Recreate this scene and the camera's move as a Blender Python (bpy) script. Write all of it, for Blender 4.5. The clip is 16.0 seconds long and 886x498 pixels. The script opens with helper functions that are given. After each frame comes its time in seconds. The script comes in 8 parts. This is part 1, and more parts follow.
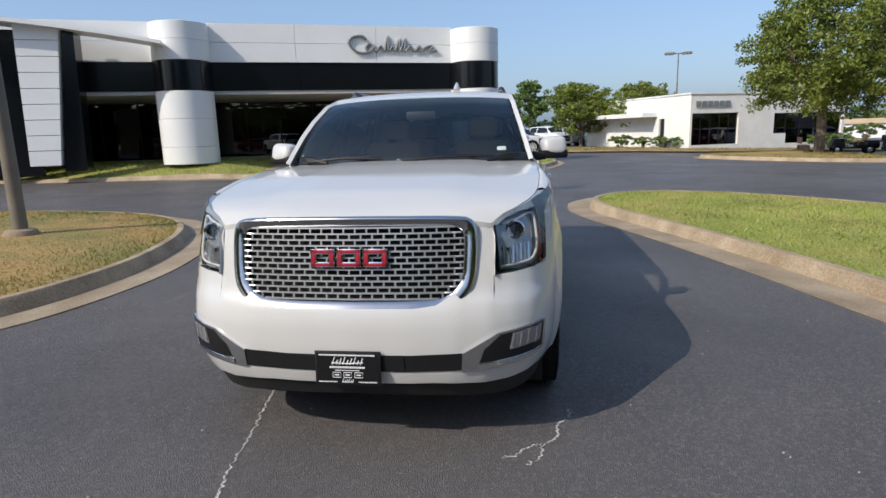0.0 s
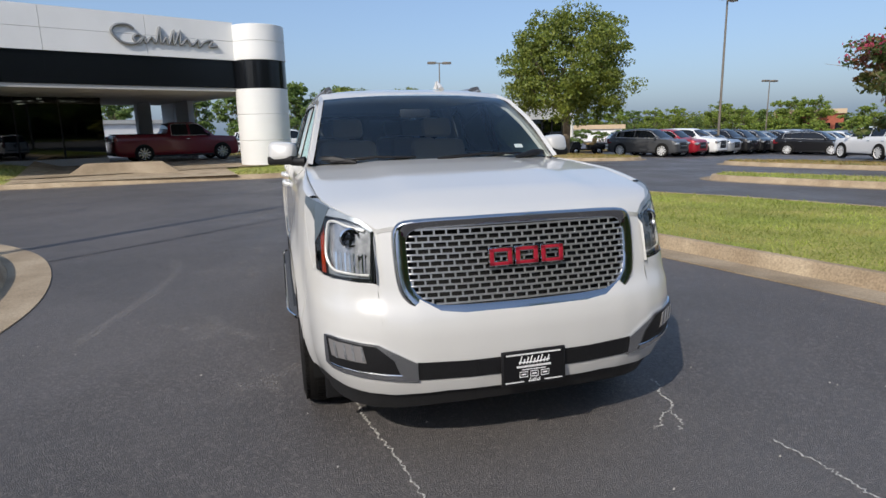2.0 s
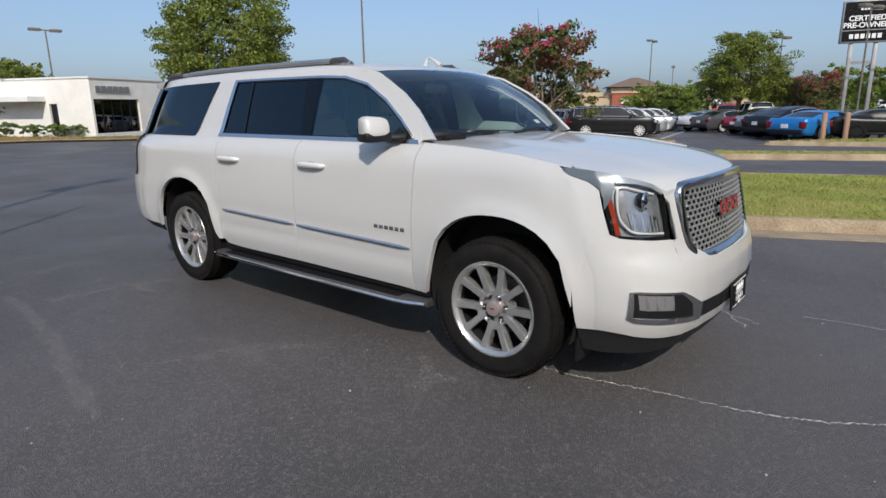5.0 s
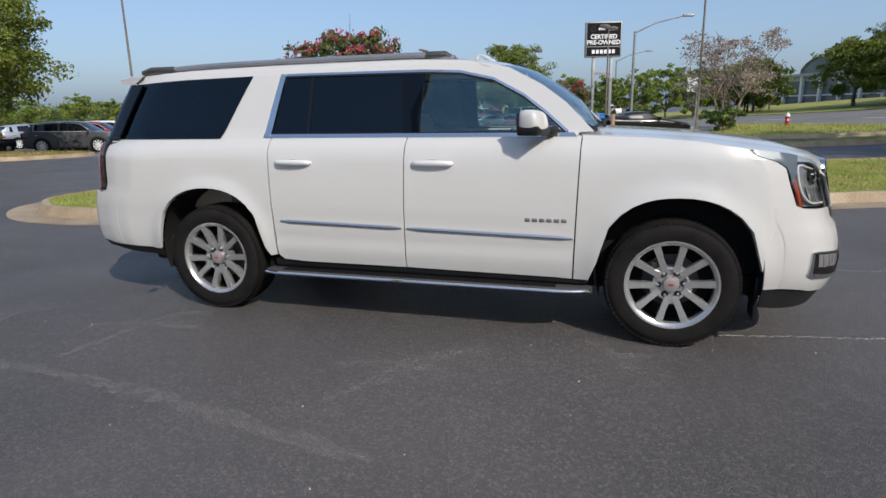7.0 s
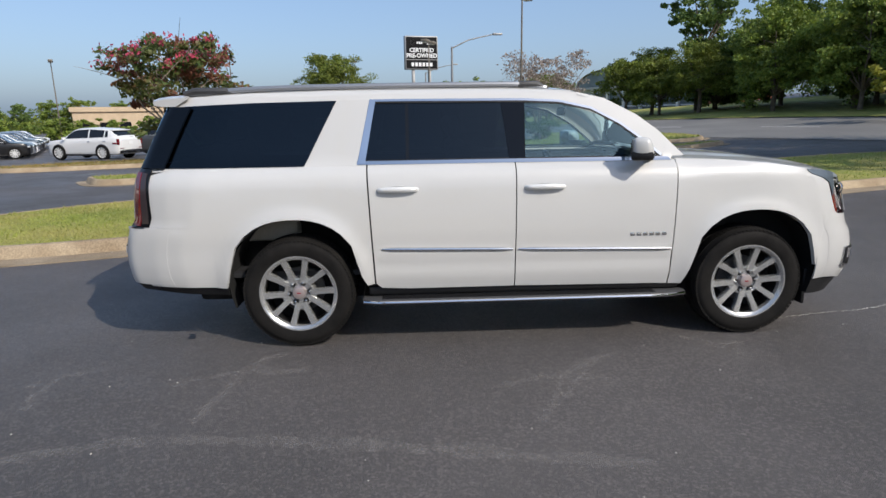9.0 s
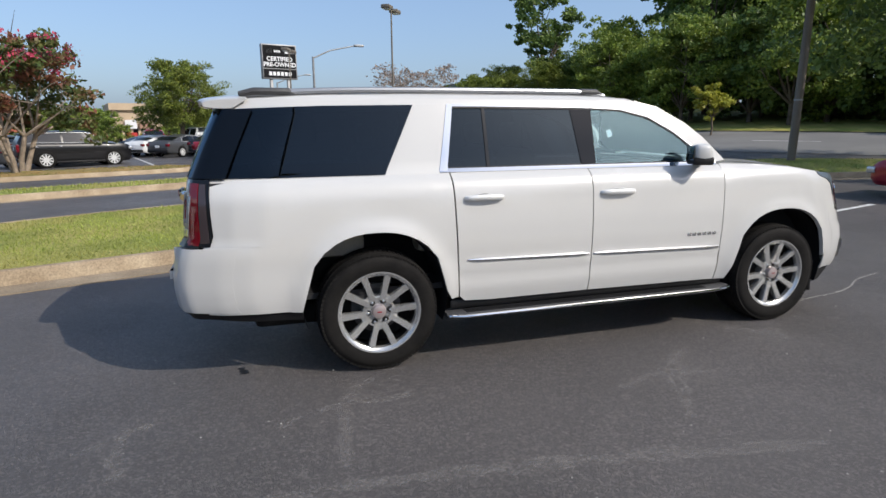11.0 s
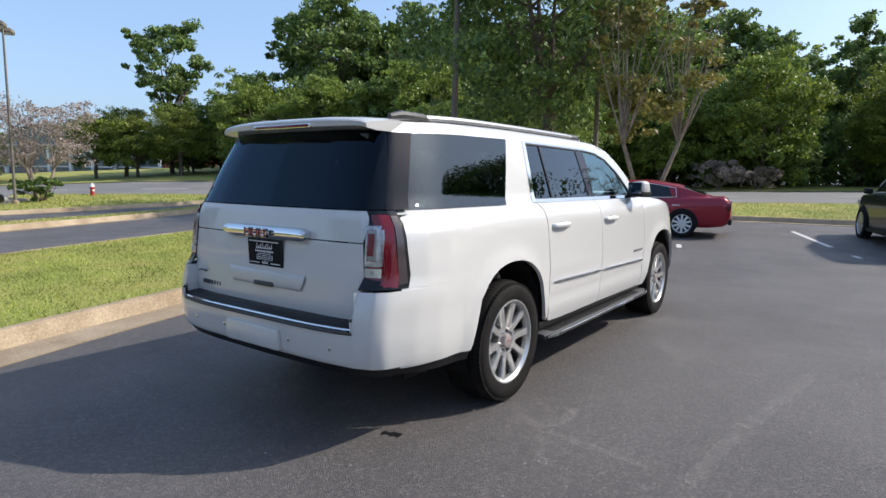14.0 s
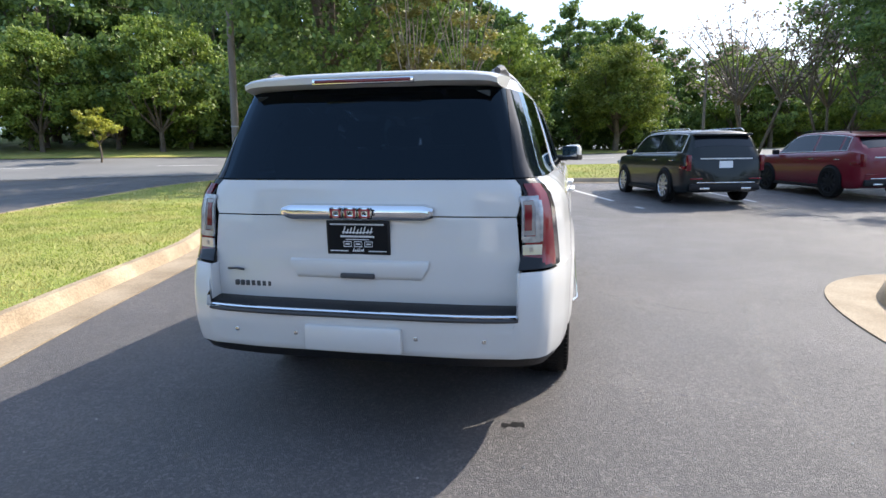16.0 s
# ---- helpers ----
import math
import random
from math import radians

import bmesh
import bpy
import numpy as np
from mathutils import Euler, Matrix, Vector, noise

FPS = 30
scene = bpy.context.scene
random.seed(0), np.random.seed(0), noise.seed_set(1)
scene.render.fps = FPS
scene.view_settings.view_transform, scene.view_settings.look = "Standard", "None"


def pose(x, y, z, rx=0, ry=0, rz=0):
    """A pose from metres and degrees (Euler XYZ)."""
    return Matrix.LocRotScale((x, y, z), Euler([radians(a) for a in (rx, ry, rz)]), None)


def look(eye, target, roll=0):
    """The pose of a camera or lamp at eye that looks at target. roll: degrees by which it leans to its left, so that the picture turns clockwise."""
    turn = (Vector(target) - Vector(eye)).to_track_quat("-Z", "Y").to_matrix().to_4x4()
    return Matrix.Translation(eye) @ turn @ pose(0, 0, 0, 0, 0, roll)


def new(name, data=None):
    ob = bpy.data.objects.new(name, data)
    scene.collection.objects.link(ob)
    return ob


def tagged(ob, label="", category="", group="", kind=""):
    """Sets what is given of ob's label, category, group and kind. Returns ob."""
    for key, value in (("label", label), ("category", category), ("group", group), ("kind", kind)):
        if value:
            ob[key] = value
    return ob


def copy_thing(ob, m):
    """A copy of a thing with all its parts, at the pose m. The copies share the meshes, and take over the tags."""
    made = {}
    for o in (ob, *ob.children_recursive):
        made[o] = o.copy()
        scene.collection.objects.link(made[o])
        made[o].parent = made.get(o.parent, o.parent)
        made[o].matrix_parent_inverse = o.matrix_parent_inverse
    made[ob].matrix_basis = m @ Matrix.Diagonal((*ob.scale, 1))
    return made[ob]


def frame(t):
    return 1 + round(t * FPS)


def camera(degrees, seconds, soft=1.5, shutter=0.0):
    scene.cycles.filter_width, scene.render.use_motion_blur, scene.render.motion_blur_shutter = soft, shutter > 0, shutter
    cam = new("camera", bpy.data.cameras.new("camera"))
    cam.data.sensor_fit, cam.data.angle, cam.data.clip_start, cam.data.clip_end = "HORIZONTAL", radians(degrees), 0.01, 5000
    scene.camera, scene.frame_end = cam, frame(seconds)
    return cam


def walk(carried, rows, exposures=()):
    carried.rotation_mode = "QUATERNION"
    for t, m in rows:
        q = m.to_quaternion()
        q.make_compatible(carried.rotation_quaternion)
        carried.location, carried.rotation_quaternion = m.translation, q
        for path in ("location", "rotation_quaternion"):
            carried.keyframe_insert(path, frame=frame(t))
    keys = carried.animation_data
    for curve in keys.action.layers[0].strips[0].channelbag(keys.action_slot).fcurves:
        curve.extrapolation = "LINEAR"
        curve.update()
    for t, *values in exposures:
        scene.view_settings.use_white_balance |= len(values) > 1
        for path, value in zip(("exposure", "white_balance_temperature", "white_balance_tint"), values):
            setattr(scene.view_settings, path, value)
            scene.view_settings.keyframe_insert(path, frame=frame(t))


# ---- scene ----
cam = camera(73.6, 16.0)
METRES, EYE, TILT, LEAN, TURN = 16.304, 1.5, 0.0, 0.0, 0.0
PATH = [
    (0, (0.811, -3.546, 1.519), (0.537, -1.603, 1.133), -1.7),
    (0.5, (0.311, -3.529, 1.53), (0.234, -1.567, 1.151), -1.4),
    (1, (-0.18, -3.592, 1.536), (-0.077, -1.628, 1.173), -1.3),
    (1.5, (-0.591, -3.522, 1.519), (-0.29, -1.581, 1.14), -1.4),
    (2, (-1.055, -3.39, 1.526), (-0.537, -1.499, 1.131), -1.3),
    (2.5, (-1.619, -3.325, 1.545), (-0.891, -1.504, 1.152), -1.4),
    (3, (-2.072, -3.108, 1.546), (-1.141, -1.386, 1.137), -1.5),
    (3.5, (-2.543, -2.892, 1.553), (-1.401, -1.298, 1.161), -1.6),
    (3.7, (-2.719, -2.8, 1.565), (-1.522, -1.252, 1.155), -1.6),
    (5.8, (-4.063, -1.048, 1.501), (-2.393, -0.028, 1.091), -0.8),
    (6, (-4.174, -0.865, 1.51), (-2.466, 0.1, 1.12), -1.0),
    (6.5, (-4.449, -0.35, 1.463), (-2.656, 0.431, 1.045), -1.3),
    (7, (-4.726, 0.316, 1.483), (-2.864, 0.886, 1.025), -1.2),
    (7.5, (-4.969, 0.897, 1.619), (-3.055, 1.244, 1.153), -1.3),
    (8, (-5.056, 1.461, 1.658), (-3.116, 1.652, 1.212), -1.5),
    (8.2, (-5.134, 1.72, 1.65), (-3.188, 1.848, 1.209), -1.4),
    (10.3, (-4.941, 3.253, 1.649), (-3.023, 2.887, 1.217), -0.5),
    (10.5, (-4.887, 3.468, 1.61), (-2.979, 3.042, 1.19), -0.5),
    (11, (-4.705, 4.011, 1.622), (-2.835, 3.433, 1.211), -0.4),
    (11.5, (-4.481, 4.58, 1.588), (-2.676, 3.812, 1.196), -0.1),
    (12, (-4.143, 5.067, 1.424), (-2.416, 4.122, 1.069), 0.1),
    (12.5, (-3.869, 5.587, 1.461), (-2.25, 4.458, 1.141), 0.4),
    (13, (-3.571, 6.0, 1.447), (-2.085, 4.692, 1.164), 0.6),
    (13.5, (-3.231, 6.353, 1.461), (-1.906, 4.88, 1.193), 0.9),
    (14, (-2.873, 6.685, 1.477), (-1.708, 5.077, 1.239), 0.7),
    (14.5, (-2.359, 6.825, 1.462), (-1.371, 5.103, 1.215), 0.4),
    (15, (-1.89, 7.061, 1.459), (-1.095, 5.244, 1.201), -0.1),
    (15.5, (-1.455, 7.131, 1.425), (-0.858, 5.247, 1.118), -0.6),
    (16, (-0.965, 7.137, 1.441), (-0.561, 5.206, 1.108), -0.6),
]
EXPOSURES = [(0.0, 0.28), (2.0, 0.17), (3.5, 0.05), (6.5, 0.10), (8.0, 0.17), (10.5, 0.25), (12.5, 0.37), (13.5, 0.50), (14.0, 0.66), (15.0, 1.02), (16.0, 1.33)]
walk(cam, [(t, look(eye, target, roll)) for t, eye, target, roll in PATH], EXPOSURES)

from mathutils import geometry

# ---- world, sun ----
SUN_AZ, SUN_EL = 44.7, 39.0          # degrees from -y towards -x; above the horizon
sun_way = Vector((-math.sin(radians(SUN_AZ)) * math.cos(radians(SUN_EL)), -math.cos(radians(SUN_AZ)) * math.cos(radians(SUN_EL)), math.sin(radians(SUN_EL))))
world = bpy.data.worlds.new("sky")
scene.world = world
world.use_nodes = True
wn = world.node_tree
sky = wn.nodes.new("ShaderNodeTexSky")
sky.sky_type, sky.sun_disc = "NISHITA", False
sky.sun_elevation, sky.sun_rotation = radians(SUN_EL), math.atan2(sun_way.x, sun_way.y)
sky.air_density, sky.dust_density, sky.ozone_density = 1.0, 2.5, 2.3
wn.nodes["Background"].inputs["Strength"].default_value = 0.136
tint = wn.nodes.new("ShaderNodeMix")           # summer haze turns the low sky a paler blue
tint.data_type, tint.blend_type = "RGBA", "MULTIPLY"
tint.inputs[0].default_value = 1.0
tint.inputs[7].default_value = (0.95, 0.985, 1.08, 1)
wn.links.new(sky.outputs[0], tint.inputs[6])
haze = wn.nodes.new("ShaderNodeMix")           # thin high haze evens the blue out
haze.data_type = "RGBA"
haze.inputs[0].default_value = 0.36
haze.inputs[7].default_value = (2.2, 3.3, 5.0, 1)
wn.links.new(tint.outputs[2], haze.inputs[6])
wn.links.new(haze.outputs[2], wn.nodes["Background"].inputs["Color"])
sun_lamp = bpy.data.lights.new("sun", "SUN")
sun_lamp.energy, sun_lamp.angle, sun_lamp.color = 3.25, radians(0.53), (1.0, 0.93, 0.83)
sun = new("sun", sun_lamp)
sun.matrix_world = look(sun_way * 100, (0, 0, 0))


# ---- materials ----
def ramp2(nt, fac, c1, c2, lo=0.35, hi=0.65):
    r = nt.nodes.new("ShaderNodeValToRGB")
    r.color_ramp.elements[0].position, r.color_ramp.elements[1].position = lo, hi
    r.color_ramp.elements[0].color, r.color_ramp.elements[1].color = (*c1, 1), (*c2, 1)
    nt.links.new(fac, r.inputs[0])
    return r.outputs[0]


def noise_out(nt, scale, detail=4.0, rough=0.55, space="Object", stretch=None):
    tc = nt.nodes.new("ShaderNodeTexCoord")
    n = nt.nodes.new("ShaderNodeTexNoise")
    n.inputs["Scale"].default_value, n.inputs["Detail"].default_value, n.inputs["Roughness"].default_value = scale, detail, rough
    if stretch:
        mp = nt.nodes.new("ShaderNodeMapping")
        mp.inputs["Scale"].default_value = stretch
        nt.links.new(tc.outputs[space], mp.inputs[0])
        nt.links.new(mp.outputs[0], n.inputs["Vector"])
    else:
        nt.links.new(tc.outputs[space], n.inputs["Vector"])
    return n.outputs["Fac"]


def mixc(nt, fac, a, b, mode="MIX"):
    m = nt.nodes.new("ShaderNodeMix")
    m.data_type, m.blend_type = "RGBA", mode
    for v, i in ((fac, 0), (a, 6), (b, 7)):
        if isinstance(v, (int, float)):
            m.inputs[i].default_value = v
        elif isinstance(v, tuple):
            m.inputs[i].default_value = (*v, 1)
        else:
            nt.links.new(v, m.inputs[i])
    return m.outputs[2]


def mat(name, col, rough=0.6, metal=0.0, col2=None, scale=3.0, fine=0.0, fine_scale=90.0, bump=0.0, bump_scale=120.0, coat=0.0, spec=0.5,
        vary=0.0, rough2=None, emit=0.0, stretch=None):
    """A principled surface: two colours by a broad noise, a fine grain, relief, and a lightness that varies from piece to piece."""
    m = bpy.data.materials.new(name)
    m.use_nodes = True
    nt = m.node_tree
    b = nt.nodes["Principled BSDF"]
    b.inputs["Roughness"].default_value, b.inputs["Metallic"].default_value = rough, metal
    b.inputs["Specular IOR Level"].default_value = spec
    b.inputs["Coat Weight"].default_value, b.inputs["Coat Roughness"].default_value = coat, 0.03
    b.inputs["Base Color"].default_value = (*col, 1)
    c = None
    if col2:
        c = ramp2(nt, noise_out(nt, scale, stretch=stretch), col, col2)
    if fine:
        f = ramp2(nt, noise_out(nt, fine_scale, 3.0), (1 - fine,) * 3, (1 + fine,) * 3, 0.3, 0.7)
        c = mixc(nt, 1.0, c if c is not None else col, f, "MULTIPLY")
    if vary:
        oi = nt.nodes.new("ShaderNodeObjectInfo")
        f = ramp2(nt, oi.outputs["Random"], (1 - vary,) * 3, (1 + vary,) * 3, 0.0, 1.0)
        c = mixc(nt, 1.0, c if c is not None else col, f, "MULTIPLY")
    if c is not None:
        nt.links.new(c, b.inputs["Base Color"])
    if rough2 is not None:
        r = nt.nodes.new("ShaderNodeMapRange")
        r.inputs["To Min"].default_value, r.inputs["To Max"].default_value = rough, rough2
        nt.links.new(noise_out(nt, scale * 2.3), r.inputs[0])
        nt.links.new(r.outputs[0], b.inputs["Roughness"])
    if bump:
        bp = nt.nodes.new("ShaderNodeBump")
        bp.inputs["Strength"].default_value, bp.inputs["Distance"].default_value = bump, 0.02
        nt.links.new(noise_out(nt, bump_scale, 3.0), bp.inputs["Height"])
        nt.links.new(bp.outputs[0], b.inputs["Normal"])
    if emit:
        b.inputs["Emission Color"].default_value, b.inputs["Emission Strength"].default_value = (*col, 1), emit
    return m


def glass(name, tint, ior=1.5, sheen=(1.0, 1.0, 1.0)):
    m = bpy.data.materials.new(name)
    m.use_nodes = True
    nt = m.node_tree
    nt.nodes.remove(nt.nodes["Principled BSDF"])
    tr, gl, fr, mx = (nt.nodes.new(k) for k in ("ShaderNodeBsdfTransparent", "ShaderNodeBsdfGlossy", "ShaderNodeFresnel", "ShaderNodeMixShader"))
    tr.inputs[0].default_value = (*tint, 1)
    gl.inputs["Color"].default_value = (*sheen, 1)
    gl.inputs["Roughness"].default_value = 0.01
    fr.inputs[0].default_value = ior
    nt.links.new(fr.outputs[0], mx.inputs[0])
    nt.links.new(tr.outputs[0], mx.inputs[1])
    nt.links.new(gl.outputs[0], mx.inputs[2])
    nt.links.new(mx.outputs[0], nt.nodes["Material Output"].inputs[0])
    return m


def leafmat(name, c1, c2, c3=None):
    """Leaves: colour varies clump by clump and leaf by leaf; thin, so that light comes through."""
    m = bpy.data.materials.new(name)
    m.use_nodes = True
    nt = m.node_tree
    b = nt.nodes["Principled BSDF"]
    geo = nt.nodes.new("ShaderNodeNewGeometry")
    c = ramp2(nt, geo.outputs["Random Per Island"], c1, c2, 0.0, 1.0)
    big = ramp2(nt, noise_out(nt, 0.9), (0.72,) * 3, (1.25,) * 3)
    c = mixc(nt, 1.0, c, big, "MULTIPLY")
    if c3:
        c = mixc(nt, ramp2(nt, noise_out(nt, 0.55), (0, 0, 0), (1, 1, 1), 0.5, 0.6), c, c3)
    nt.links.new(c, b.inputs["Base Color"])
    b.inputs["Roughness"].default_value = 0.55
    tl, mx = nt.nodes.new("ShaderNodeBsdfTranslucent"), nt.nodes.new("ShaderNodeMixShader")
    nt.links.new(c, tl.inputs[0])
    mx.inputs[0].default_value = 0.36
    nt.links.new(b.outputs[0], mx.inputs[1])
    nt.links.new(tl.outputs[0], mx.inputs[2])
    nt.links.new(mx.outputs[0], nt.nodes["Material Output"].inputs[0])
    return m


def asphalt_mat():
    m = mat("asphalt", (0.099, 0.0915, 0.0885), 0.5, spec=0.42, col2=(0.136, 0.1245, 0.121), scale=0.35, fine=0.30, fine_scale=85.0, bump=0.8, bump_scale=140.0)
    nt = m.node_tree
    b = nt.nodes["Principled BSDF"]
    tc = nt.nodes.new("ShaderNodeTexCoord")
    vo = nt.nodes.new("ShaderNodeTexVoronoi")
    vo.inputs["Scale"].default_value = 70.0
    nt.links.new(tc.outputs["Object"], vo.inputs["Vector"])
    chips = ramp2(nt, vo.outputs["Color"], (0.72, 0.72, 0.72), (1.62, 1.57, 1.52), 0.5, 0.99)
    old = b.inputs["Base Color"].links[0].from_socket
    c = mixc(nt, 0.8, old, chips, "MULTIPLY")
    # traffic has polished the binder unevenly
    rough = ramp2(nt, noise_out(nt, 0.55, 5.0, 0.6), (0.42, 0.42, 0.42), (0.62, 0.62, 0.62), 0.36, 0.64)
    nt.links.new(rough, b.inputs["Roughness"])
    # worn, dusty lanes
    worn = ramp2(nt, noise_out(nt, 0.16, 5.0, 0.6), (0, 0, 0), (1, 1, 1), 0.52, 0.75)
    c = mixc(nt, worn, c, (0.125, 0.117, 0.11))
    nt.links.new(c, b.inputs["Base Color"])
    return m


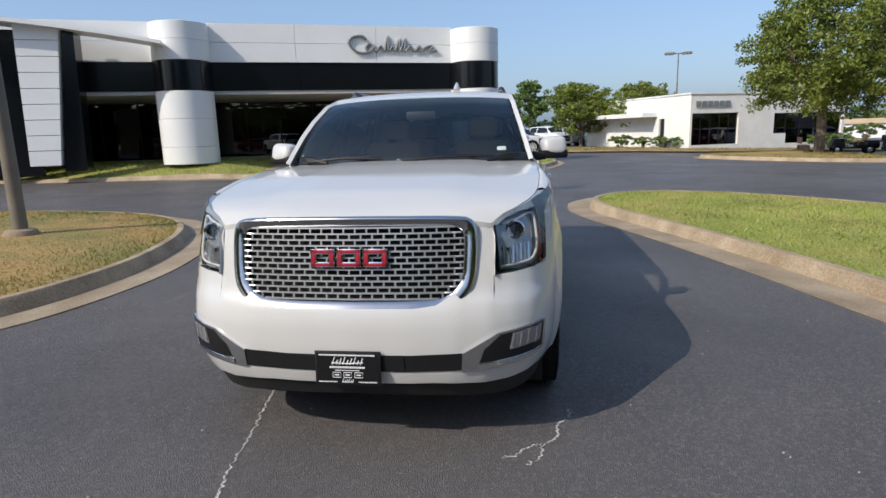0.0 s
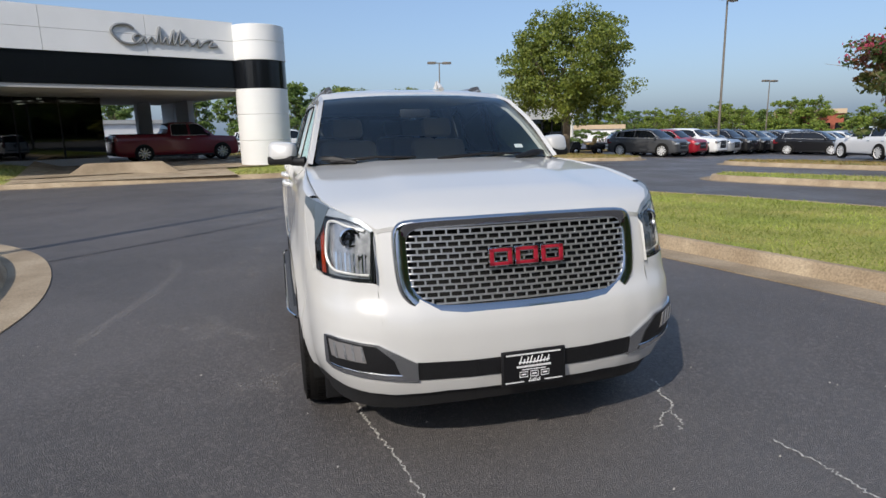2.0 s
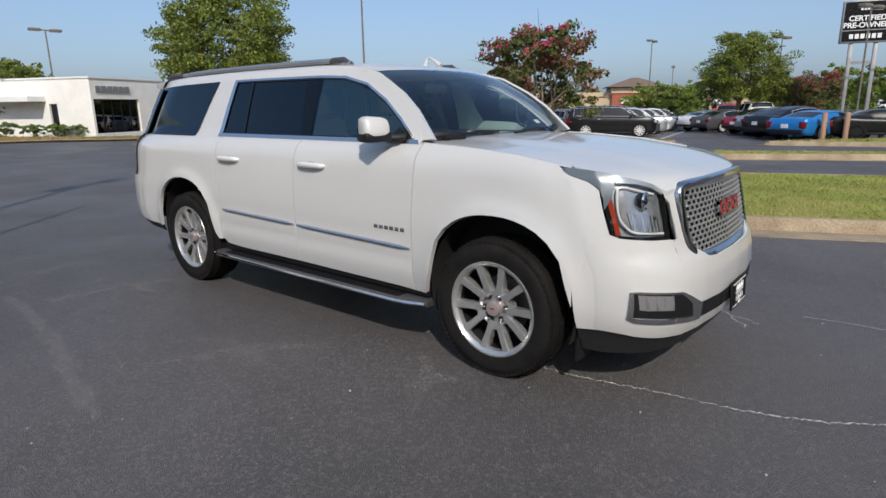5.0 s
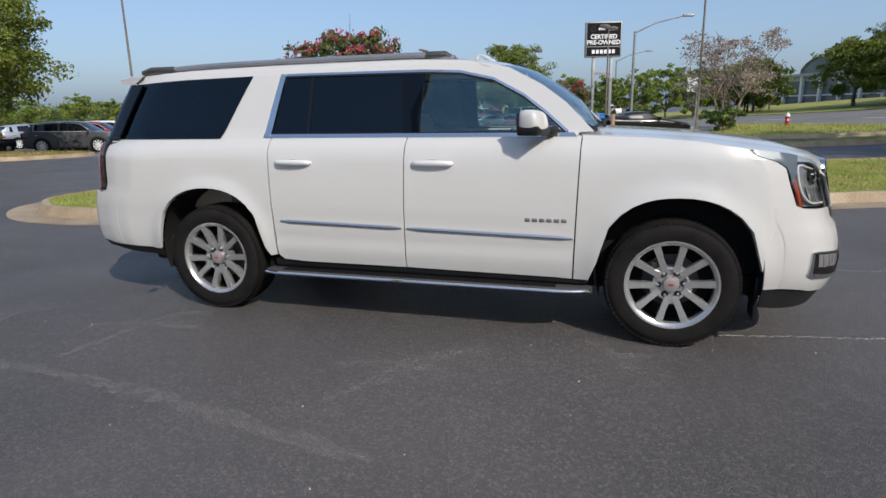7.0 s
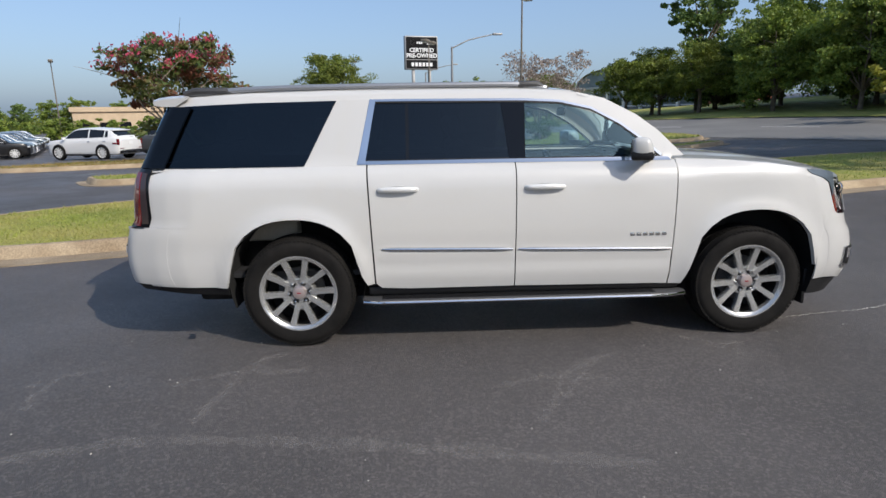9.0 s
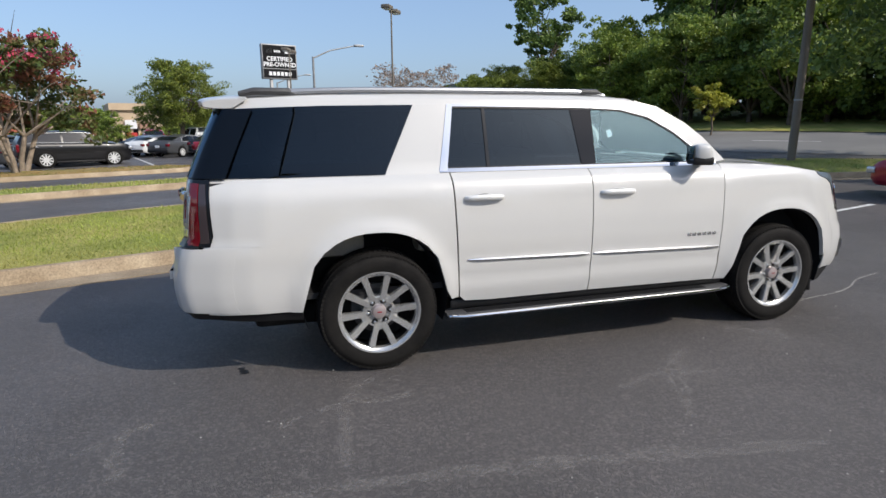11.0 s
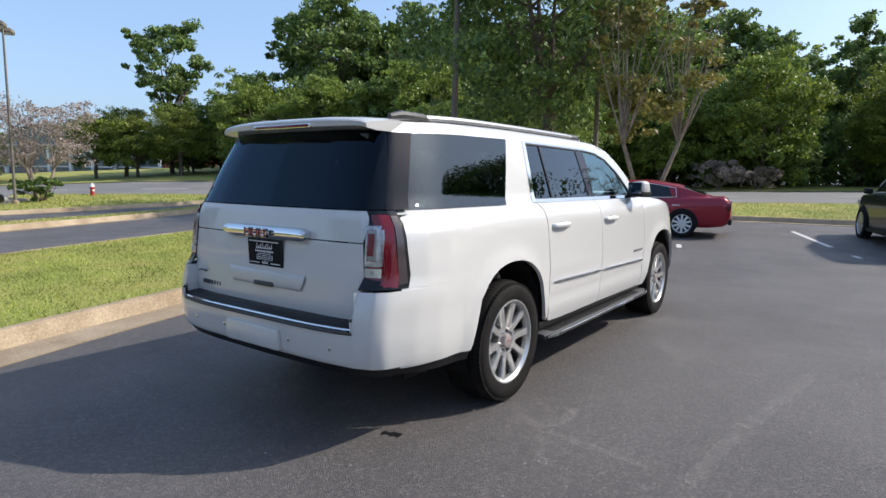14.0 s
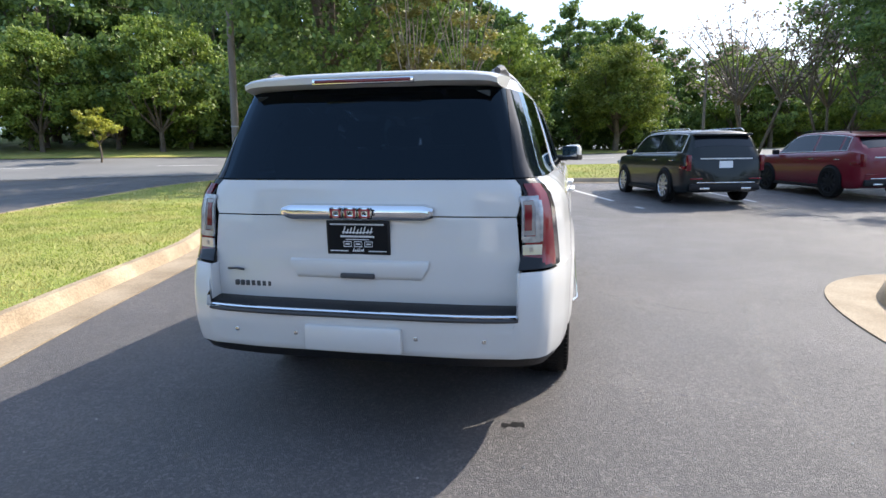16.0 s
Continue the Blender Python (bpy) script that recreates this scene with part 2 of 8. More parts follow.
M = dict(
    asphalt=asphalt_mat(),
    lane=mat("road_surface", (0.15, 0.145, 0.14), 0.85, col2=(0.19, 0.185, 0.175), scale=0.3, fine=0.15, fine_scale=40),
    concrete=mat("concrete", (0.225, 0.168, 0.105), 0.85, col2=(0.36, 0.285, 0.195), scale=1.3, fine=0.22, fine_scale=60, bump=0.3, bump_scale=90),
    kerb=mat("kerb_concrete", (0.27, 0.20, 0.125), 0.85, col2=(0.42, 0.33, 0.22), scale=1.8, fine=0.25, fine_scale=45, bump=0.35, bump_scale=70),
    soil=mat("lawn_soil", (0.20, 0.235, 0.04), 0.95, col2=(0.34, 0.30, 0.085), scale=0.7, fine=0.45, fine_scale=30, bump=0.6, bump_scale=40),
    soil_dry=mat("dry_lawn_soil", (0.34, 0.215, 0.075), 0.95, col2=(0.19, 0.165, 0.045), scale=1.1, fine=0.45, fine_scale=30, bump=0.6, bump_scale=40),
    grass=leafmat("grass_blade", (0.22, 0.27, 0.045), (0.42, 0.46, 0.11), (0.41, 0.38, 0.12)),
    grass_dry=leafmat("dry_grass_blade", (0.42, 0.28, 0.09), (0.25, 0.22, 0.05), (0.16, 0.18, 0.03)),
    paver=mat("paver", (0.30, 0.20, 0.14), 0.85, col2=(0.37, 0.26, 0.19), scale=2, fine=0.2, fine_scale=18),
    paint=mat("pearl_white_paint", (0.568, 0.561, 0.543), 0.34, coat=0.85, spec=0.5, fine=0.012, fine_scale=400),
    whitewall=mat("white_panel", (0.78, 0.78, 0.765), 0.45, col2=(0.72, 0.72, 0.705), scale=0.4, fine=0.02),
    white_brick=mat("painted_white_brick", (0.82, 0.805, 0.76), 0.8, col2=(0.76, 0.74, 0.69), scale=1.5, fine=0.05, fine_scale=14, bump=0.12, bump_scale=14),
    black_glass=mat("black_bonded_glass", (0.003, 0.005, 0.009), 0.03, spec=0.22),
    black_panel=mat("black_gloss_panel", (0.006, 0.007, 0.009), 0.18, spec=0.35),
    black_plastic=mat("black_plastic", (0.010, 0.010, 0.011), 0.5, spec=0.32, fine=0.2, bump=0.1, bump_scale=500),
    grey_plastic=mat("grey_plastic", (0.05, 0.05, 0.052), 0.55, fine=0.15, bump=0.15, bump_scale=400),
    dam_plastic=mat("air_dam_plastic", (0.022, 0.022, 0.023), 0.55, spec=0.3, fine=0.15, bump=0.1, bump_scale=400),
    grille_chrome=mat("dark_chrome", (0.46, 0.47, 0.49), 0.12, 1.0),
    rail_metal=mat("rail_metal", (0.30, 0.31, 0.33), 0.40, 0.6),
    lamp_smoke=mat("smoked_lamp_lens", (0.045, 0.035, 0.038), 0.15, coat=0.4),
    # near-black that paints shade into hollows, recesses and undersides
    shade_black=mat("shade_black", (0.004, 0.004, 0.004), 0.9),
    lamp_wing=mat("smoky_lens", (0.10, 0.125, 0.145), 0.28, 0.2),
    mirror_glass=mat("mirror_glass", (0.14, 0.155, 0.17), 0.03, 1.0),
    chrome=mat("chrome", (0.72, 0.73, 0.74), 0.06, 1.0),
    satin=mat("satin_chrome", (0.62, 0.63, 0.64), 0.22, 1.0),
    lamp_grey=mat("lamp_grey", (0.26, 0.25, 0.25), 0.2, 0.3, coat=0.6),
    bright_rim=mat("bright_rim", (0.72, 0.72, 0.71), 0.35, 0.15),
    grille_metal=mat("grille_metal", (0.54, 0.54, 0.54), 0.34, 0.8),
    alloy=mat("alloy_wheel", (0.60, 0.60, 0.59), 0.27, 0.75, col2=(0.50, 0.50, 0.49), scale=6),
    rubber=mat("rubber", (0.009, 0.0085, 0.0082), 0.75, spec=0.14, col2=(0.016, 0.0147, 0.0135), scale=7, fine=0.15, bump=0.2, bump_scale=160),
    red_badge=mat("red_badge", (0.32, 0.014, 0.03), 0.3, coat=0.6),
    lamp_red=mat("red_lamp", (0.15, 0.004, 0.010), 0.12, coat=0.45),
    lamp_amber=mat("amber_lamp", (0.30, 0.035, 0.012), 0.2, coat=1.0),
    lamp_clear=glass("clear_lens", (0.86, 0.88, 0.9)),
    lamp_shell=mat("lamp_shell", (0.30, 0.335, 0.37), 0.36, 0.3),
    lamp_bowl=mat("lamp_bowl", (0.50, 0.51, 0.53), 0.24, 0.65, col2=(0.30, 0.31, 0.33), scale=30),
    glass_front=glass("windscreen_glass", (0.76, 0.87, 0.90), 1.70, (0.80, 0.92, 1.0)),
    glass_side=glass("side_glass", (0.66, 0.83, 0.85), 2.1, (0.64, 0.92, 0.98)),
    glass_privacy=glass("side_privacy_glass", (0.02, 0.026, 0.036), 1.55, (0.72, 0.88, 1.0)),
    glass_dark=glass("privacy_glass", (0.010, 0.016, 0.028), 1.36, (0.58, 0.80, 1.0)),
    # barrel darkened in colour for the shade within the rim
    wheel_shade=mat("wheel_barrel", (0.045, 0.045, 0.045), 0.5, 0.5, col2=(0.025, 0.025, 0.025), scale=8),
    cap_rose=mat("hub_cap", (0.50, 0.43, 0.42), 0.3, 0.6),
    lamp_clear_solid=mat("headlight_lens", (0.55, 0.57, 0.58), 0.1, 0.6, coat=1.0),
    seat=mat("seat_leather", (0.46, 0.42, 0.35), 0.55, fine=0.08),
    # dark car trim, also the painted dimness of building interiors
    trim_and_shade=mat("dark_trim_and_shade", (0.02, 0.02, 0.022), 0.6),
    liner=mat("headliner", (0.55, 0.52, 0.47), 0.9),
    bark=mat("bark", (0.10, 0.075, 0.052), 0.9, col2=(0.17, 0.135, 0.10), scale=3, fine=0.3, fine_scale=20, bump=0.8, bump_scale=18),
    bark_pale=mat("pale_bark", (0.32, 0.26, 0.20), 0.85, col2=(0.21, 0.165, 0.125), scale=3, fine=0.2, fine_scale=15),
    steel=mat("galvanised_steel", (0.33, 0.33, 0.33), 0.5, 0.4, col2=(0.26, 0.26, 0.26), scale=2),
    bronze=mat("bronze_pole", (0.19, 0.165, 0.13), 0.6, col2=(0.14, 0.12, 0.095), scale=2),
    wood_pole=mat("utility_pole_wood", (0.15, 0.12, 0.095), 0.9, col2=(0.22, 0.185, 0.15), scale=4, fine=0.25, stretch=(1, 1, 0.08)),
    red_brick=mat("red_brick", (0.36, 0.105, 0.06), 0.85, col2=(0.29, 0.085, 0.05), scale=2, fine=0.15, fine_scale=12),
    tan_wall=mat("tan_stucco", (0.55, 0.42, 0.28), 0.9, col2=(0.48, 0.365, 0.245), scale=1),
    roof_brown=mat("brown_shingle", (0.17, 0.12, 0.09), 0.9, fine=0.2, fine_scale=6),
    line=mat("road_marking", (0.72, 0.71, 0.68), 0.75, col2=(0.50, 0.49, 0.47), scale=5, fine=0.15),
    crack=mat("crack_filler", (0.36, 0.345, 0.315), 0.9, fine=0.3),
    tar=mat("tar_seam", (0.009, 0.009, 0.011), 0.45),
    leaf=leafmat("leaf_green", (0.085, 0.13, 0.018), (0.26, 0.29, 0.045)),
    leaf_dark=leafmat("leaf_dark", (0.062, 0.118, 0.032), (0.24, 0.33, 0.076)),
    leaf_light=leafmat("leaf_light", (0.095, 0.165, 0.024), (0.30, 0.36, 0.060)),
    leaf_yellow=leafmat("leaf_yellow", (0.28, 0.30, 0.03), (0.44, 0.42, 0.06)),
    leaf_crape=leafmat("crape_leaf", (0.07, 0.125, 0.03), (0.17, 0.17, 0.05), (0.25, 0.10, 0.06)),
    flower=leafmat("pink_flower", (0.50, 0.045, 0.10), (0.68, 0.12, 0.19)),
    leaf_dusty=leafmat("dusty_leaf", (0.26, 0.20, 0.165), (0.46, 0.38, 0.32)),
    leaf_olive=leafmat("olive_leaf", (0.13, 0.14, 0.030), (0.30, 0.25, 0.07)),
    plate_black=mat("plate_black", (0.006, 0.006, 0.007), 0.7, spec=0.2),
    white_paintmark=mat("white_print", (0.80, 0.80, 0.80), 0.6),
    brick_wood=mat("weathered_wood", (0.40, 0.24, 0.16), 0.85, col2=(0.32, 0.19, 0.13), scale=3, stretch=(1, 1, 0.1)),
    hydrant_red=mat("hydrant_red", (0.45, 0.03, 0.025), 0.5),
)


# ---- mesh helpers ----
def part(name, bm, material, parent=None, label="", smooth=True):
    """One mesh object out of a bmesh, under a thing or a part."""
    me = bpy.data.meshes.new(name)
    bm.normal_update()
    bm.to_mesh(me)
    bm.free()
    return finish(name, me, material, parent, label, smooth)


def finish(name, me, material, parent=None, label="", smooth=True):
    for x in material if isinstance(material, (list, tuple)) else [material]:
        me.materials.append(x)
    if smooth:
        me.shade_smooth()
        me.set_sharp_from_angle(angle=radians(38))
    ob = new(name, me)
    ob.parent = parent
    if label:
        ob["label"] = label
    return ob


def empty(name, m=None, **tags):
    ob = new(name)
    ob.empty_display_size = 0.1
    if m is not None:
        ob.matrix_basis = m
    return tagged(ob, **tags)


def add_box(bm, lo, hi, bevel=0.0, m=None):
    r = bmesh.ops.create_cube(bm, size=1.0)
    vs = r["verts"]
    for v in vs:
        v.co = Vector([lo[i] + (v.co[i] + 0.5) * (hi[i] - lo[i]) for i in range(3)])
    if bevel:
        es = list({e for v in vs for e in v.link_edges})
        g = bmesh.ops.bevel(bm, geom=es, offset=bevel, segments=2, affect="EDGES", profile=0.5)
        vs = list({v for f in g["faces"] for v in f.verts} | {v for v in vs if v.is_valid})
    if m is not None:
        for v in vs:
            v.co = m @ v.co
    return vs


def box(lo, hi, bevel=0.0, m=None):
    bm = bmesh.new()
    add_box(bm, lo, hi, bevel, m)
    return bm


def add_tube(bm, pts, radii, seg=10, caps=True):
    """A round bar along points, with a radius at each."""
    rings, last = [], None
    for i, p in enumerate(pts):
        a, b = Vector(pts[max(i - 1, 0)]), Vector(pts[min(i + 1, len(pts) - 1)])
        d = (b - a).normalized()
        side = d.cross((0, 0, 1)) if abs(d.z) < 0.95 else d.cross((0, 1, 0))
        side.normalize()
        if last is not None:
            side = (last - d * last.dot(d)).normalized()
        last = side
        up = side.cross(d)
        r = radii[i] if isinstance(radii, (list, tuple)) else radii
        rings.append([bm.verts.new(Vector(p) + r * (math.cos(2 * math.pi * k / seg) * side + math.sin(2 * math.pi * k / seg) * up)) for k in range(seg)])
    for a, b in zip(rings, rings[1:]):
        for k in range(seg):
            bm.faces.new((a[k], a[(k + 1) % seg], b[(k + 1) % seg], b[k]))
    if caps:
        bm.faces.new(rings[0][::-1])
        bm.faces.new(rings[-1])
    return bm


def tube(pts, radii, seg=10, caps=True):
    return add_tube(bmesh.new(), pts, radii, seg, caps)


def lathe(profile, seg=32, axis="z", close=False):
    """A turned body: profile of (radius, along)."""
    bm = bmesh.new()
    rings = []
    for r, h in profile:
        ring = []
        for k in range(seg):
            c, s = r * math.cos(2 * math.pi * k / seg), r * math.sin(2 * math.pi * k / seg)
            ring.append(bm.verts.new((c, s, h) if axis == "z" else (h, c, s)))
        rings.append(ring)
    for a, b in zip(rings, rings[1:]):
        for k in range(seg):
            bm.faces.new((a[k], a[(k + 1) % seg], b[(k + 1) % seg], b[k]))
    if close:
        bm.faces.new(rings[0][::-1])
        bm.faces.new(rings[-1])
    bmesh.ops.recalc_face_normals(bm, faces=bm.faces)
    return bm


def grid_bm(rows, closed=False):
    """Faces between rows of points."""
    bm = bmesh.new()
    vs = [[bm.verts.new(p) for p in row] for row in rows]
    for a, b in zip(vs, vs[1:]):
        for k in range(len(a) - (0 if closed else 1)):
            n = (k + 1) % len(a)
            bm.faces.new((a[k], a[n], b[n], b[k]))
    return bm


def prism(outline, z0, z1, top=None):
    """An upright prism on an outline of (x, y); z may be functions of (x, y)."""
    bm = bmesh.new()
    f0 = z0 if callable(z0) else (lambda x, y: z0)
    f1 = z1 if callable(z1) else (lambda x, y: z1)
    lo = [bm.verts.new((x, y, f0(x, y))) for x, y in outline]
    hi = [bm.verts.new((x, y, f1(x, y))) for x, y in (top or outline)]
    n = len(lo)
    for i in range(n):
        bm.faces.new((lo[i], lo[(i + 1) % n], hi[(i + 1) % n], hi[i]))
    bm.faces.new(hi)
    bm.faces.new(lo[::-1])
    bmesh.ops.recalc_face_normals(bm, faces=bm.faces)
    return bm


def smooth_loop(pts, per=6, closed=True):
    """Catmull-Rom through points."""
    P = [np.array(p, float) for p in pts]
    n, out = len(P), []
    for i in range(n if closed else n - 1):
        p0, p1, p2, p3 = (P[(i + k) % n] if closed else P[min(max(i + k, 0), n - 1)] for k in (-1, 0, 1, 2))
        for j in range(per):
            t = j / per
            out.append(tuple(0.5 * (2 * p1 + (p2 - p0) * t + (2 * p0 - 5 * p1 + 4 * p2 - p3) * t * t + (3 * p1 - p0 - 3 * p2 + p3) * t**3)))
    if not closed:
        out.append(tuple(P[-1]))
    return out


def offset_loop(pts, d):
    """Moves a closed outline inwards by d (anticlockwise outlines)."""
    P = np.array(pts)
    tan = np.roll(P, -1, 0) - np.roll(P, 1, 0)
    tan /= np.linalg.norm(tan, axis=1)[:, None]
    return [tuple(p) for p in P + d * np.stack([-tan[:, 1], tan[:, 0]], 1)]


def gz(x, y):
    """Height of the ground."""
    z = 0.03 * min(max(-8 - y, 0), 40)
    k = 0.0017 if y < -2 else 0.0010
    z += k * min(max(x - 8, 0), 32) * (-2 - min(max(y, -45), 28))
    a, b = min(max((y - 16.9) / 3.0, 0), 1), min(max((-9.3 - x) / 2.5, 0), 1)     # bank up to the showroom
    return z + 0.45 * a * a * (3 - 2 * a) * b * b * (3 - 2 * b)


# ---- ground ----
def build_ground():
    xs = np.unique(np.concatenate([np.linspace(-700, -60, 9), np.arange(-60, 90, 2.5), np.linspace(90, 900, 9)]))
    ys = np.unique(np.concatenate([np.linspace(-700, -60, 9), np.arange(-60, 90, 2.5), np.linspace(90, 900, 9)]))
    bm = grid_bm([[(x, y, gz(x, y)) for x in xs] for y in ys])
    g = part("ground", bm, M["asphalt"])
    tagged(g, "dark worn asphalt of a car park and its drives", "ground", kind="structure")


build_ground()


def island(name, outline, label, soil, blades, gutter=0.42, rise=0.15, crown=0.10, seedn=1, mown=((None, 30, 0.08),)):
    """A kerbed planting island: gutter apron, kerb, mown grass on a slightly domed bed."""
    loop = smooth_loop(outline, 8)
    top = empty(name, label=label, category="traffic island", kind="structure")
    gut = offset_loop(loop, gutter)
    inner = offset_loop(gut, 0.05)
    bed = offset_loop(gut, 0.17)
    if gutter > 0:
        rows = [[(x, y, gz(x, y) - 0.03) for x, y in loop], [(x, y, gz(x, y) + 0.012) for x, y in loop], [(x, y, gz(x, y) + 0.004) for x, y in gut]]
        part("gutter", grid_bm(rows, True), M["concrete"], top)
    rows = [[(x, y, gz(x, y)) for x, y in gut], [(x, y, gz(x, y) + rise - 0.03) for x, y in inner], [(x, y, gz(x, y) + rise) for x, y in offset_loop(gut, 0.08)],
            [(x, y, gz(x, y) + rise) for x, y in bed], [(x, y, gz(x, y) + rise - 0.05) for x, y in bed]]
    part("kerb", grid_bm(rows, True), M["kerb"], top)
    c = np.mean(np.array(bed), 0)
    rows = []
    if crown == 0:
        n = len(bed)
        B = np.array(bed)
        g = [Vector((x, y)) for x in np.arange(B[:, 0].min(), B[:, 0].max(), 1.6) for y in np.arange(B[:, 1].min(), B[:, 1].max(), 1.6)]
        vs, _, fs, *_ = geometry.delaunay_2d_cdt([Vector(p) for p in bed] + g, [(k, (k + 1) % n) for k in range(n)], [], 1, 1e-4)
        bm = bmesh.new()
        bv = [bm.verts.new((v.x, v.y, gz(v.x, v.y) + rise - 0.01)) for v in vs]
        for f in fs:
            bm.faces.new([bv[k] for k in f])
        if sum(f.calc_area() * (f.normal_update() or f.normal.z) for f in bm.faces) < 0:
            bmesh.ops.reverse_faces(bm, faces=bm.faces)
        for v in [v for v in bm.verts if not v.link_faces]:
            bm.verts.remove(v)
        part("bed", bm, soil, top)
    for k in range(9 if crown else 0):
        f = k / 8
        rows.append([(c[0] + (x - c[0]) * (1 - f), c[1] + (y - c[1]) * (1 - f), gz(x, y) + rise - 0.01 + crown * (1 - (1 - f) ** 2)) for x, y in bed])
    if crown:
        part("bed", grid_bm(rows, True), soil, top)
    # mown blades
    rng = np.random.default_rng(seedn)
    P = np.array(bed)
    for zone, density, blade in mown:
        lo, hi = P.min(0), P.max(0)
        if zone:
            lo, hi = np.maximum(lo, zone[:2]), np.minimum(hi, zone[2:])
        n = int(density * (hi - lo).prod())
        q = lo + rng.random((n, 2)) * (hi - lo)
        keep = np.zeros(n, int)
        for (x0, y0), (x1, y1) in zip(P, np.roll(P, -1, 0)):
            keep += ((y0 > q[:, 1]) != (y1 > q[:, 1])) & (q[:, 0] < (x1 - x0) * (q[:, 1] - y0) / (y1 - y0 + 1e-12) + x0)
        q = q[keep % 2 == 1]
        n = len(q)
        z = np.array([gz(a, b) for a, b in q]) + rise - 0.015
        if crown:
            edge = np.min(np.linalg.norm(q[:, None] - P[None, ::3], axis=2), 1)
            z = z + crown * np.minimum(1, edge / np.linalg.norm(P - c, axis=1).mean() * 1.6) ** 0.9 * 0.8
        ang, lean, hgt = rng.random(n) * 6.283, rng.random(n) * 1.2, blade * (0.5 + rng.random(n))
        wx, wy = np.cos(ang) * blade * 0.22, np.sin(ang) * blade * 0.22
        a2 = rng.random(n) * 6.283
        V = np.empty((n, 3, 3))
        V[:, 0] = np.stack([q[:, 0] - wx, q[:, 1] - wy, z], 1)
        V[:, 1] = np.stack([q[:, 0] + wx, q[:, 1] + wy, z], 1)
        V[:, 2] = np.stack([q[:, 0] + np.cos(a2) * lean * hgt, q[:, 1] + np.sin(a2) * lean * hgt, z + hgt], 1)
        me = bpy.data.meshes.new("grass")
        me.from_pydata(V.reshape(-1, 3).tolist(), [], np.arange(3 * n).reshape(-1, 3).tolist())
        g = finish("grass", me, blades, top, smooth=False)
        g["kind"] = "stuff"
    return top


island("island_west", [(-4.8, -0.25), (-4.0, 0.05), (-3.5, 0.75), (-3.3, 1.8), (-3.35, 3.0), (-3.75, 4.5), (-4.4, 5.8), (-5.4, 6.9), (-7.0, 7.7), (-9.5, 8.1), (-12.5, 7.6), (-14, 5.5),
                       (-13.5, 2.5), (-11, 0.3), (-7.5, -0.4)], "kerbed island of dry patchy brown grass", M["soil_dry"], M["grass_dry"], seedn=2, mown=((None, 500, 0.04),))
island("island_east", [(1.65, 8.3), (1.85, 9.2), (2.6, 10.1), (3.6, 10.35), (5.0, 9.9), (6.4, 8.6), (7.7, 6.6), (8.7, 4.4), (9.7, 2.2), (11.2, -2.0), (12.3, -5.5), (13.0, -8.5), (13.0, -11.5),
                       (11.8, -14.5), (8.0, -18.0), (2.0, -22.5), (-4.0, -24.6), (-12, -26.0), (-12.5, -17.5), (-6.0, -14.9), (0.5, -14.3), (4.5, -13.6), (6.8, -12.2), (7.5, -10.2), (6.9, -8.0), (5.6, -4.6),
                       (4.7, -2.3), (4.0, -0.6), (3.6, 0.9), (3.1, 2.9), (2.6, 4.6), (2.05, 6.2), (1.7, 7.4)][::-1], "long kerbed lawn of mown green grass", M["soil"], M["grass"],
       crown=0, seedn=3, mown=(((1, -6, 11, 11), 1300, 0.026), (None, 110, 0.05)))
island("median_near", [(10.5, 10.6), (11.2, 11.6), (12.6, 11.6), (15.2, 6.4), (17.0, 1.0), (18.6, -4.5), (20.0, -8.5), (20.2, -10.2), (18.9, -10.0), (16.6, -3.5), (14.9, 1.2), (13.0, 5.4), (11.3, 8.6)][::-1],
       "narrow kerbed grass median", M["soil"], M["grass"], gutter=0.25, crown=0, seedn=4, mown=((None, 130, 0.06),))
island("median_tree", [(16.8, 17.6), (19.0, 19.0), (21.5, 16.0), (23.0, 12.0), (23.6, 8.2), (22.6, 6.4), (20.4, 6.6), (19.0, 10.0), (17.6, 13.8)][::-1],
       "kerbed island of yellowing grass round a crape myrtle", M["soil_dry"], M["grass_dry"], gutter=0.25, crown=0.05, seedn=5, mown=((None, 80, 0.07),))
island("island_oak", [(8.9, 26.0), (9.6, 28.2), (12.0, 30.0), (15.5, 30.4), (18.0, 28.5), (18.2, 25.2), (16.5, 22.8), (13.5, 22.6), (10.6, 24.0)][::-1],
       "kerbed island of dry grass under a shade tree", M["soil_dry"], M["grass_dry"], gutter=0.25, crown=0.1, seedn=6, mown=((None, 50, 0.08),))
island("verge_lot", [(21.9, 3.2), (23.6, 2.2), (26.0, -1.0), (29.0, -4.0), (33.5, -4.6), (34.5, -6.6), (29.0, -9.6), (25.0, -11.3), (22.0, -10.8), (21.6, -7.0), (21.8, -2.0)][::-1],
       "grass verge with bollards beside the sales lot", M["soil"], M["grass"], gutter=0.25, crown=0, seedn=7, mown=((None, 60, 0.08),))
island("lawn_showroom", [(1.9, 20.6), (0.9, 19.0), (-0.8, 18.1), (-3.0, 18.0), (-8.0, 17.7), (-13.0, 17.2), (-20.0, 16.8), (-34.0, 16.6), (-44, 16.8), (-44, 26), (-30, 25), (-18.0, 23.0), (-9.0, 25.5), (-2.0, 28.0),
                         (1.6, 27.4), (2.6, 24.4)][::-1], "kerbed front lawn of a showroom", M["soil"], M["grass"], gutter=0.3, crown=0, seedn=8, mown=(((-46, 16, -9.6, 29), 150, 0.06), ((-2.6, 17, 4, 29), 90, 0.07)))
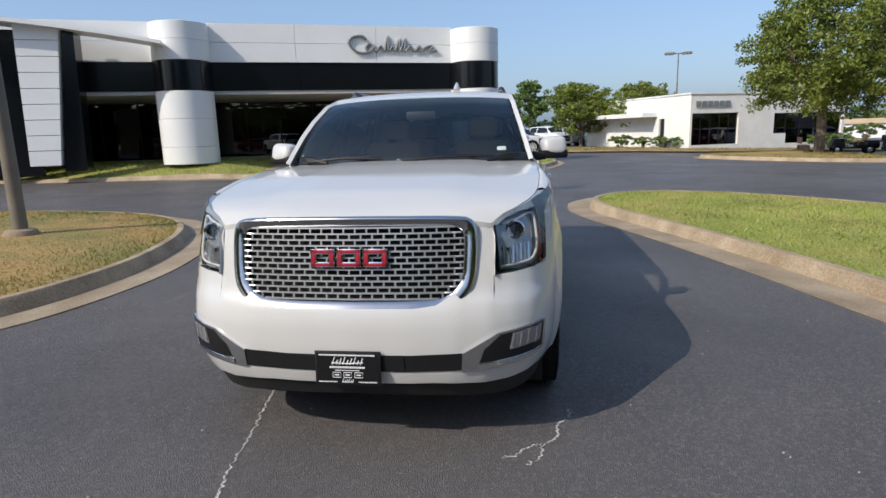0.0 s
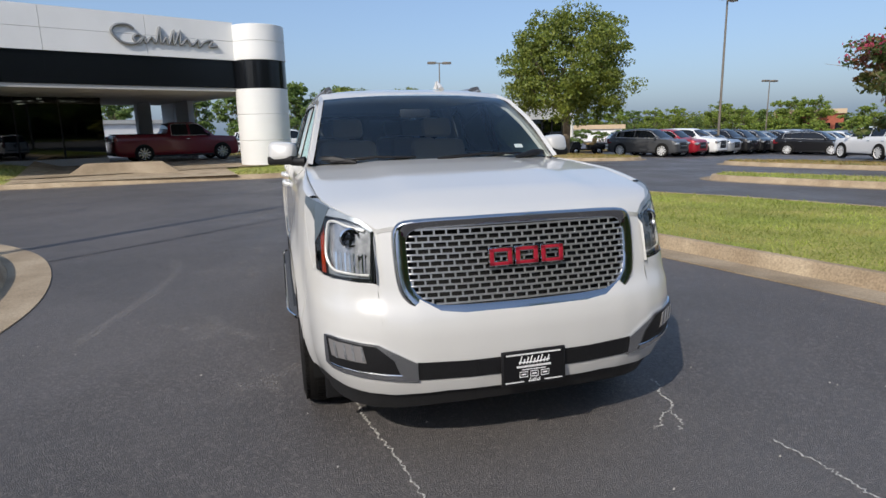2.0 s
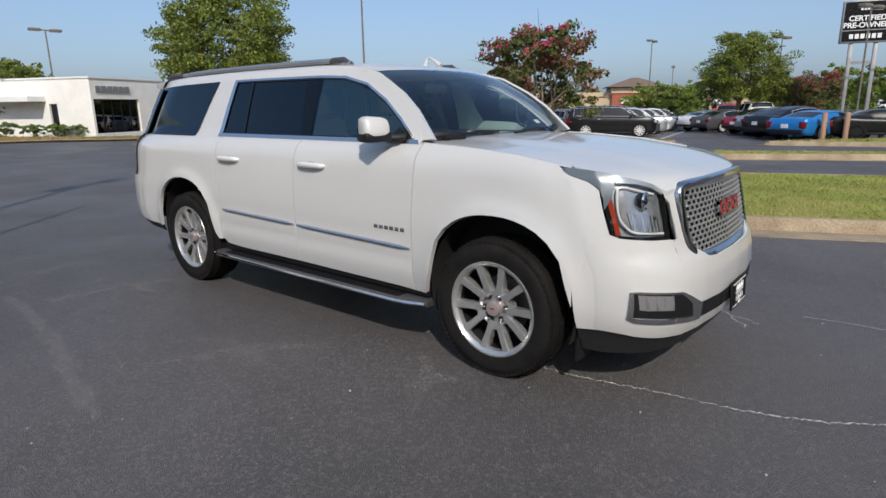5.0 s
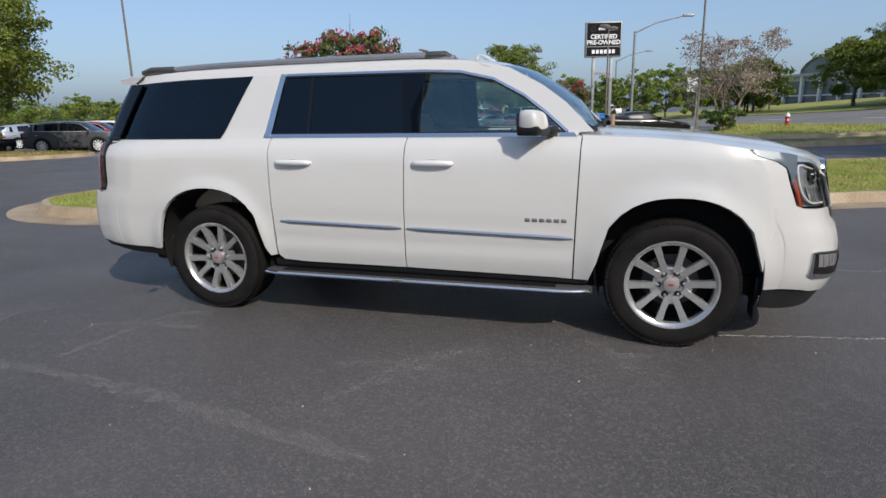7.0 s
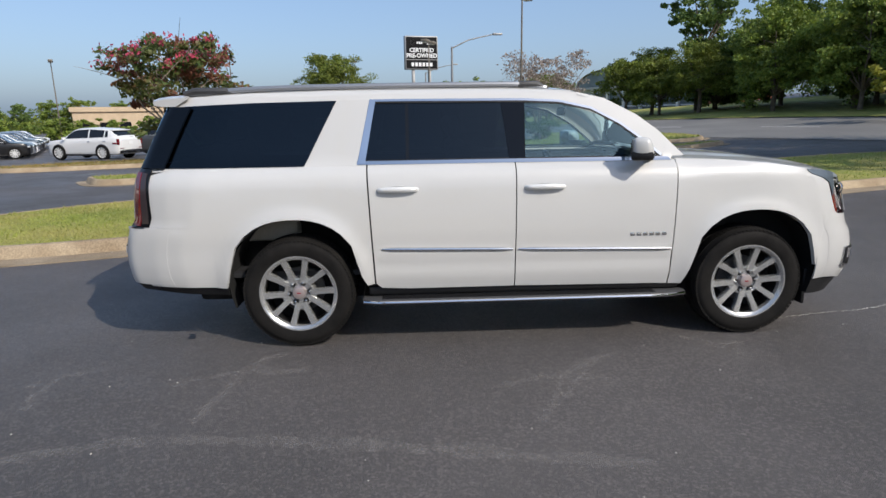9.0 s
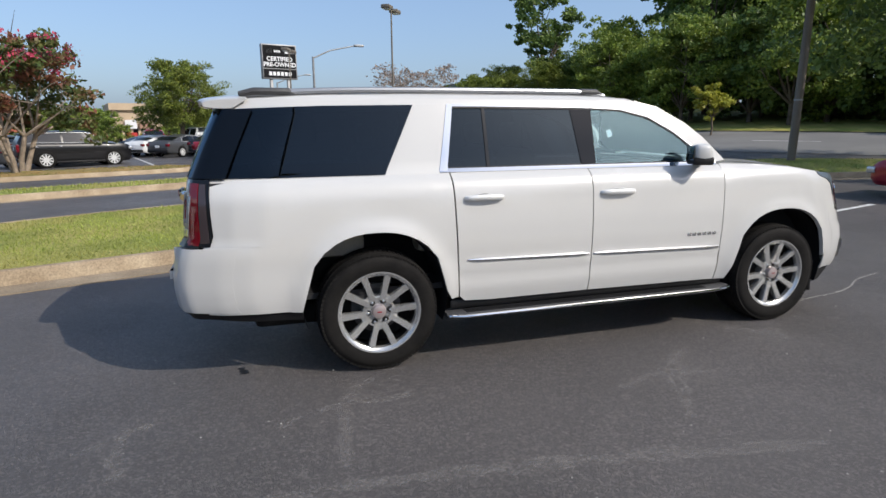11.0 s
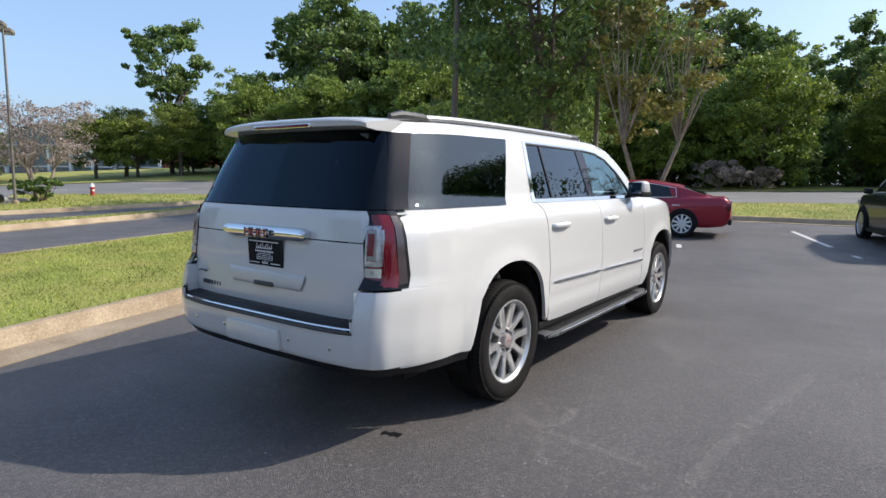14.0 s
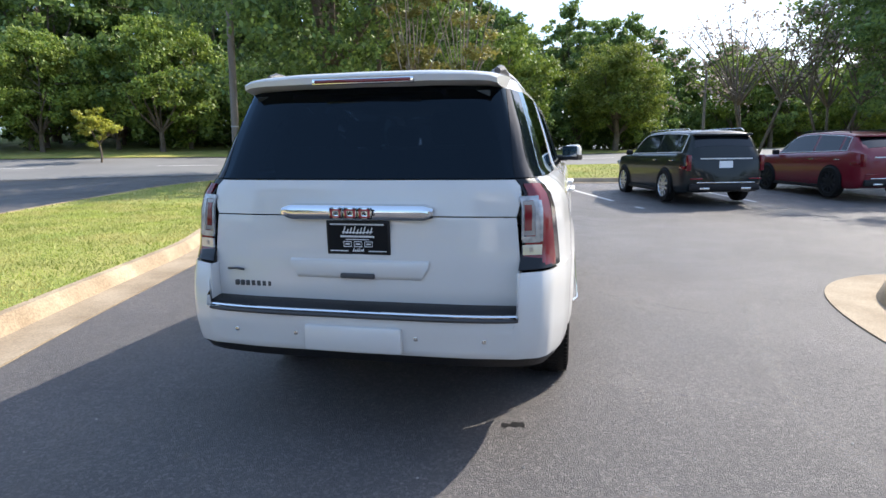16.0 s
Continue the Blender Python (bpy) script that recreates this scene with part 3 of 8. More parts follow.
island("verge_north", [(2.5, 35.6), (6.5, 34.4), (10.5, 33.2), (16.0, 35.0), (24.0, 38.5), (24.0, 41.0), (12.0, 36.8), (6.0, 41.0), (-4.0, 44.0), (-9.0, 43.0), (-3.0, 38.0)][::-1],
       "verge of dry grass before a white brick building", M["soil_dry"], M["grass_dry"], gutter=0.2, crown=0, seedn=9, mown=((None, 20, 0.1),))


def strip(name, a, b, width, material, label, category="road marking", lift=0.006, n=24, kind="structure"):
    """A flat band on the ground from a to b."""
    a, b = np.array(a, float), np.array(b, float)
    d = (b - a) / np.linalg.norm(b - a)
    side = np.array([-d[1], d[0]]) * width / 2
    rows = []
    for k in range(n + 1):
        p = a + (b - a) * k / n
        rows.append([(*(p + s * side), gz(*(p + s * side)) + lift) for s in (-1, -0.5, 0, 0.5, 1)])
    ob = part(name, grid_bm(rows), material)
    return tagged(ob, label, category, kind=kind)


# the public road beyond the lawns
ROAD_A, ROAD_B = np.array((-40.0, -46.4)), np.array((95.0, 29.2))
road_d = (ROAD_B - ROAD_A) / np.linalg.norm(ROAD_B - ROAD_A)
road_n = np.array((road_d[1], -road_d[0]))
mid = 6.0 * road_n
strip("road", ROAD_A + mid, ROAD_B + mid, 11.5, M["lane"], "pale grey public road with dashed lane lines", "road", lift=0.02, n=60)
for k in range(14):
    p = ROAD_A + mid + road_d * (30 + 8.0 * k)
    strip("lane_dash", p, p + road_d * 3.0, 0.14, M["line"], "white dashed lane line on the road", lift=0.03, n=4)
far = ROAD_A + road_n * 24
strip("verge_far", far, far + road_d * 155, 24.0, M["soil"], "rough grass verge beyond the road", "grass verge", lift=0.05, n=40)

# ---- the white full-size wagon ----
ZP = [0.20, 0.34, 0.42, 0.50, 0.62, 0.72, 0.82, 0.95, 1.08, 1.17, 1.235, 1.275, 1.305, 1.33, 1.55, 1.74, 1.80, 1.835, 1.86]
XP = [0.90, 0.935, 0.965, 0.985, 0.995, 0.995, 1.0, 0.995, 0.985, 0.975, 0.955, 0.925, 0.885, 0.868, 0.800, 0.735, 0.705, 0.655, 0.58]
FZ = [0.20, 0.36, 0.44, 0.55, 0.66, 0.74, 0.80, 0.95, 1.10, 1.16, 1.30]
FY = [-0.92, -1.008, -1.032, -1.04, -1.036, -1.015, -0.975, -0.935, -0.892, -0.868, -0.78]
ND = [0.0, 0.012, 0.035, 0.075, 0.13, 0.20, 0.30, 0.43, 0.58, 0.75]
NR = [0.0, 0.30, 0.50, 0.66, 0.77, 0.855, 0.92, 0.965, 0.99, 1.0]
RZ = [0.20, 0.42, 0.50, 0.62, 0.72, 0.80, 0.89, 0.92, 1.10, 1.28, 1.31, 1.50, 1.74, 1.80]
RY = [4.40, 4.52, 4.585, 4.60, 4.60, 4.585, 4.56, 4.505, 4.495, 4.475, 4.465, 4.385, 4.275, 4.25]
TD = [0.0, 0.012, 0.035, 0.07, 0.12, 0.20, 0.32, 0.50]
TR = [0.0, 0.55, 0.775, 0.868, 0.912, 0.938, 0.974, 1.0]
ARCH_F, ARCH_R, ARCH_RAD, ARCH_Z = -0.02, 3.31, 0.475, 0.472


def body_x(z):
    return float(np.interp(z, ZP, XP))


def side_x(y, z):
    """Half width of the body at a place of its side."""
    x = body_x(z) * float(np.interp(y - np.interp(z, FZ, FY), ND, NR)) * float(np.interp(np.interp(z, RZ, RY) - y, TD, TR))
    if z > 1.2:
        x -= 0.035 * max(0.0, (y - 2.8) / 1.6) * min(1.0, (z - 1.2) / 0.1)
    for c in (ARCH_F, ARCH_R):
        r = math.hypot(y - c, z - ARCH_Z)
        if ARCH_RAD - 0.02 < r < ARCH_RAD + 0.3 and z > 0.3:
            x += 0.022 * math.exp(-(((r - ARCH_RAD) / 0.07) ** 2)) * min(1.0, max(0.0, (1.15 - z) / 0.15))
    # pressed line low on the doors
    x -= 0.008 * math.exp(-(((z - 0.60) / 0.035) ** 2)) * (1.0 if 0.55 < y < 2.75 else 0.0)
    return x


def nose(r, z):
    """Front surface: r runs 0 at the middle to 1 at the flank, as a share of the half width."""
    return (body_x(z) * r, float(np.interp(z, FZ, FY)) + float(np.interp(r, NR, ND)), z)


def tail(r, z):
    return (body_x(z) * r, float(np.interp(z, RZ, RY)) - float(np.interp(r, TR, TD)), z)


def press_normals(me, surf, e=0.03):
    """Normals of a pressed skin taken from its surface, so that the cut of the panel leaves no creases in the gloss."""
    ns = []
    for v in me.vertices:
        r = v.co.x / body_x(v.co.z)
        if abs(surf(r, v.co.z)[1] - v.co.y) > 2e-4:
            ns.append((0.0, 0.0, 0.0))
            continue
        a = Vector(surf(r + e, v.co.z)) - Vector(surf(r - e, v.co.z))
        c = Vector(surf(r, v.co.z + e)) - Vector(surf(r, v.co.z - e))
        n = a.cross(c).normalized()
        ns.append(tuple(n if n.y < 0 else -n))
    me.normals_split_custom_set_from_vertices(ns)


def resample(pts, n):
    """n + 1 points along a polyline, even within each of its segments so that corners stay."""
    P = np.array(pts, float)
    seg = np.linalg.norm(np.diff(P, axis=0), axis=1)
    at = np.concatenate([[0], np.cumsum(seg)]) / seg.sum()
    return [tuple(np.array([np.interp(u, at, P[:, k]) for k in range(P.shape[1])])) for u in np.linspace(0, 1, n + 1)]


def matched(a, b, per):
    """Two polylines with as many points each, cut alike between their corners."""
    out_a, out_b = [], []
    for i in range(len(a) - 1):
        for j in range(per):
            t = j / per
            out_a.append(tuple(np.array(a[i]) * (1 - t) + np.array(a[i + 1]) * t))
            out_b.append(tuple(np.array(b[i]) * (1 - t) + np.array(b[i + 1]) * t))
    return out_a + [tuple(a[-1])], out_b + [tuple(b[-1])]


def sheet(bot, top, surf, rows=8, per=6, lift=0.0, depth=0.02, sgn=-1, plain=None):
    """A pressed panel between two matched polylines on a surface, with its edge turned in by depth."""
    a, b = matched(bot, top, per)
    out = []
    for j in range(rows + 1):
        v = j / rows
        row = []
        for p, q in zip(a, b):
            c = np.array(p) * (1 - v) + np.array(q) * v
            x, y, z = surf(*c)
            row.append(Vector((sgn * x, y, z)))
        out.append(row)
    bm = grid_bm(out)
    bm.normal_update()
    bmesh.ops.remove_doubles(bm, verts=bm.verts, dist=0.0004)
    bmesh.ops.recalc_face_normals(bm, faces=bm.faces)
    mean, cen = Vector(), Vector()
    for f in bm.faces:
        mean += f.normal * f.calc_area()
        cen += f.calc_center_median() / len(bm.faces)
    if mean.dot(cen - Vector((0, 1.7, 0.8))) < 0:
        bmesh.ops.reverse_faces(bm, faces=bm.faces)
    bm.normal_update()
    if lift:
        for v in bm.verts:
            v.co += v.normal * lift
    if depth:
        vn = {v: v.normal.copy() for v in bm.verts}
        be = [e for e in bm.edges if e.is_boundary and not (plain and all(plain(v.co) for v in e.verts))]
        g = bmesh.ops.extrude_edge_only(bm, edges=be)
        nv = [v for v in g["geom"] if isinstance(v, bmesh.types.BMVert)]
        for v in nv:
            src = next((e.other_vert(v) for e in v.link_edges if e.other_vert(v) in vn), None)
            if src:
                v.co -= vn[src] * depth
    return bm


def on_side(y, z):
    return (side_x(y, z), y, z)


def arch_line(c, y0, y1, low, n=14):
    """Lower edge of a panel over a wheel opening, from y0 to y1."""
    out = []
    for k in range(n + 1):
        y = y0 + (y1 - y0) * k / n
        d = (y - c) / ARCH_RAD
        z = ARCH_Z + ARCH_RAD * max(0.0, 1 - abs(d) ** 2.3) ** (1 / 2.3) if abs(d) < 1 else low
        out.append((y, max(z, low)))
    return out


def hood_edge(y):
    ys = [-0.86, -0.81, -0.765, -0.71, -0.61, -0.50, -0.38, -0.10, 0.30, 0.62]
    return float(np.interp(y, ys, [0.630, 0.664, 0.712, 0.774, 0.836, 0.868, 0.884, 0.897, 0.892, 0.878])), float(np.interp(y, ys, [1.085, 1.100, 1.138, 1.163, 1.190, 1.208, 1.225, 1.268, 1.298, 1.312]))


WIN_TOP = [(0.64, 1.325), (0.80, 1.462), (0.95, 1.572), (1.16, 1.682), (1.39, 1.735), (1.64, 1.748), (1.80, 1.750), (2.50, 1.756), (2.73, 1.756), (3.00, 1.752), (3.60, 1.745), (4.28, 1.722)]
ROOF_E = [(0.50, 1.335), (0.68, 1.515), (0.83, 1.625), (1.06, 1.745), (1.32, 1.806), (1.62, 1.822), (1.80, 1.826), (2.50, 1.830), (2.73, 1.830), (3.00, 1.828), (3.60, 1.818), (4.26, 1.786)]


def win_top(y):
    return float(np.interp(y, [p[0] for p in WIN_TOP], [p[1] for p in WIN_TOP]))


def wheel(parent, x, y, sgn):
    """Tyre, ten-spoke alloy rim, hub cap, nuts and brake disc."""
    w = new("wheel")
    w.parent, w.location = parent, (sgn * x, y, 0.402)
    w.rotation_euler = (0, 0, 0 if sgn > 0 else math.pi)
    R, H = 0.402, 0.14
    prof = [(0.268, -0.135), (0.300, -0.142), (0.345, -0.146), (0.375, -0.138), (0.394, -0.115), (R, -0.08), (R, 0.08), (0.394, 0.115), (0.375, 0.138), (0.345, 0.146), (0.300, 0.142), (0.280, 0.134)]
    bm = lathe(prof, 64, "x")
    part("tyre", bm, M["rubber"], w)
    bm = bmesh.new()
    for k in range(80):
        a = 2 * math.pi * k / 80
        for s in (-1, 1):
            m = Matrix.Rotation(a, 4, "X")
            add_box(bm, (s * 0.116 - 0.020, -0.0115, 0.378), (s * 0.116 + 0.020, 0.0115, 0.3925), m=m)
            add_box(bm, (s * 0.05 - 0.03, -0.012, 0.398), (s * 0.05 + 0.03, 0.012, 0.407), m=Matrix.Rotation(a + 0.02 * s, 4, "X"))
    part("tread", bm, M["rubber"], w)["kind"] = "stuff"
    part("barrel", lathe([(0.268, -0.13), (0.262, -0.02), (0.252, 0.06), (0.250, 0.095), (0.266, 0.11)], 64, "x"), M["wheel_shade"], w)
    part("rim", lathe([(0.284, 0.128), (0.279, 0.137), (0.270, 0.136), (0.262, 0.126), (0.250, 0.118), (0.246, 0.090)], 64, "x"), M["alloy"], w)
    bm = bmesh.new()
    for k in range(10):
        mid_a = 2 * math.pi * (k // 2) / 5 + 3.07
        base = mid_a + (0.315 if k % 2 else -0.315)
        hubang = mid_a + (0.22 if k % 2 else -0.22)
        p0, p1 = Vector((0.100, 0.078 * math.sin(hubang), 0.078 * math.cos(hubang))), Vector((0.121, 0.256 * math.sin(base), 0.256 * math.cos(base)))
        d = (p1 - p0).normalized()
        sd = d.cross((1, 0, 0)).normalized()
        ring = []
        for p, hw, dep in ((p0, 0.023, 0.06), (p0.lerp(p1, 0.5), 0.0205, 0.05), (p1, 0.025, 0.05)):
            ring.append([bm.verts.new(p + sd * s * hw * c + Vector((dx, 0, 0))) for s, c, dx in ((-1, 0.9, -dep), (-1, 1, -0.006), (-1, 0.86, 0), (1, 0.86, 0), (1, 1, -0.006), (1, 0.9, -dep))])
        for a, b in zip(ring, ring[1:]):
            for j in range(5):
                bm.faces.new((a[j], a[j + 1], b[j + 1], b[j]))
    bmesh.ops.recalc_face_normals(bm, faces=bm.faces)
    for k in range(5):
        # web that ties each pair of spokes at the hub
        add_box(bm, (0.055, -0.040, 0.085), (0.0985, 0.040, 0.128), m=Matrix.Rotation(-(2 * math.pi * k / 5 + 3.07), 4, "X"))
    part("spokes", bm, M["alloy"], w)
    part("hub", lathe([(0.001, 0.086), (0.05, 0.086), (0.088, 0.088), (0.098, 0.101), (0.108, 0.099), (0.116, 0.04)], 32, "x"), M["alloy"], w)
    cap = part("hub_cap", lathe([(0.001, 0.118), (0.036, 0.118), (0.044, 0.115), (0.050, 0.085)], 28, "x"), M["cap_rose"], w)
    part("badge", box((0.1180, -0.015, -0.0045), (0.1196, 0.015, 0.0045), 0.0006), M["red_badge"], w, "small red badge bar")
    for k in range(6):
        a = math.pi * k / 3 + 0.42
        part("lug_seat", seat_mesh(a), M["black_plastic"], w, "dark nut pocket")
        part("lug_nut", lug_mesh(a), M["satin"], w)
    part("brake_disc", lathe([(0.07, 0.0), (0.17, 0.0), (0.17, -0.03), (0.07, -0.03)], 32, "x"), M["grey_plastic"], w)
    # black plate added as the shade inside the wheel
    part("wheel_well_shade", lathe([(0.001, -0.05), (0.258, -0.05), (0.259, -0.11)], 32, "x"), M["shade_black"], w)
    return w


def lug_mesh(a):
    bm = lathe([(0.001, 0.112), (0.008, 0.110), (0.0115, 0.100), (0.012, 0.088)], 10, "x")
    bmesh.ops.translate(bm, verts=bm.verts, vec=(0, 0.076 * math.sin(a), 0.076 * math.cos(a)))
    return bm


def seat_mesh(a):
    bm = lathe([(0.001, 0.0935), (0.0205, 0.0935), (0.0215, 0.080)], 14, "x")
    bmesh.ops.translate(bm, verts=bm.verts, vec=(0, 0.076 * math.sin(a), 0.076 * math.cos(a)))
    return bm


def slab_bars(bm, rows, x0, z0, size, rng, gap=0.35):
    """Unreadable print as small bars, in a plane of constant y."""
    for i, (z, h, x_from, x_to) in enumerate(rows):
        x = x_from
        while x < x_to - 0.004:
            w = min(x_to - x, h * (0.5 + rng.random() * 0.5))
            add_box(bm, (x0 + x, -0.0014, z0 + z), (x0 + x + w, 0.0, z0 + z + h))
            x += w + h * gap


def dealer_plate(parent, m, name):
    """A black dealer plate in a frame with unreadable white print."""
    p = new(name)
    p.parent, p.matrix_basis = parent, m
    p["label"] = "black dealer plate with white print"
    part("frame", box((-0.157, -0.012, -0.082), (0.157, 0.0, 0.082), 0.005), M["black_plastic"], p)
    part("panel", box((-0.147, -0.0135, -0.072), (0.147, -0.011, 0.072)), M["plate_black"], p)
    rng = random.Random(4)
    bm = bmesh.new()
    slab_bars(bm, [(0.061, 0.007, -0.135, 0.135), (0.002, 0.009, -0.085, 0.085), (-0.010, 0.004, -0.06, 0.06), (-0.066, 0.005, -0.14, -0.05), (-0.066, 0.005, 0.05, 0.14)], 0, 0, 0, rng, 0.25)
    for v in bm.verts:
        v.co.y -= 0.0137
    # flowing script drawn as a wavy ribbon, and three small emblem outlines
    def swash(x0, x1, zc, h, n, r):
        """A row of slanting strokes joined by a flat bar, in place of script."""
        for k in range(n):
            x = x0 + (x1 - x0) * (k + 0.5) / n
            hh = h * (1.0, 0.6, 0.85)[k % 3]
            add_tube(bm, [(x - 0.15 * hh, -0.015, zc - 0.35 * h), (x + 0.2 * hh, -0.015, zc - 0.35 * h + hh)], r, 4)
        add_tube(bm, [(x0, -0.015, zc - 0.12 * h), ((x0 + x1) / 2, -0.015, zc - 0.2 * h), (x1, -0.015, zc - 0.06 * h)], r, 4)
    swash(-0.075, 0.075, 0.032, 0.036, 9, 0.0026)
    swash(-0.028, 0.028, -0.060, 0.020, 6, 0.0016)
    for cx in (-0.052, 0.0, 0.052):
        loop = [(cx + 0.019 * a, -0.0145, -0.030 + 0.012 * b) for a, b in ((-1, -1), (1, -1), (1, 1), (-1, 1), (-1, -1))]
        add_tube(bm, loop, 0.0018, 4)
        add_box(bm, (cx - 0.011, -0.0150, -0.033), (cx + 0.011, -0.0137, -0.027))
    part("print", bm, M["white_paintmark"], p)


def emblem(parent, m, name, w, h):
    """Three red bars with bright rims, standing for the maker's badge."""
    e = new(name)
    e.parent, e.matrix_basis = parent, m
    e["label"] = "red badge of three blocks with bright rims"
    def bars(lo, hi, y0, y1, grow, k):
        bm = bmesh.new()
        t = 0.22 * (hi[2] - lo[2])
        sides = [((lo[0], lo[2]), (lo[0] + t * 1.3, hi[2])), ((hi[0] - t * 1.3, lo[2]), (hi[0], hi[2])), ((lo[0], hi[2] - t), (hi[0], hi[2])), ((lo[0], lo[2]), (hi[0], lo[2] + t))]
        for a, c in sides:
            add_box(bm, (a[0] - grow, y0, a[1] - grow), (c[0] + grow, y1, c[1] + grow), 0.0015)
        return bm
    for k in range(3):
        x0 = -w / 2 + k * w / 3
        lo, hi = (x0 + 0.008, 0, -h / 2 + 0.004), (x0 + w / 3 - 0.008, 0, h / 2 - 0.004)
        part("rim", bars(lo, hi, -0.018, 0.0, 0.004, k), M["chrome"], e)
        part("block", bars(lo, hi, -0.0215, -0.0175, -0.001, k), M["red_badge"], e)


def build_wagon():
    car = empty("sport_utility_car", label="pearl white full-size long-wheelbase sport utility parked on asphalt", category="car")
    P = M["paint"]
    sill = 0.43
    for sgn in (-1, 1):
        # front fender
        ys = [-0.60, -0.50] + [p[0] for p in arch_line(ARCH_F, -0.495, 0.455, sill)] + [0.50, 0.60]
        bot = [(-0.62, 0.90), (-0.55, 0.80), (-0.50, 0.62)] + [p for p in arch_line(ARCH_F, -0.494, 0.454, sill)] + [(0.50, sill - 0.03), (0.592, sill - 0.03)]
        tops = []
        for i, p in enumerate(bot):
            f = i / (len(bot) - 1)
            y = -0.62 + 1.185 * f if i else -0.62
            tops.append((y, hood_edge(max(y, -0.37))[1] if y > -0.40 else 0.905 + (1.21 - 0.905) * max(0.0, (y + 0.60) / 0.2)))
        part("front_fender", sheet(bot, tops, on_side, 12, 2, depth=0.03, sgn=sgn), P, car)
        part("fender_nose", sheet([(-0.575, 0.896), (-0.50, 1.02), (-0.45, 1.09), (-0.41, 1.14), (-0.375, 1.18), (-0.345, 1.206)], [(-0.652, 0.892), (-0.606, 1.02), (-0.578, 1.115), (-0.520, 1.158), (-0.425, 1.186), (-0.385, 1.216)], on_side, 6, 6, lift=-0.0015, depth=0, sgn=sgn), P, car)
        rows = [[], [], [], []]
        for y in np.linspace(-0.43, 0.572, 22):
            hx, hz = hood_edge(y)
            fx = side_x(y, hz)
            for k, (f, up) in enumerate(((0.0, 0.0), (0.3, 0.006), (0.7, 0.006), (1.0, 0.0))):
                rows[k].append((sgn * (fx + (hx - 0.001 - fx) * f), y, hz + up))
        bm = grid_bm(rows)
        bmesh.ops.recalc_face_normals(bm, faces=bm.faces)
        part("fender_crown", bm, P, car)
        # doors
        bot = [(0.602, sill - 0.03), (0.70, 0.405), (1.45, 0.412), (1.60, 0.414), (1.731, 0.416)]
        top = [(0.572, 1.305), (0.70, 1.305), (1.45, 1.305), (1.60, 1.305), (1.722, 1.305)]
        d = part("front_door", sheet(bot, top, on_side, 26, 7, depth=0.02, sgn=sgn), P, car)
        bot2 = [(1.739, 0.416), (1.80, 0.415), (2.00, 0.415), (2.50, 0.415), (2.70, 0.425), (2.738, 0.46)]
        top2 = [(1.730, 1.305), (1.80, 1.305), (2.00, 1.305), (2.50, 1.305), (2.70, 1.305), (2.775, 1.305)]
        # the lower rear corner is cut along the wheel opening
        d2 = part("rear_door", sheet(bot2, top2, on_side, 26, 6, depth=0.02, sgn=sgn), P, car)
        for dd, y0, y1 in ((d, 1.385, 1.665), (d2, 2.425, 2.705)):
            z, ym = 1.137, (y0 + y1) / 2
            X = sgn * (side_x(ym, z))
            h = bmesh.new()
            pts = [(X - sgn * 0.005, y0, z), (X + sgn * 0.024, y0 + 0.03, z + 0.002), (X + sgn * 0.034, ym, z + 0.004), (X + sgn * 0.024, y1 - 0.03, z + 0.002), (X - sgn * 0.005, y1, z)]
            pts = smooth_loop(pts, 5, False)
            add_tube(h, pts, [0.009 + 0.006 * math.sin(math.pi * k / (len(pts) - 1)) for k in range(len(pts))], 10)
            for v in h.verts:
                v.co.z = z + (v.co.z - z) * 1.35
            part("handle", h, M["bright_rim"], dd, "bright satin pull handle")
            part("handle_strip", tube([(X + sgn * 0.034, y0 + 0.06, z + 0.016), (X + sgn * 0.038, ym, z + 0.018), (X + sgn * 0.034, y1 - 0.06, z + 0.016)], 0.004, 6), M["chrome"], dd, "chrome strip along the pull handle")
            cup = lathe([(0.001, 0.0), (0.05, 0.001), (0.062, 0.004), (0.066, 0.0)], 24, "x")
            for v in cup.verts:
                v.co = Vector((X + sgn * (v.co.x - 0.001), ym + v.co.y * 1.25, z - 0.004 + v.co.z * 0.55))
            part("handle_cup", cup, P, dd)
        for dd, y0, y1 in ((d, 0.60, 1.712), (d2, 1.752, 2.69)):
            zz = lambda y: 0.675 + (y - 0.6) * 0.021
            bm = bmesh.new()
            pts = [(sgn * (side_x(y, zz(y)) + 0.004), y, zz(y)) for y in np.linspace(y0, y1, 14)]
            add_tube(bm, pts, [0.006] + [0.0125] * 12 + [0.006], 8)
            part("side_moulding", bm, M["satin"], dd, "thin bright side moulding")
        for k in range(6):
            y = 0.905 - k * 0.046
            x = side_x(y, 0.785)
            part("badge_block", box((min(sgn * (x - 0.004), sgn * (x + 0.004)), y - 0.034, 0.774), (max(sgn * (x - 0.004), sgn * (x + 0.004)), y, 0.798), 0.002), M["satin"], d)
        # quarter panel
        arch = arch_line(ARCH_R, 2.836, 3.784, sill)
        bot = [(2.750, 0.46), (2.80, 0.452)] + arch + [(3.80, 0.458), (3.868, 0.460)]
        top = [(2.785 + (3.868 - 2.785) * (p[0] - 2.75) / (3.868 - 2.75), 1.305) for p in bot]
        part("quarter_panel", sheet(bot, top, on_side, 16, 3, depth=0.025, sgn=sgn, plain=lambda c: c.y > 3.84), P, car)
        part("quarter_panel", sheet([(3.860, 0.897), (4.10, 0.900), (4.328, 0.905)], [(3.860, 1.305), (4.10, 1.305), (4.328, 1.305)], on_side, 12, 8, lift=-0.0006, depth=0.012, sgn=sgn, plain=lambda c: c.y < 3.88), P, car)
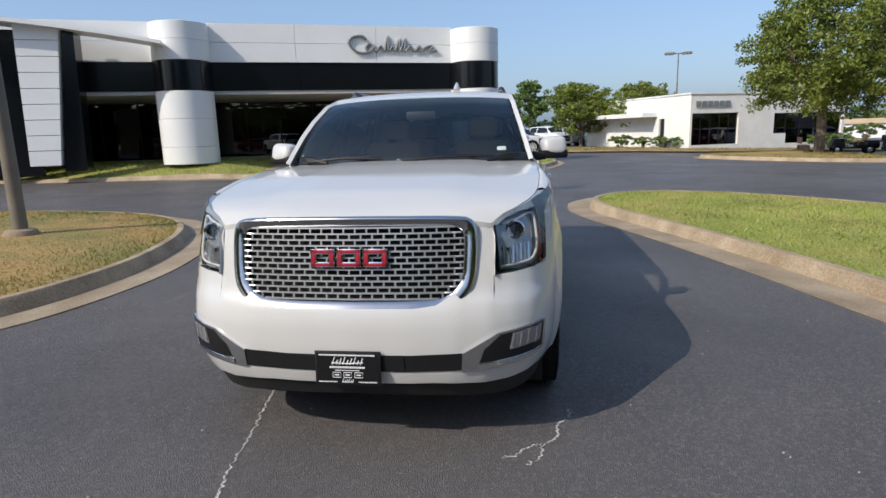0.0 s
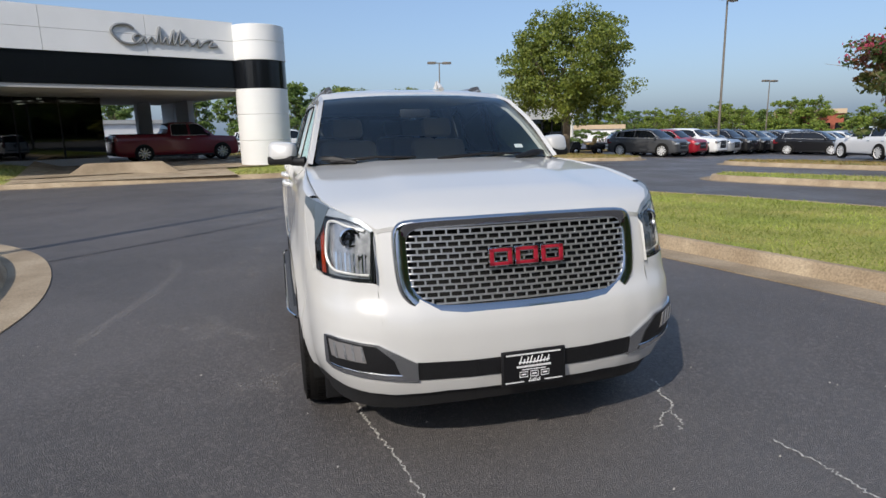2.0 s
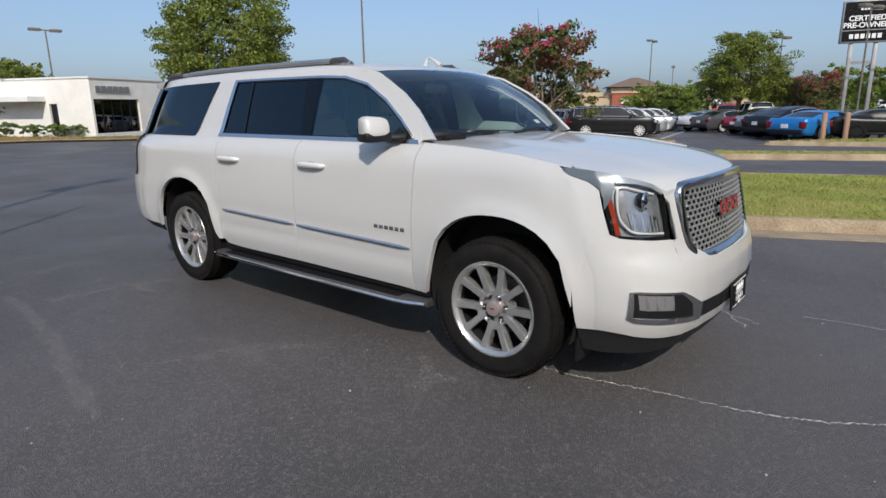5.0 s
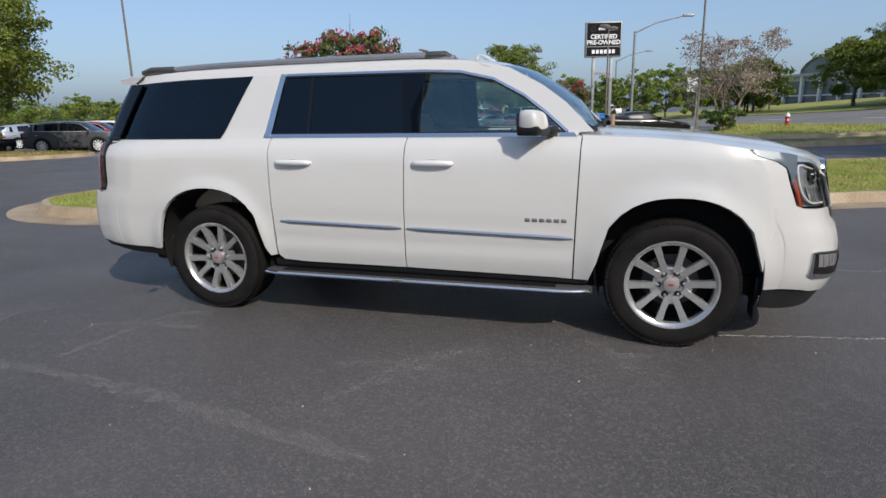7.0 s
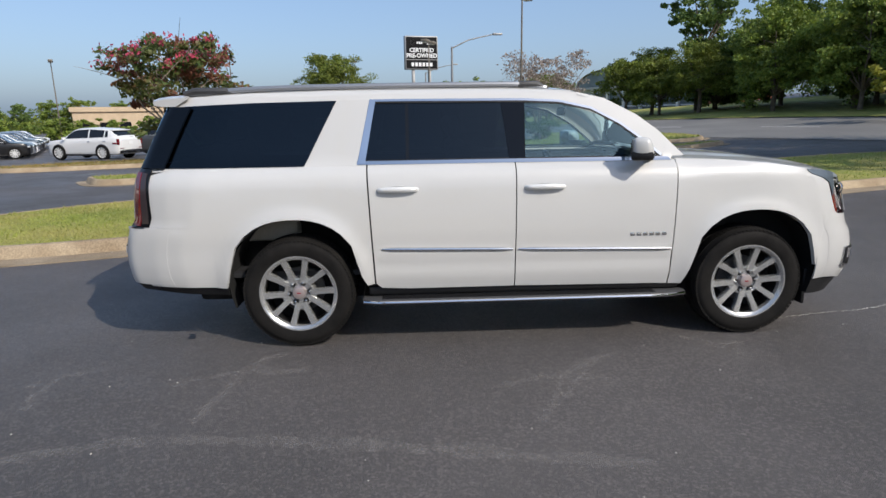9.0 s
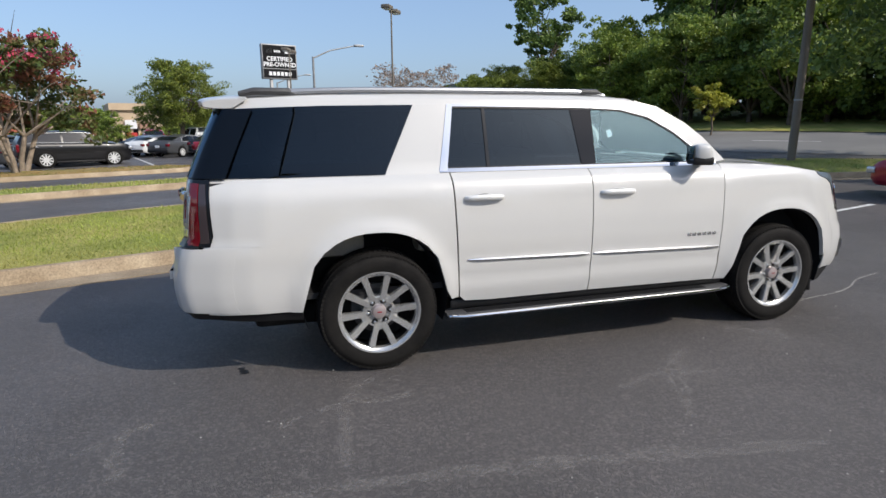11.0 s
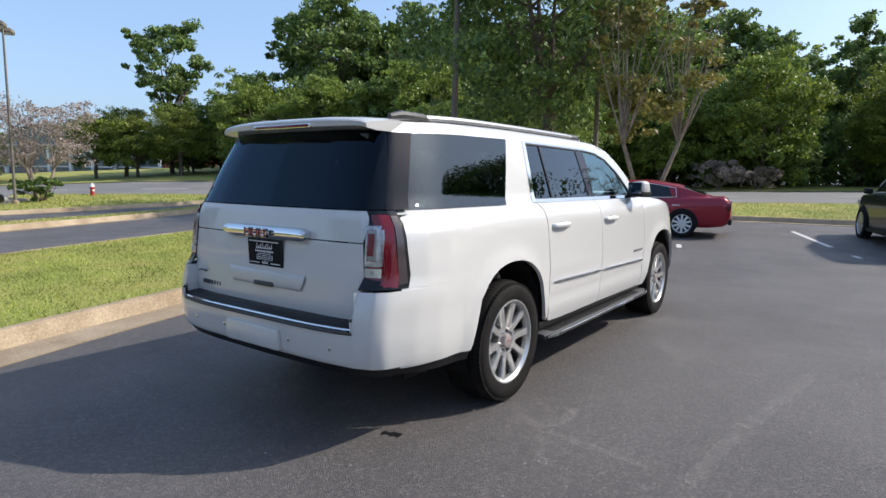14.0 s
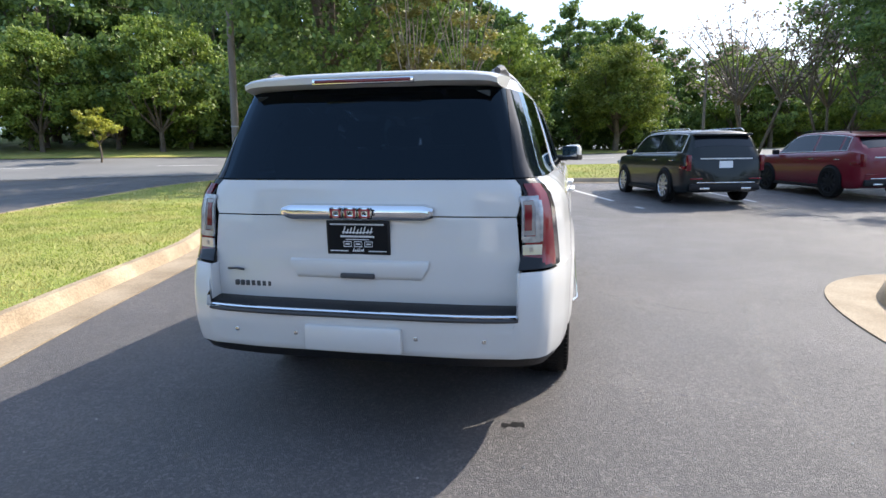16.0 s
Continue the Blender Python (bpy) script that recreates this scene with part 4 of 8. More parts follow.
        # side of the rear bumper
        bot = [(3.795, 0.465), (4.05, 0.47), (4.30, 0.475), (4.42, 0.48)]
        top = [(3.865, 0.80), (4.05, 0.885), (4.30, 0.892), (4.45, 0.892)]
        part("bumper_flank", sheet([(-0.735, 0.402), (-0.64, 0.402), (-0.515, 0.400), (-0.498, 0.62)], [(-0.685, 0.890), (-0.65, 0.902), (-0.60, 0.905), (-0.535, 0.80)], on_side, 10, 6, lift=-0.002, depth=0.01, sgn=sgn), P, car)
        part("air_dam_flank", sheet([(-0.70, 0.258), (-0.60, 0.258), (-0.515, 0.262)], [(-0.70, 0.415), (-0.60, 0.412), (-0.515, 0.405)], on_side, 4, 4, lift=-0.012, depth=0.01, sgn=sgn), M["dam_plastic"], car)
        # greenhouse
        up_b = [p for p in WIN_TOP]
        part("cab_side", sheet(up_b, ROOF_E, on_side, 5, 5, depth=0.03, sgn=sgn), P, car)
        belt = 1.322
        part("belt_trim", sheet([(0.60, 1.300), (2.85, 1.306)], [(0.62, 1.326), (2.85, 1.330)], on_side, 2, 24, lift=0.006, depth=0.012, sgn=sgn), M["chrome"], car, "bright belt trim")
        part("front_pillar_trim", sheet([(0.60, 1.306), (0.66, 1.325)], [(0.585, 1.334), (0.635, 1.40)], on_side, 3, 4, lift=0.002, depth=0.01, sgn=sgn), P, car)
        w1 = sheet([(0.70, belt), (1.10, belt), (1.40, belt), (1.655, belt)], [(0.70, win_top(0.70) - 0.004), (1.05, win_top(1.05) - 0.012), (1.38, win_top(1.38) - 0.012), (1.645, win_top(1.645) - 0.01)], on_side, 8, 6, lift=-0.006, depth=0, sgn=sgn)
        g = part("front_window", w1, M["glass_side"], car, "lightly tinted side window")
        g.visible_shadow = False
        part("quarter_light", sheet([(0.645, belt), (0.70, belt)], [(0.655, win_top(0.655) - 0.002), (0.70, win_top(0.70) - 0.003)], on_side, 2, 3, lift=-0.002, depth=0.004, sgn=sgn), M["black_plastic"], car)
        part("middle_pillar", sheet([(1.650, belt), (1.765, belt)], [(1.640, win_top(1.64)), (1.815, win_top(1.8))], on_side, 6, 4, lift=-0.001, depth=0.02, sgn=sgn), M["black_glass"], car, "gloss black middle pillar")
        part("rear_door_window", sheet([(1.765, belt), (2.485, belt)], [(1.815, win_top(1.8) - 0.01), (2.485, win_top(2.48) - 0.01)], on_side, 8, 10, lift=-0.006, depth=0, sgn=sgn), M["glass_privacy"], car, "dark privacy glass")
        part("window_divider", sheet([(2.480, belt), (2.505, belt)], [(2.478, win_top(2.48) - 0.008), (2.500, win_top(2.5) - 0.008)], on_side, 6, 1, lift=0.001, depth=0.01, sgn=sgn), M["black_panel"], car)
        part("rear_vent_window", sheet([(2.505, belt), (2.80, belt)], [(2.500, win_top(2.5) - 0.01), (2.715, win_top(2.7) - 0.01)], on_side, 8, 6, lift=-0.006, depth=0, sgn=sgn), M["glass_privacy"], car, "dark privacy glass")
        part("vent_chrome", sheet([(2.795, 1.306), (2.850, 1.306)], [(2.712, win_top(2.7) - 0.004), (2.752, win_top(2.75) + 0.006)], on_side, 8, 3, lift=0.004, depth=0.012, sgn=sgn), M["chrome"], car, "bright window trim")
        rim_y = [0.66, 0.72, 0.80, 0.95, 1.16, 1.39, 1.64, 1.80, 2.10, 2.50, 2.73]
        part("window_top_trim", sheet([(y + 0.012 * max(0.0, 1.2 - y), win_top(y) - 0.013) for y in rim_y], [(y, win_top(y) + 0.003) for y in rim_y], on_side, 2, 4, lift=0.003, depth=0.008, sgn=sgn), M["chrome"], car, "bright window trim")
        part("window_gasket", sheet([(y + 0.012 * max(0.0, 1.2 - y), win_top(y) - 0.024) for y in rim_y], [(y + 0.012 * max(0.0, 1.2 - y), win_top(y) - 0.012) for y in rim_y], on_side, 1, 4, lift=0.001, depth=0.004, sgn=sgn), M["black_plastic"], car, "black rubber window seal")
        part("belt_gasket", sheet([(0.68, 1.326), (2.80, 1.329)], [(0.68, 1.337), (2.80, 1.339)], on_side, 1, 24, lift=0.001, depth=0.004, sgn=sgn), M["black_plastic"], car, "black rubber window seal")
        part("rear_pillar", sheet([(2.850, 1.300), (3.04, 1.300), (3.235, 1.300)], [(2.752, 1.757), (2.87, 1.757), (2.990, 1.755)], on_side, 10, 5, lift=0.0, depth=0.02, sgn=sgn), P, car)
        part("quarter_window", sheet([(3.220, 1.302), (3.26, 1.302), (3.80, 1.302), (4.402, 1.302)], [(2.990, 1.752), (3.02, 1.752), (3.60, 1.745), (4.250, 1.722)], on_side, 10, 8, lift=0.006, depth=0, sgn=sgn), M["glass_privacy"], car, "dark privacy glass")
        part("corner_glass", sheet([(4.402, 1.302), (4.415, 1.302), (4.43, 1.302), (4.446, 1.302)], [(4.250, 1.722), (4.262, 1.722), (4.267, 1.722), (4.272, 1.722)], on_side, 10, 3, lift=0.006, depth=0, sgn=sgn), M["black_glass"], car, "dark glass rear pillar")
        # running board and sill
        part("sill", box((min(sgn * 0.86, sgn * 0.945), 0.50, 0.36), (max(sgn * 0.86, sgn * 0.945), 2.80, 0.43), 0.02), M["black_plastic"], car, "black plastic sill")
        rb = bmesh.new()
        for prof in (((0.90, 0.350), (1.03, 0.352), (1.055, 0.338), (1.045, 0.318), (0.90, 0.318)),):
            rows = []
            for y in np.linspace(0.47, 2.84, 20):
                e = min(1.0, (y - 0.44) / 0.22, (2.87 - y) / 0.10) ** 0.5
                rows.append([(sgn * (0.90 + (x - 0.90) * (0.45 + 0.55 * e)), y, z) for x, z in prof])
            vs = [[rb.verts.new(p) for p in r] for r in rows]
            for a, b in zip(vs, vs[1:]):
                for k in range(5):
                    rb.faces.new((a[k], a[(k + 1) % 5], b[(k + 1) % 5], b[k]))
            rb.faces.new(vs[0]); rb.faces.new(vs[-1][::-1])
        bmesh.ops.recalc_face_normals(rb, faces=rb.faces)
        board = part("running_board", rb, M["grey_plastic"], car, "ribbed running board with a bright edge")
        bm = bmesh.new()
        pts = [(sgn * (0.90 + 0.158 * (0.45 + 0.55 * min(1.0, (y - 0.44) / 0.22, (2.87 - y) / 0.10) ** 0.5)), y, 0.339) for y in np.linspace(0.48, 2.83, 24)]
        add_tube(bm, pts, 0.011, 8)
        part("bright_edge", bm, M["chrome"], board, "chrome edge strip")
        bm = bmesh.new()
        for k in range(7):
            add_box(bm, (min(sgn * (0.925 + k * 0.014), sgn * (0.931 + k * 0.014)), 0.70, 0.351), (max(sgn * (0.925 + k * 0.014), sgn * (0.931 + k * 0.014)), 2.70, 0.3555))
        part("tread_strip", bm, M["black_plastic"], board)
        # mirrors
        mr = new("door_mirror")
        mr.parent = car
        X, Y, Z = sgn * 1.012, 0.858, 1.405
        swing = Matrix.Translation((X, Y, Z)) @ Matrix.Rotation(sgn * radians(20), 4, "Z") @ Matrix.Translation((-X, -Y, -Z))
        cap = bmesh.new()
        bmesh.ops.create_uvsphere(cap, u_segments=24, v_segments=16, radius=1.0)
        for v in cap.verts:
            c = v.co
            c = Vector([math.copysign(abs(k) ** 0.55, k) for k in c])
            v.co = swing @ Vector((X + c.x * 0.090, Y + c.y * (0.072 - 0.010 * c.z) + 0.008 * c.z, Z + c.z * (0.065 + 0.008 * c.x * sgn)))
        part("cap", cap, P, mr, "white mirror cap")
        part("lower_shell", box((X - 0.089, Y - 0.076, Z - 0.088), (X + 0.089, Y + 0.072, Z - 0.028), 0.016, swing), M["black_plastic"], mr)
        part("mirror_glass", box((X - 0.078, Y + 0.066, Z - 0.055), (X + 0.078, Y + 0.077, Z + 0.052), 0.006, swing), M["mirror_glass"], mr, "dark dimming mirror glass")
        part("stalk", tube([(sgn * 0.870, Y - 0.115, 1.338), (sgn * 0.915, Y - 0.10, 1.336), (X - sgn * 0.06, Y - 0.05, 1.338)], [0.034, 0.030, 0.030], 10), M["black_plastic"], mr)
        # wheels, mudflap, wheel wells
        wheel(car, 0.855, 0.0, sgn)
        wheel(car, 0.855, 3.302, sgn)
        # wells and their walls carry deep shade in the colour
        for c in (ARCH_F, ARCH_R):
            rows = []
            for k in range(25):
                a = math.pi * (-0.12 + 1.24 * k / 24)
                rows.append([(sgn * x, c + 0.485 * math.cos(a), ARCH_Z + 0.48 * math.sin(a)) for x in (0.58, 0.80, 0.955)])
            part("wheel_well", grid_bm(rows), M["shade_black"], car)
            part("well_wall", box((min(sgn * 0.56, sgn * 0.58), c - 0.50, 0.25), (max(sgn * 0.56, sgn * 0.58), c + 0.50, 0.95)), M["shade_black"], car)
        part("splash_guard", box((min(sgn * 0.74, sgn * 0.90), -0.505, 0.19), (max(sgn * 0.74, sgn * 0.90), -0.480, 0.46), 0.006), M["black_plastic"], car)
        # roof rail
        rl = new("roof_rail")
        rl.parent = car
        bm = bmesh.new()
        pts = [(sgn * 0.615, 1.46, 1.825), (sgn * 0.62, 1.60, 1.846), (sgn * 0.625, 1.9, 1.856), (sgn * 0.625, 3.3, 1.852), (sgn * 0.615, 3.92, 1.828), (sgn * 0.60, 4.08, 1.815)]
        add_tube(bm, smooth_loop(pts, 6, False), 0.021, 8)
        part("rail", bm, M["rail_metal"], rl, "satin metal roof rail")
        for y0, y1, z0 in ((1.44, 1.74, 1.848), (3.70, 4.10, 1.832)):
            bm = bmesh.new()
            add_tube(bm, [(sgn * 0.615, y0, z0 - 0.035), (sgn * 0.62, y0 + 0.09, z0 + 0.005), (sgn * 0.62, y1 - 0.09, z0 + 0.005), (sgn * 0.615, y1, z0 - 0.01)], [0.012, 0.025, 0.026, 0.016], 8)
            part("rail_foot", bm, M["grey_plastic"], rl)
        # headlamp
        hl = new("headlamp")
        hl.parent = car
        bot = [(0.690, 0.872), (0.78, 0.875), (0.85, 0.879), (0.89, 0.882), (0.914, 0.885)]
        top = [(0.678, 1.098), (0.730, 1.138), (0.800, 1.163), (0.880, 1.190), (0.950, 1.214)]
        face_top = [(0.678, 1.098), (0.730, 1.138), (0.800, 1.161), (0.870, 1.184), (0.921, 1.198)]
        def hsurf(r, z, sgn=sgn):
            return nose(r, z)
        part("housing", sheet(bot, face_top, hsurf, 8, 4, lift=-0.034, depth=0.0, sgn=sgn), M["lamp_shell"], hl)
        part("reflector", sheet([(0.695, 0.888), (0.77, 0.895), (0.875, 0.91)], [(0.70, 1.092), (0.78, 1.118), (0.88, 1.14)], hsurf, 6, 6, lift=-0.026, depth=0.006, sgn=sgn), M["lamp_bowl"], hl, "bright lamp reflector")
        c = Vector(nose(0.775, 1.058))
        proj = lathe([(0.001, 0.020), (0.014, 0.016), (0.024, 0.0), (0.032, 0.002), (0.036, -0.004), (0.034, -0.03)], 24, "x")
        for v in proj.verts:
            v.co = Vector((sgn * (c.x + v.co.y), c.y + 0.020 - v.co.x, c.z + v.co.z))
        part("projector", proj, M["black_panel"], hl)
        ring = lathe([(0.034, 0.004), (0.041, 0.012), (0.048, 0.004)], 24, "x")
        for v in ring.verts:
            v.co = Vector((sgn * (c.x + v.co.y), c.y + 0.018 - v.co.x, c.z + v.co.z))
        part("projector_ring", ring, M["chrome"], hl)
        part("low_reflector", sheet([(0.722, 0.905), (0.79, 0.910), (0.852, 0.920)], [(0.722, 0.995), (0.79, 1.000), (0.858, 1.006)], hsurf, 4, 4, lift=-0.017, depth=0.004, sgn=sgn), M["lamp_bowl"], hl, "bright ribbed low reflector")
        for k in range(7):
            f = 0.728 + 0.0185 * k
            part("reflector_rib", sheet([(f, 0.910 + 0.001 * k), (f + 0.006, 0.911 + 0.001 * k)], [(f + 0.001, 0.992 + 0.001 * k), (f + 0.007, 0.992 + 0.001 * k)], hsurf, 2, 1, lift=-0.013, depth=0.004, sgn=sgn), M["satin" if k % 2 else "chrome"], hl)
        led = [Vector(nose(r, z)) for r, z in ((0.715, 1.088), (0.79, 1.108), (0.842, 1.126), (0.868, 1.110), (0.876, 1.0), (0.866, 0.945), (0.83, 0.908), (0.70, 0.896))]
        led = smooth_loop([tuple(p) for p in led], 4, False)
        part("light_guide", tube([(sgn * x, y + 0.020, z) for x, y, z in led], 0.0065, 8), M["bright_rim"], hl, "bright light guide")
        part("rear_border", sheet([(0.903, 0.886), (0.914, 0.887)], [(0.910, 1.150), (0.921, 1.155)], hsurf, 6, 3, lift=-0.018, depth=0.005, sgn=sgn), M["black_panel"], hl)
        part("marker", sheet([(0.888, 0.890), (0.902, 0.890)], [(0.896, 1.120), (0.909, 1.122)], hsurf, 6, 3, lift=-0.012, depth=0.005, sgn=sgn), M["lamp_amber"], hl, "amber side marker")
        part("lens_wing", sheet([(-0.395, 1.206), (-0.43, 1.184), (-0.525, 1.156), (-0.580, 1.120), (-0.602, 1.07), (-0.612, 1.02)], [(-0.390, 1.222), (-0.45, 1.215), (-0.53, 1.207), (-0.59, 1.197), (-0.64, 1.184), (-0.635, 1.08)], on_side, 5, 14, lift=0.004, depth=0.006, sgn=sgn), M["lamp_wing"], hl, "smoky clear lens sweeping back over the wing")
        part("lower_border", sheet([(0.692, 0.874), (0.80, 0.877), (0.912, 0.886)], [(0.692, 0.886), (0.80, 0.890), (0.912, 0.899)], hsurf, 2, 4, lift=-0.010, depth=0.005, sgn=sgn), M["black_panel"], hl)
        part("inner_border", sheet([(0.691, 0.874), (0.703, 0.874)], [(0.680, 1.096), (0.692, 1.104)], hsurf, 5, 2, lift=-0.010, depth=0.005, sgn=sgn), M["black_panel"], hl)
        # brow that fills the step up to the hood
        rows = [[], [], [], []]
        for r, z in resample(top, 14):
            p = nose(r, z)
            hx, hz = hood_edge(p[1])
            for k, f in enumerate((0.0, 0.35, 0.7, 1.0)):
                rows[k].append((sgn * (p[0] * (1 - f) + (hx - 0.001) * f), p[1], z * (1 - f) + (hz - 0.004) * f + 0.004 * f * (1 - f)))
        bm = grid_bm(rows)
        bmesh.ops.recalc_face_normals(bm, faces=bm.faces)
        # blue-grey colour stands in for what the brow reflects
        part("brow", bm, M["lamp_shell"], hl, "lamp brow with its reflection painted blue-grey")
        part("brow_face", sheet([(0.690, 1.086), (0.738, 1.120), (0.806, 1.143), (0.880, 1.150), (0.948, 1.186)], top, hsurf, 3, 4, lift=0.001, depth=0.012, sgn=sgn), M["lamp_shell"], hl)
        lens = part("lens", sheet(bot, face_top, hsurf, 10, 6, lift=0.001, depth=0.03, sgn=sgn), M["lamp_clear"], hl, "clear lamp lens")
        lens.visible_shadow = False
        # fog lamp
        fl = new("fog_lamp")
        fl.parent = car
        fb, ft = [(0.535, 0.436), (0.60, 0.440), (0.80, 0.455), (0.890, 0.468), (0.912, 0.490)], [(0.530, 0.524), (0.60, 0.562), (0.69, 0.612), (0.880, 0.632), (0.905, 0.628)]
        part("bezel", sheet(fb, ft, hsurf, 5, 5, lift=0.010, depth=0.015, sgn=sgn), M["satin"], fl, "satin chrome fog lamp surround")
        part("recess", sheet([(0.612, 0.476), (0.80, 0.488), (0.894, 0.500)], [(0.630, 0.540), (0.70, 0.603), (0.894, 0.624)], hsurf, 5, 5, lift=0.0125, depth=0.004, sgn=sgn), M["black_plastic"], fl)
        part("lamp", sheet([(0.745, 0.528), (0.800, 0.532), (0.880, 0.540)], [(0.755, 0.602), (0.80, 0.608), (0.884, 0.617)], hsurf, 5, 5, lift=0.015, depth=0.006, sgn=sgn), M["lamp_grey"], fl, "clear ribbed fog lamp")
        for k in range(4):
            f = 0.752 + 0.034 * k
            part("lamp_rib", sheet([(f, 0.537), (f + 0.007, 0.537)], [(f + 0.004, 0.606), (f + 0.011, 0.606)], hsurf, 4, 1, lift=0.018, depth=0.004, sgn=sgn), M["lamp_bowl"], fl)
        part("chrome_lip", sheet([(0.60, 0.448), (0.80, 0.464), (0.885, 0.477)], [(0.605, 0.470), (0.80, 0.484), (0.890, 0.496)], hsurf, 2, 6, lift=0.016, depth=0.008, sgn=sgn), M["chrome"], fl)
        # tail lamp
        tl = new("tail_lamp")
        tl.parent = car
        def tsurf(r, z):
            return tail(r, z)
        def tpart(name, b, t, lift, m, rows=6, lab="", depth=0.012):
            return part(name, sheet(b, t, tsurf, rows, 5, lift=lift, depth=depth, sgn=sgn), m, tl, lab)
        tpart("housing", [(0.763, 0.898), (0.84, 0.900), (0.90, 0.902), (0.942, 0.905)], [(0.826, 1.302), (0.87, 1.302), (0.905, 1.300), (0.928, 1.300)], 0.004, M["black_panel"])
        tpart("red_lens", [(0.774, 0.906), (0.85, 0.908), (0.918, 0.911)], [(0.838, 1.280), (0.875, 1.280), (0.908, 1.278)], 0.010, M["lamp_red"], 8, "red tail lamp lens")
        tpart("smoked_edge", [(0.917, 0.918), (0.934, 0.920)], [(0.911, 1.276), (0.923, 1.274)], 0.009, M["lamp_smoke"], 6, "smoky outer lens edge")
        tpart("light_bar", [(0.782, 1.205), (0.868, 1.205)], [(0.790, 1.226), (0.872, 1.226)], 0.014, M["lamp_bowl"], 2, "clear light bar")
        tpart("light_bar", [(0.836, 1.022), (0.868, 1.022)], [(0.846, 1.206), (0.876, 1.206)], 0.0142, M["lamp_bowl"], 4, "clear light bar")
        tpart("light_bar", [(0.779, 1.018), (0.858, 1.018)], [(0.780, 1.046), (0.862, 1.046)], 0.0146, M["lamp_bowl"], 2, "clear light bar")
        tpart("light_bar", [(0.776, 1.030), (0.786, 1.030)], [(0.788, 1.214), (0.797, 1.214)], 0.0138, M["lamp_bowl"], 4, "clear light bar")
        tpart("inner_panel", [(0.788, 1.050), (0.836, 1.050)], [(0.798, 1.203), (0.846, 1.203)], 0.012, M["lamp_grey"], 4)
        tpart("inner_red", [(0.790, 1.072), (0.822, 1.072)], [(0.800, 1.186), (0.832, 1.186)], 0.016, M["lamp_red"], 4)
        tpart("reverse_lamp", [(0.777, 0.962), (0.862, 0.962)], [(0.779, 1.008), (0.866, 1.008)], 0.015, M["lamp_clear_solid"], 3, "clear reversing lamp")
        tpart("reverse_bulb", [(0.808, 0.976), (0.824, 0.976)], [(0.808, 0.996), (0.824, 0.996)], 0.017, M["lamp_grey"], 2)
    # nose between the lamps
    both = lambda pts: [(-r, z) for r, z in pts[::-1]] + list(pts)
    nz = lambda r, z: (math.copysign(nose(abs(r), z)[0], r), nose(abs(r), z)[1], z)
    def npart(name, b, t, lift, m, rows, per, parent, lab="", depth=0.02):
        return part(name, sheet(b, t, nz, rows, per, lift=lift, depth=depth, sgn=1), m, parent, lab)
    fbump = new("front_bumper")
    fbump.parent = car
    b = [(0.0, 0.372), (0.30, 0.372), (0.41, 0.373), (0.535, 0.366), (0.552, 0.365), (0.66, 0.360), (0.672, 0.360), (0.80, 0.364), (0.88, 0.378), (0.92, 0.394), (0.965, 0.405)]
    t = [(0.0, 0.735), (0.30, 0.735), (0.41, 0.748), (0.535, 0.82), (0.552, 1.085), (0.676, 1.098), (0.668, 0.866), (0.78, 0.871), (0.86, 0.879), (0.92, 0.890), (0.965, 0.898)]
    shell = npart("bumper_shell", [(-r, z) for r, z in b[:0:-1]] + b, [(-r, z) for r, z in t[:0:-1]] + t, 0.0, P, 18, 4, fbump)
    press_normals(shell.data, nz)
    npart("intake", both([(0.02, 0.440), (0.30, 0.440), (0.538, 0.442)]), both([(0.02, 0.520), (0.30, 0.520), (0.535, 0.526)]), 0.004, M["black_plastic"], 3, 6, fbump, "dark lower intake")
    npart("intake_mesh", both([(0.02, 0.446), (0.16, 0.446), (0.27, 0.446)]), both([(0.02, 0.514), (0.16, 0.514), (0.26, 0.514)]), 0.009, M["black_plastic"], 3, 6, fbump)
    npart("air_dam", both([(0.02, 0.290), (0.45, 0.278), (0.75, 0.252), (0.93, 0.250), (0.962, 0.258)]), both([(0.02, 0.380), (0.45, 0.376), (0.72, 0.370), (0.90, 0.396), (0.962, 0.44)]), -0.012, M["dam_plastic"], 5, 6, fbump, "black plastic air dam")
    # grille
    gr = new("grille")
    gr.parent = car
    oct_out = [(-0.422, 0.714), (0.422, 0.714), (0.5328, 0.757), (0.5908, 0.837), (0.5982, 1.072), (0.575, 1.122), (0.5169, 1.142), (0.0, 1.15), (-0.5169, 1.142), (-0.575, 1.122), (-0.5982, 1.072), (-0.5908, 0.837), (-0.5328, 0.757)]
    oct_in = [(-0.3956, 0.764), (0.3956, 0.764), (0.4695, 0.792), (0.5243, 0.854), (0.5307, 1.052), (0.5169, 1.08), (0.48, 1.094), (0.0, 1.1), (-0.48, 1.094), (-0.5169, 1.08), (-0.5307, 1.052), (-0.5243, 0.854), (-0.4695, 0.792)]
    def gpt(x, z, lift):
        q = nose(abs(x) / body_x(z), z)
        zt = min(z, 1.10)
        return (x, float(np.interp(zt, [0.70, 0.80, 1.10], [-0.990, -0.968, -0.906])) + q[1] - np.interp(z, FZ, FY) - lift, z)
    def ringrow(o):
        # corners cut twice, then divided evenly
        for _ in range(2):
            o = [tuple(np.array(o[i]) * (1 - f) + np.array(o[(i + 1) % len(o)]) * f) for i in range(len(o)) for f in (0.22, 0.78)]
        return [tuple(np.array(o[i]) * (1 - j / 3) + np.array(o[(i + 1) % len(o)]) * j / 3) for i in range(len(o)) for j in range(3)]
    ro, ri = ringrow(oct_out), ringrow(oct_in)
    rows = []
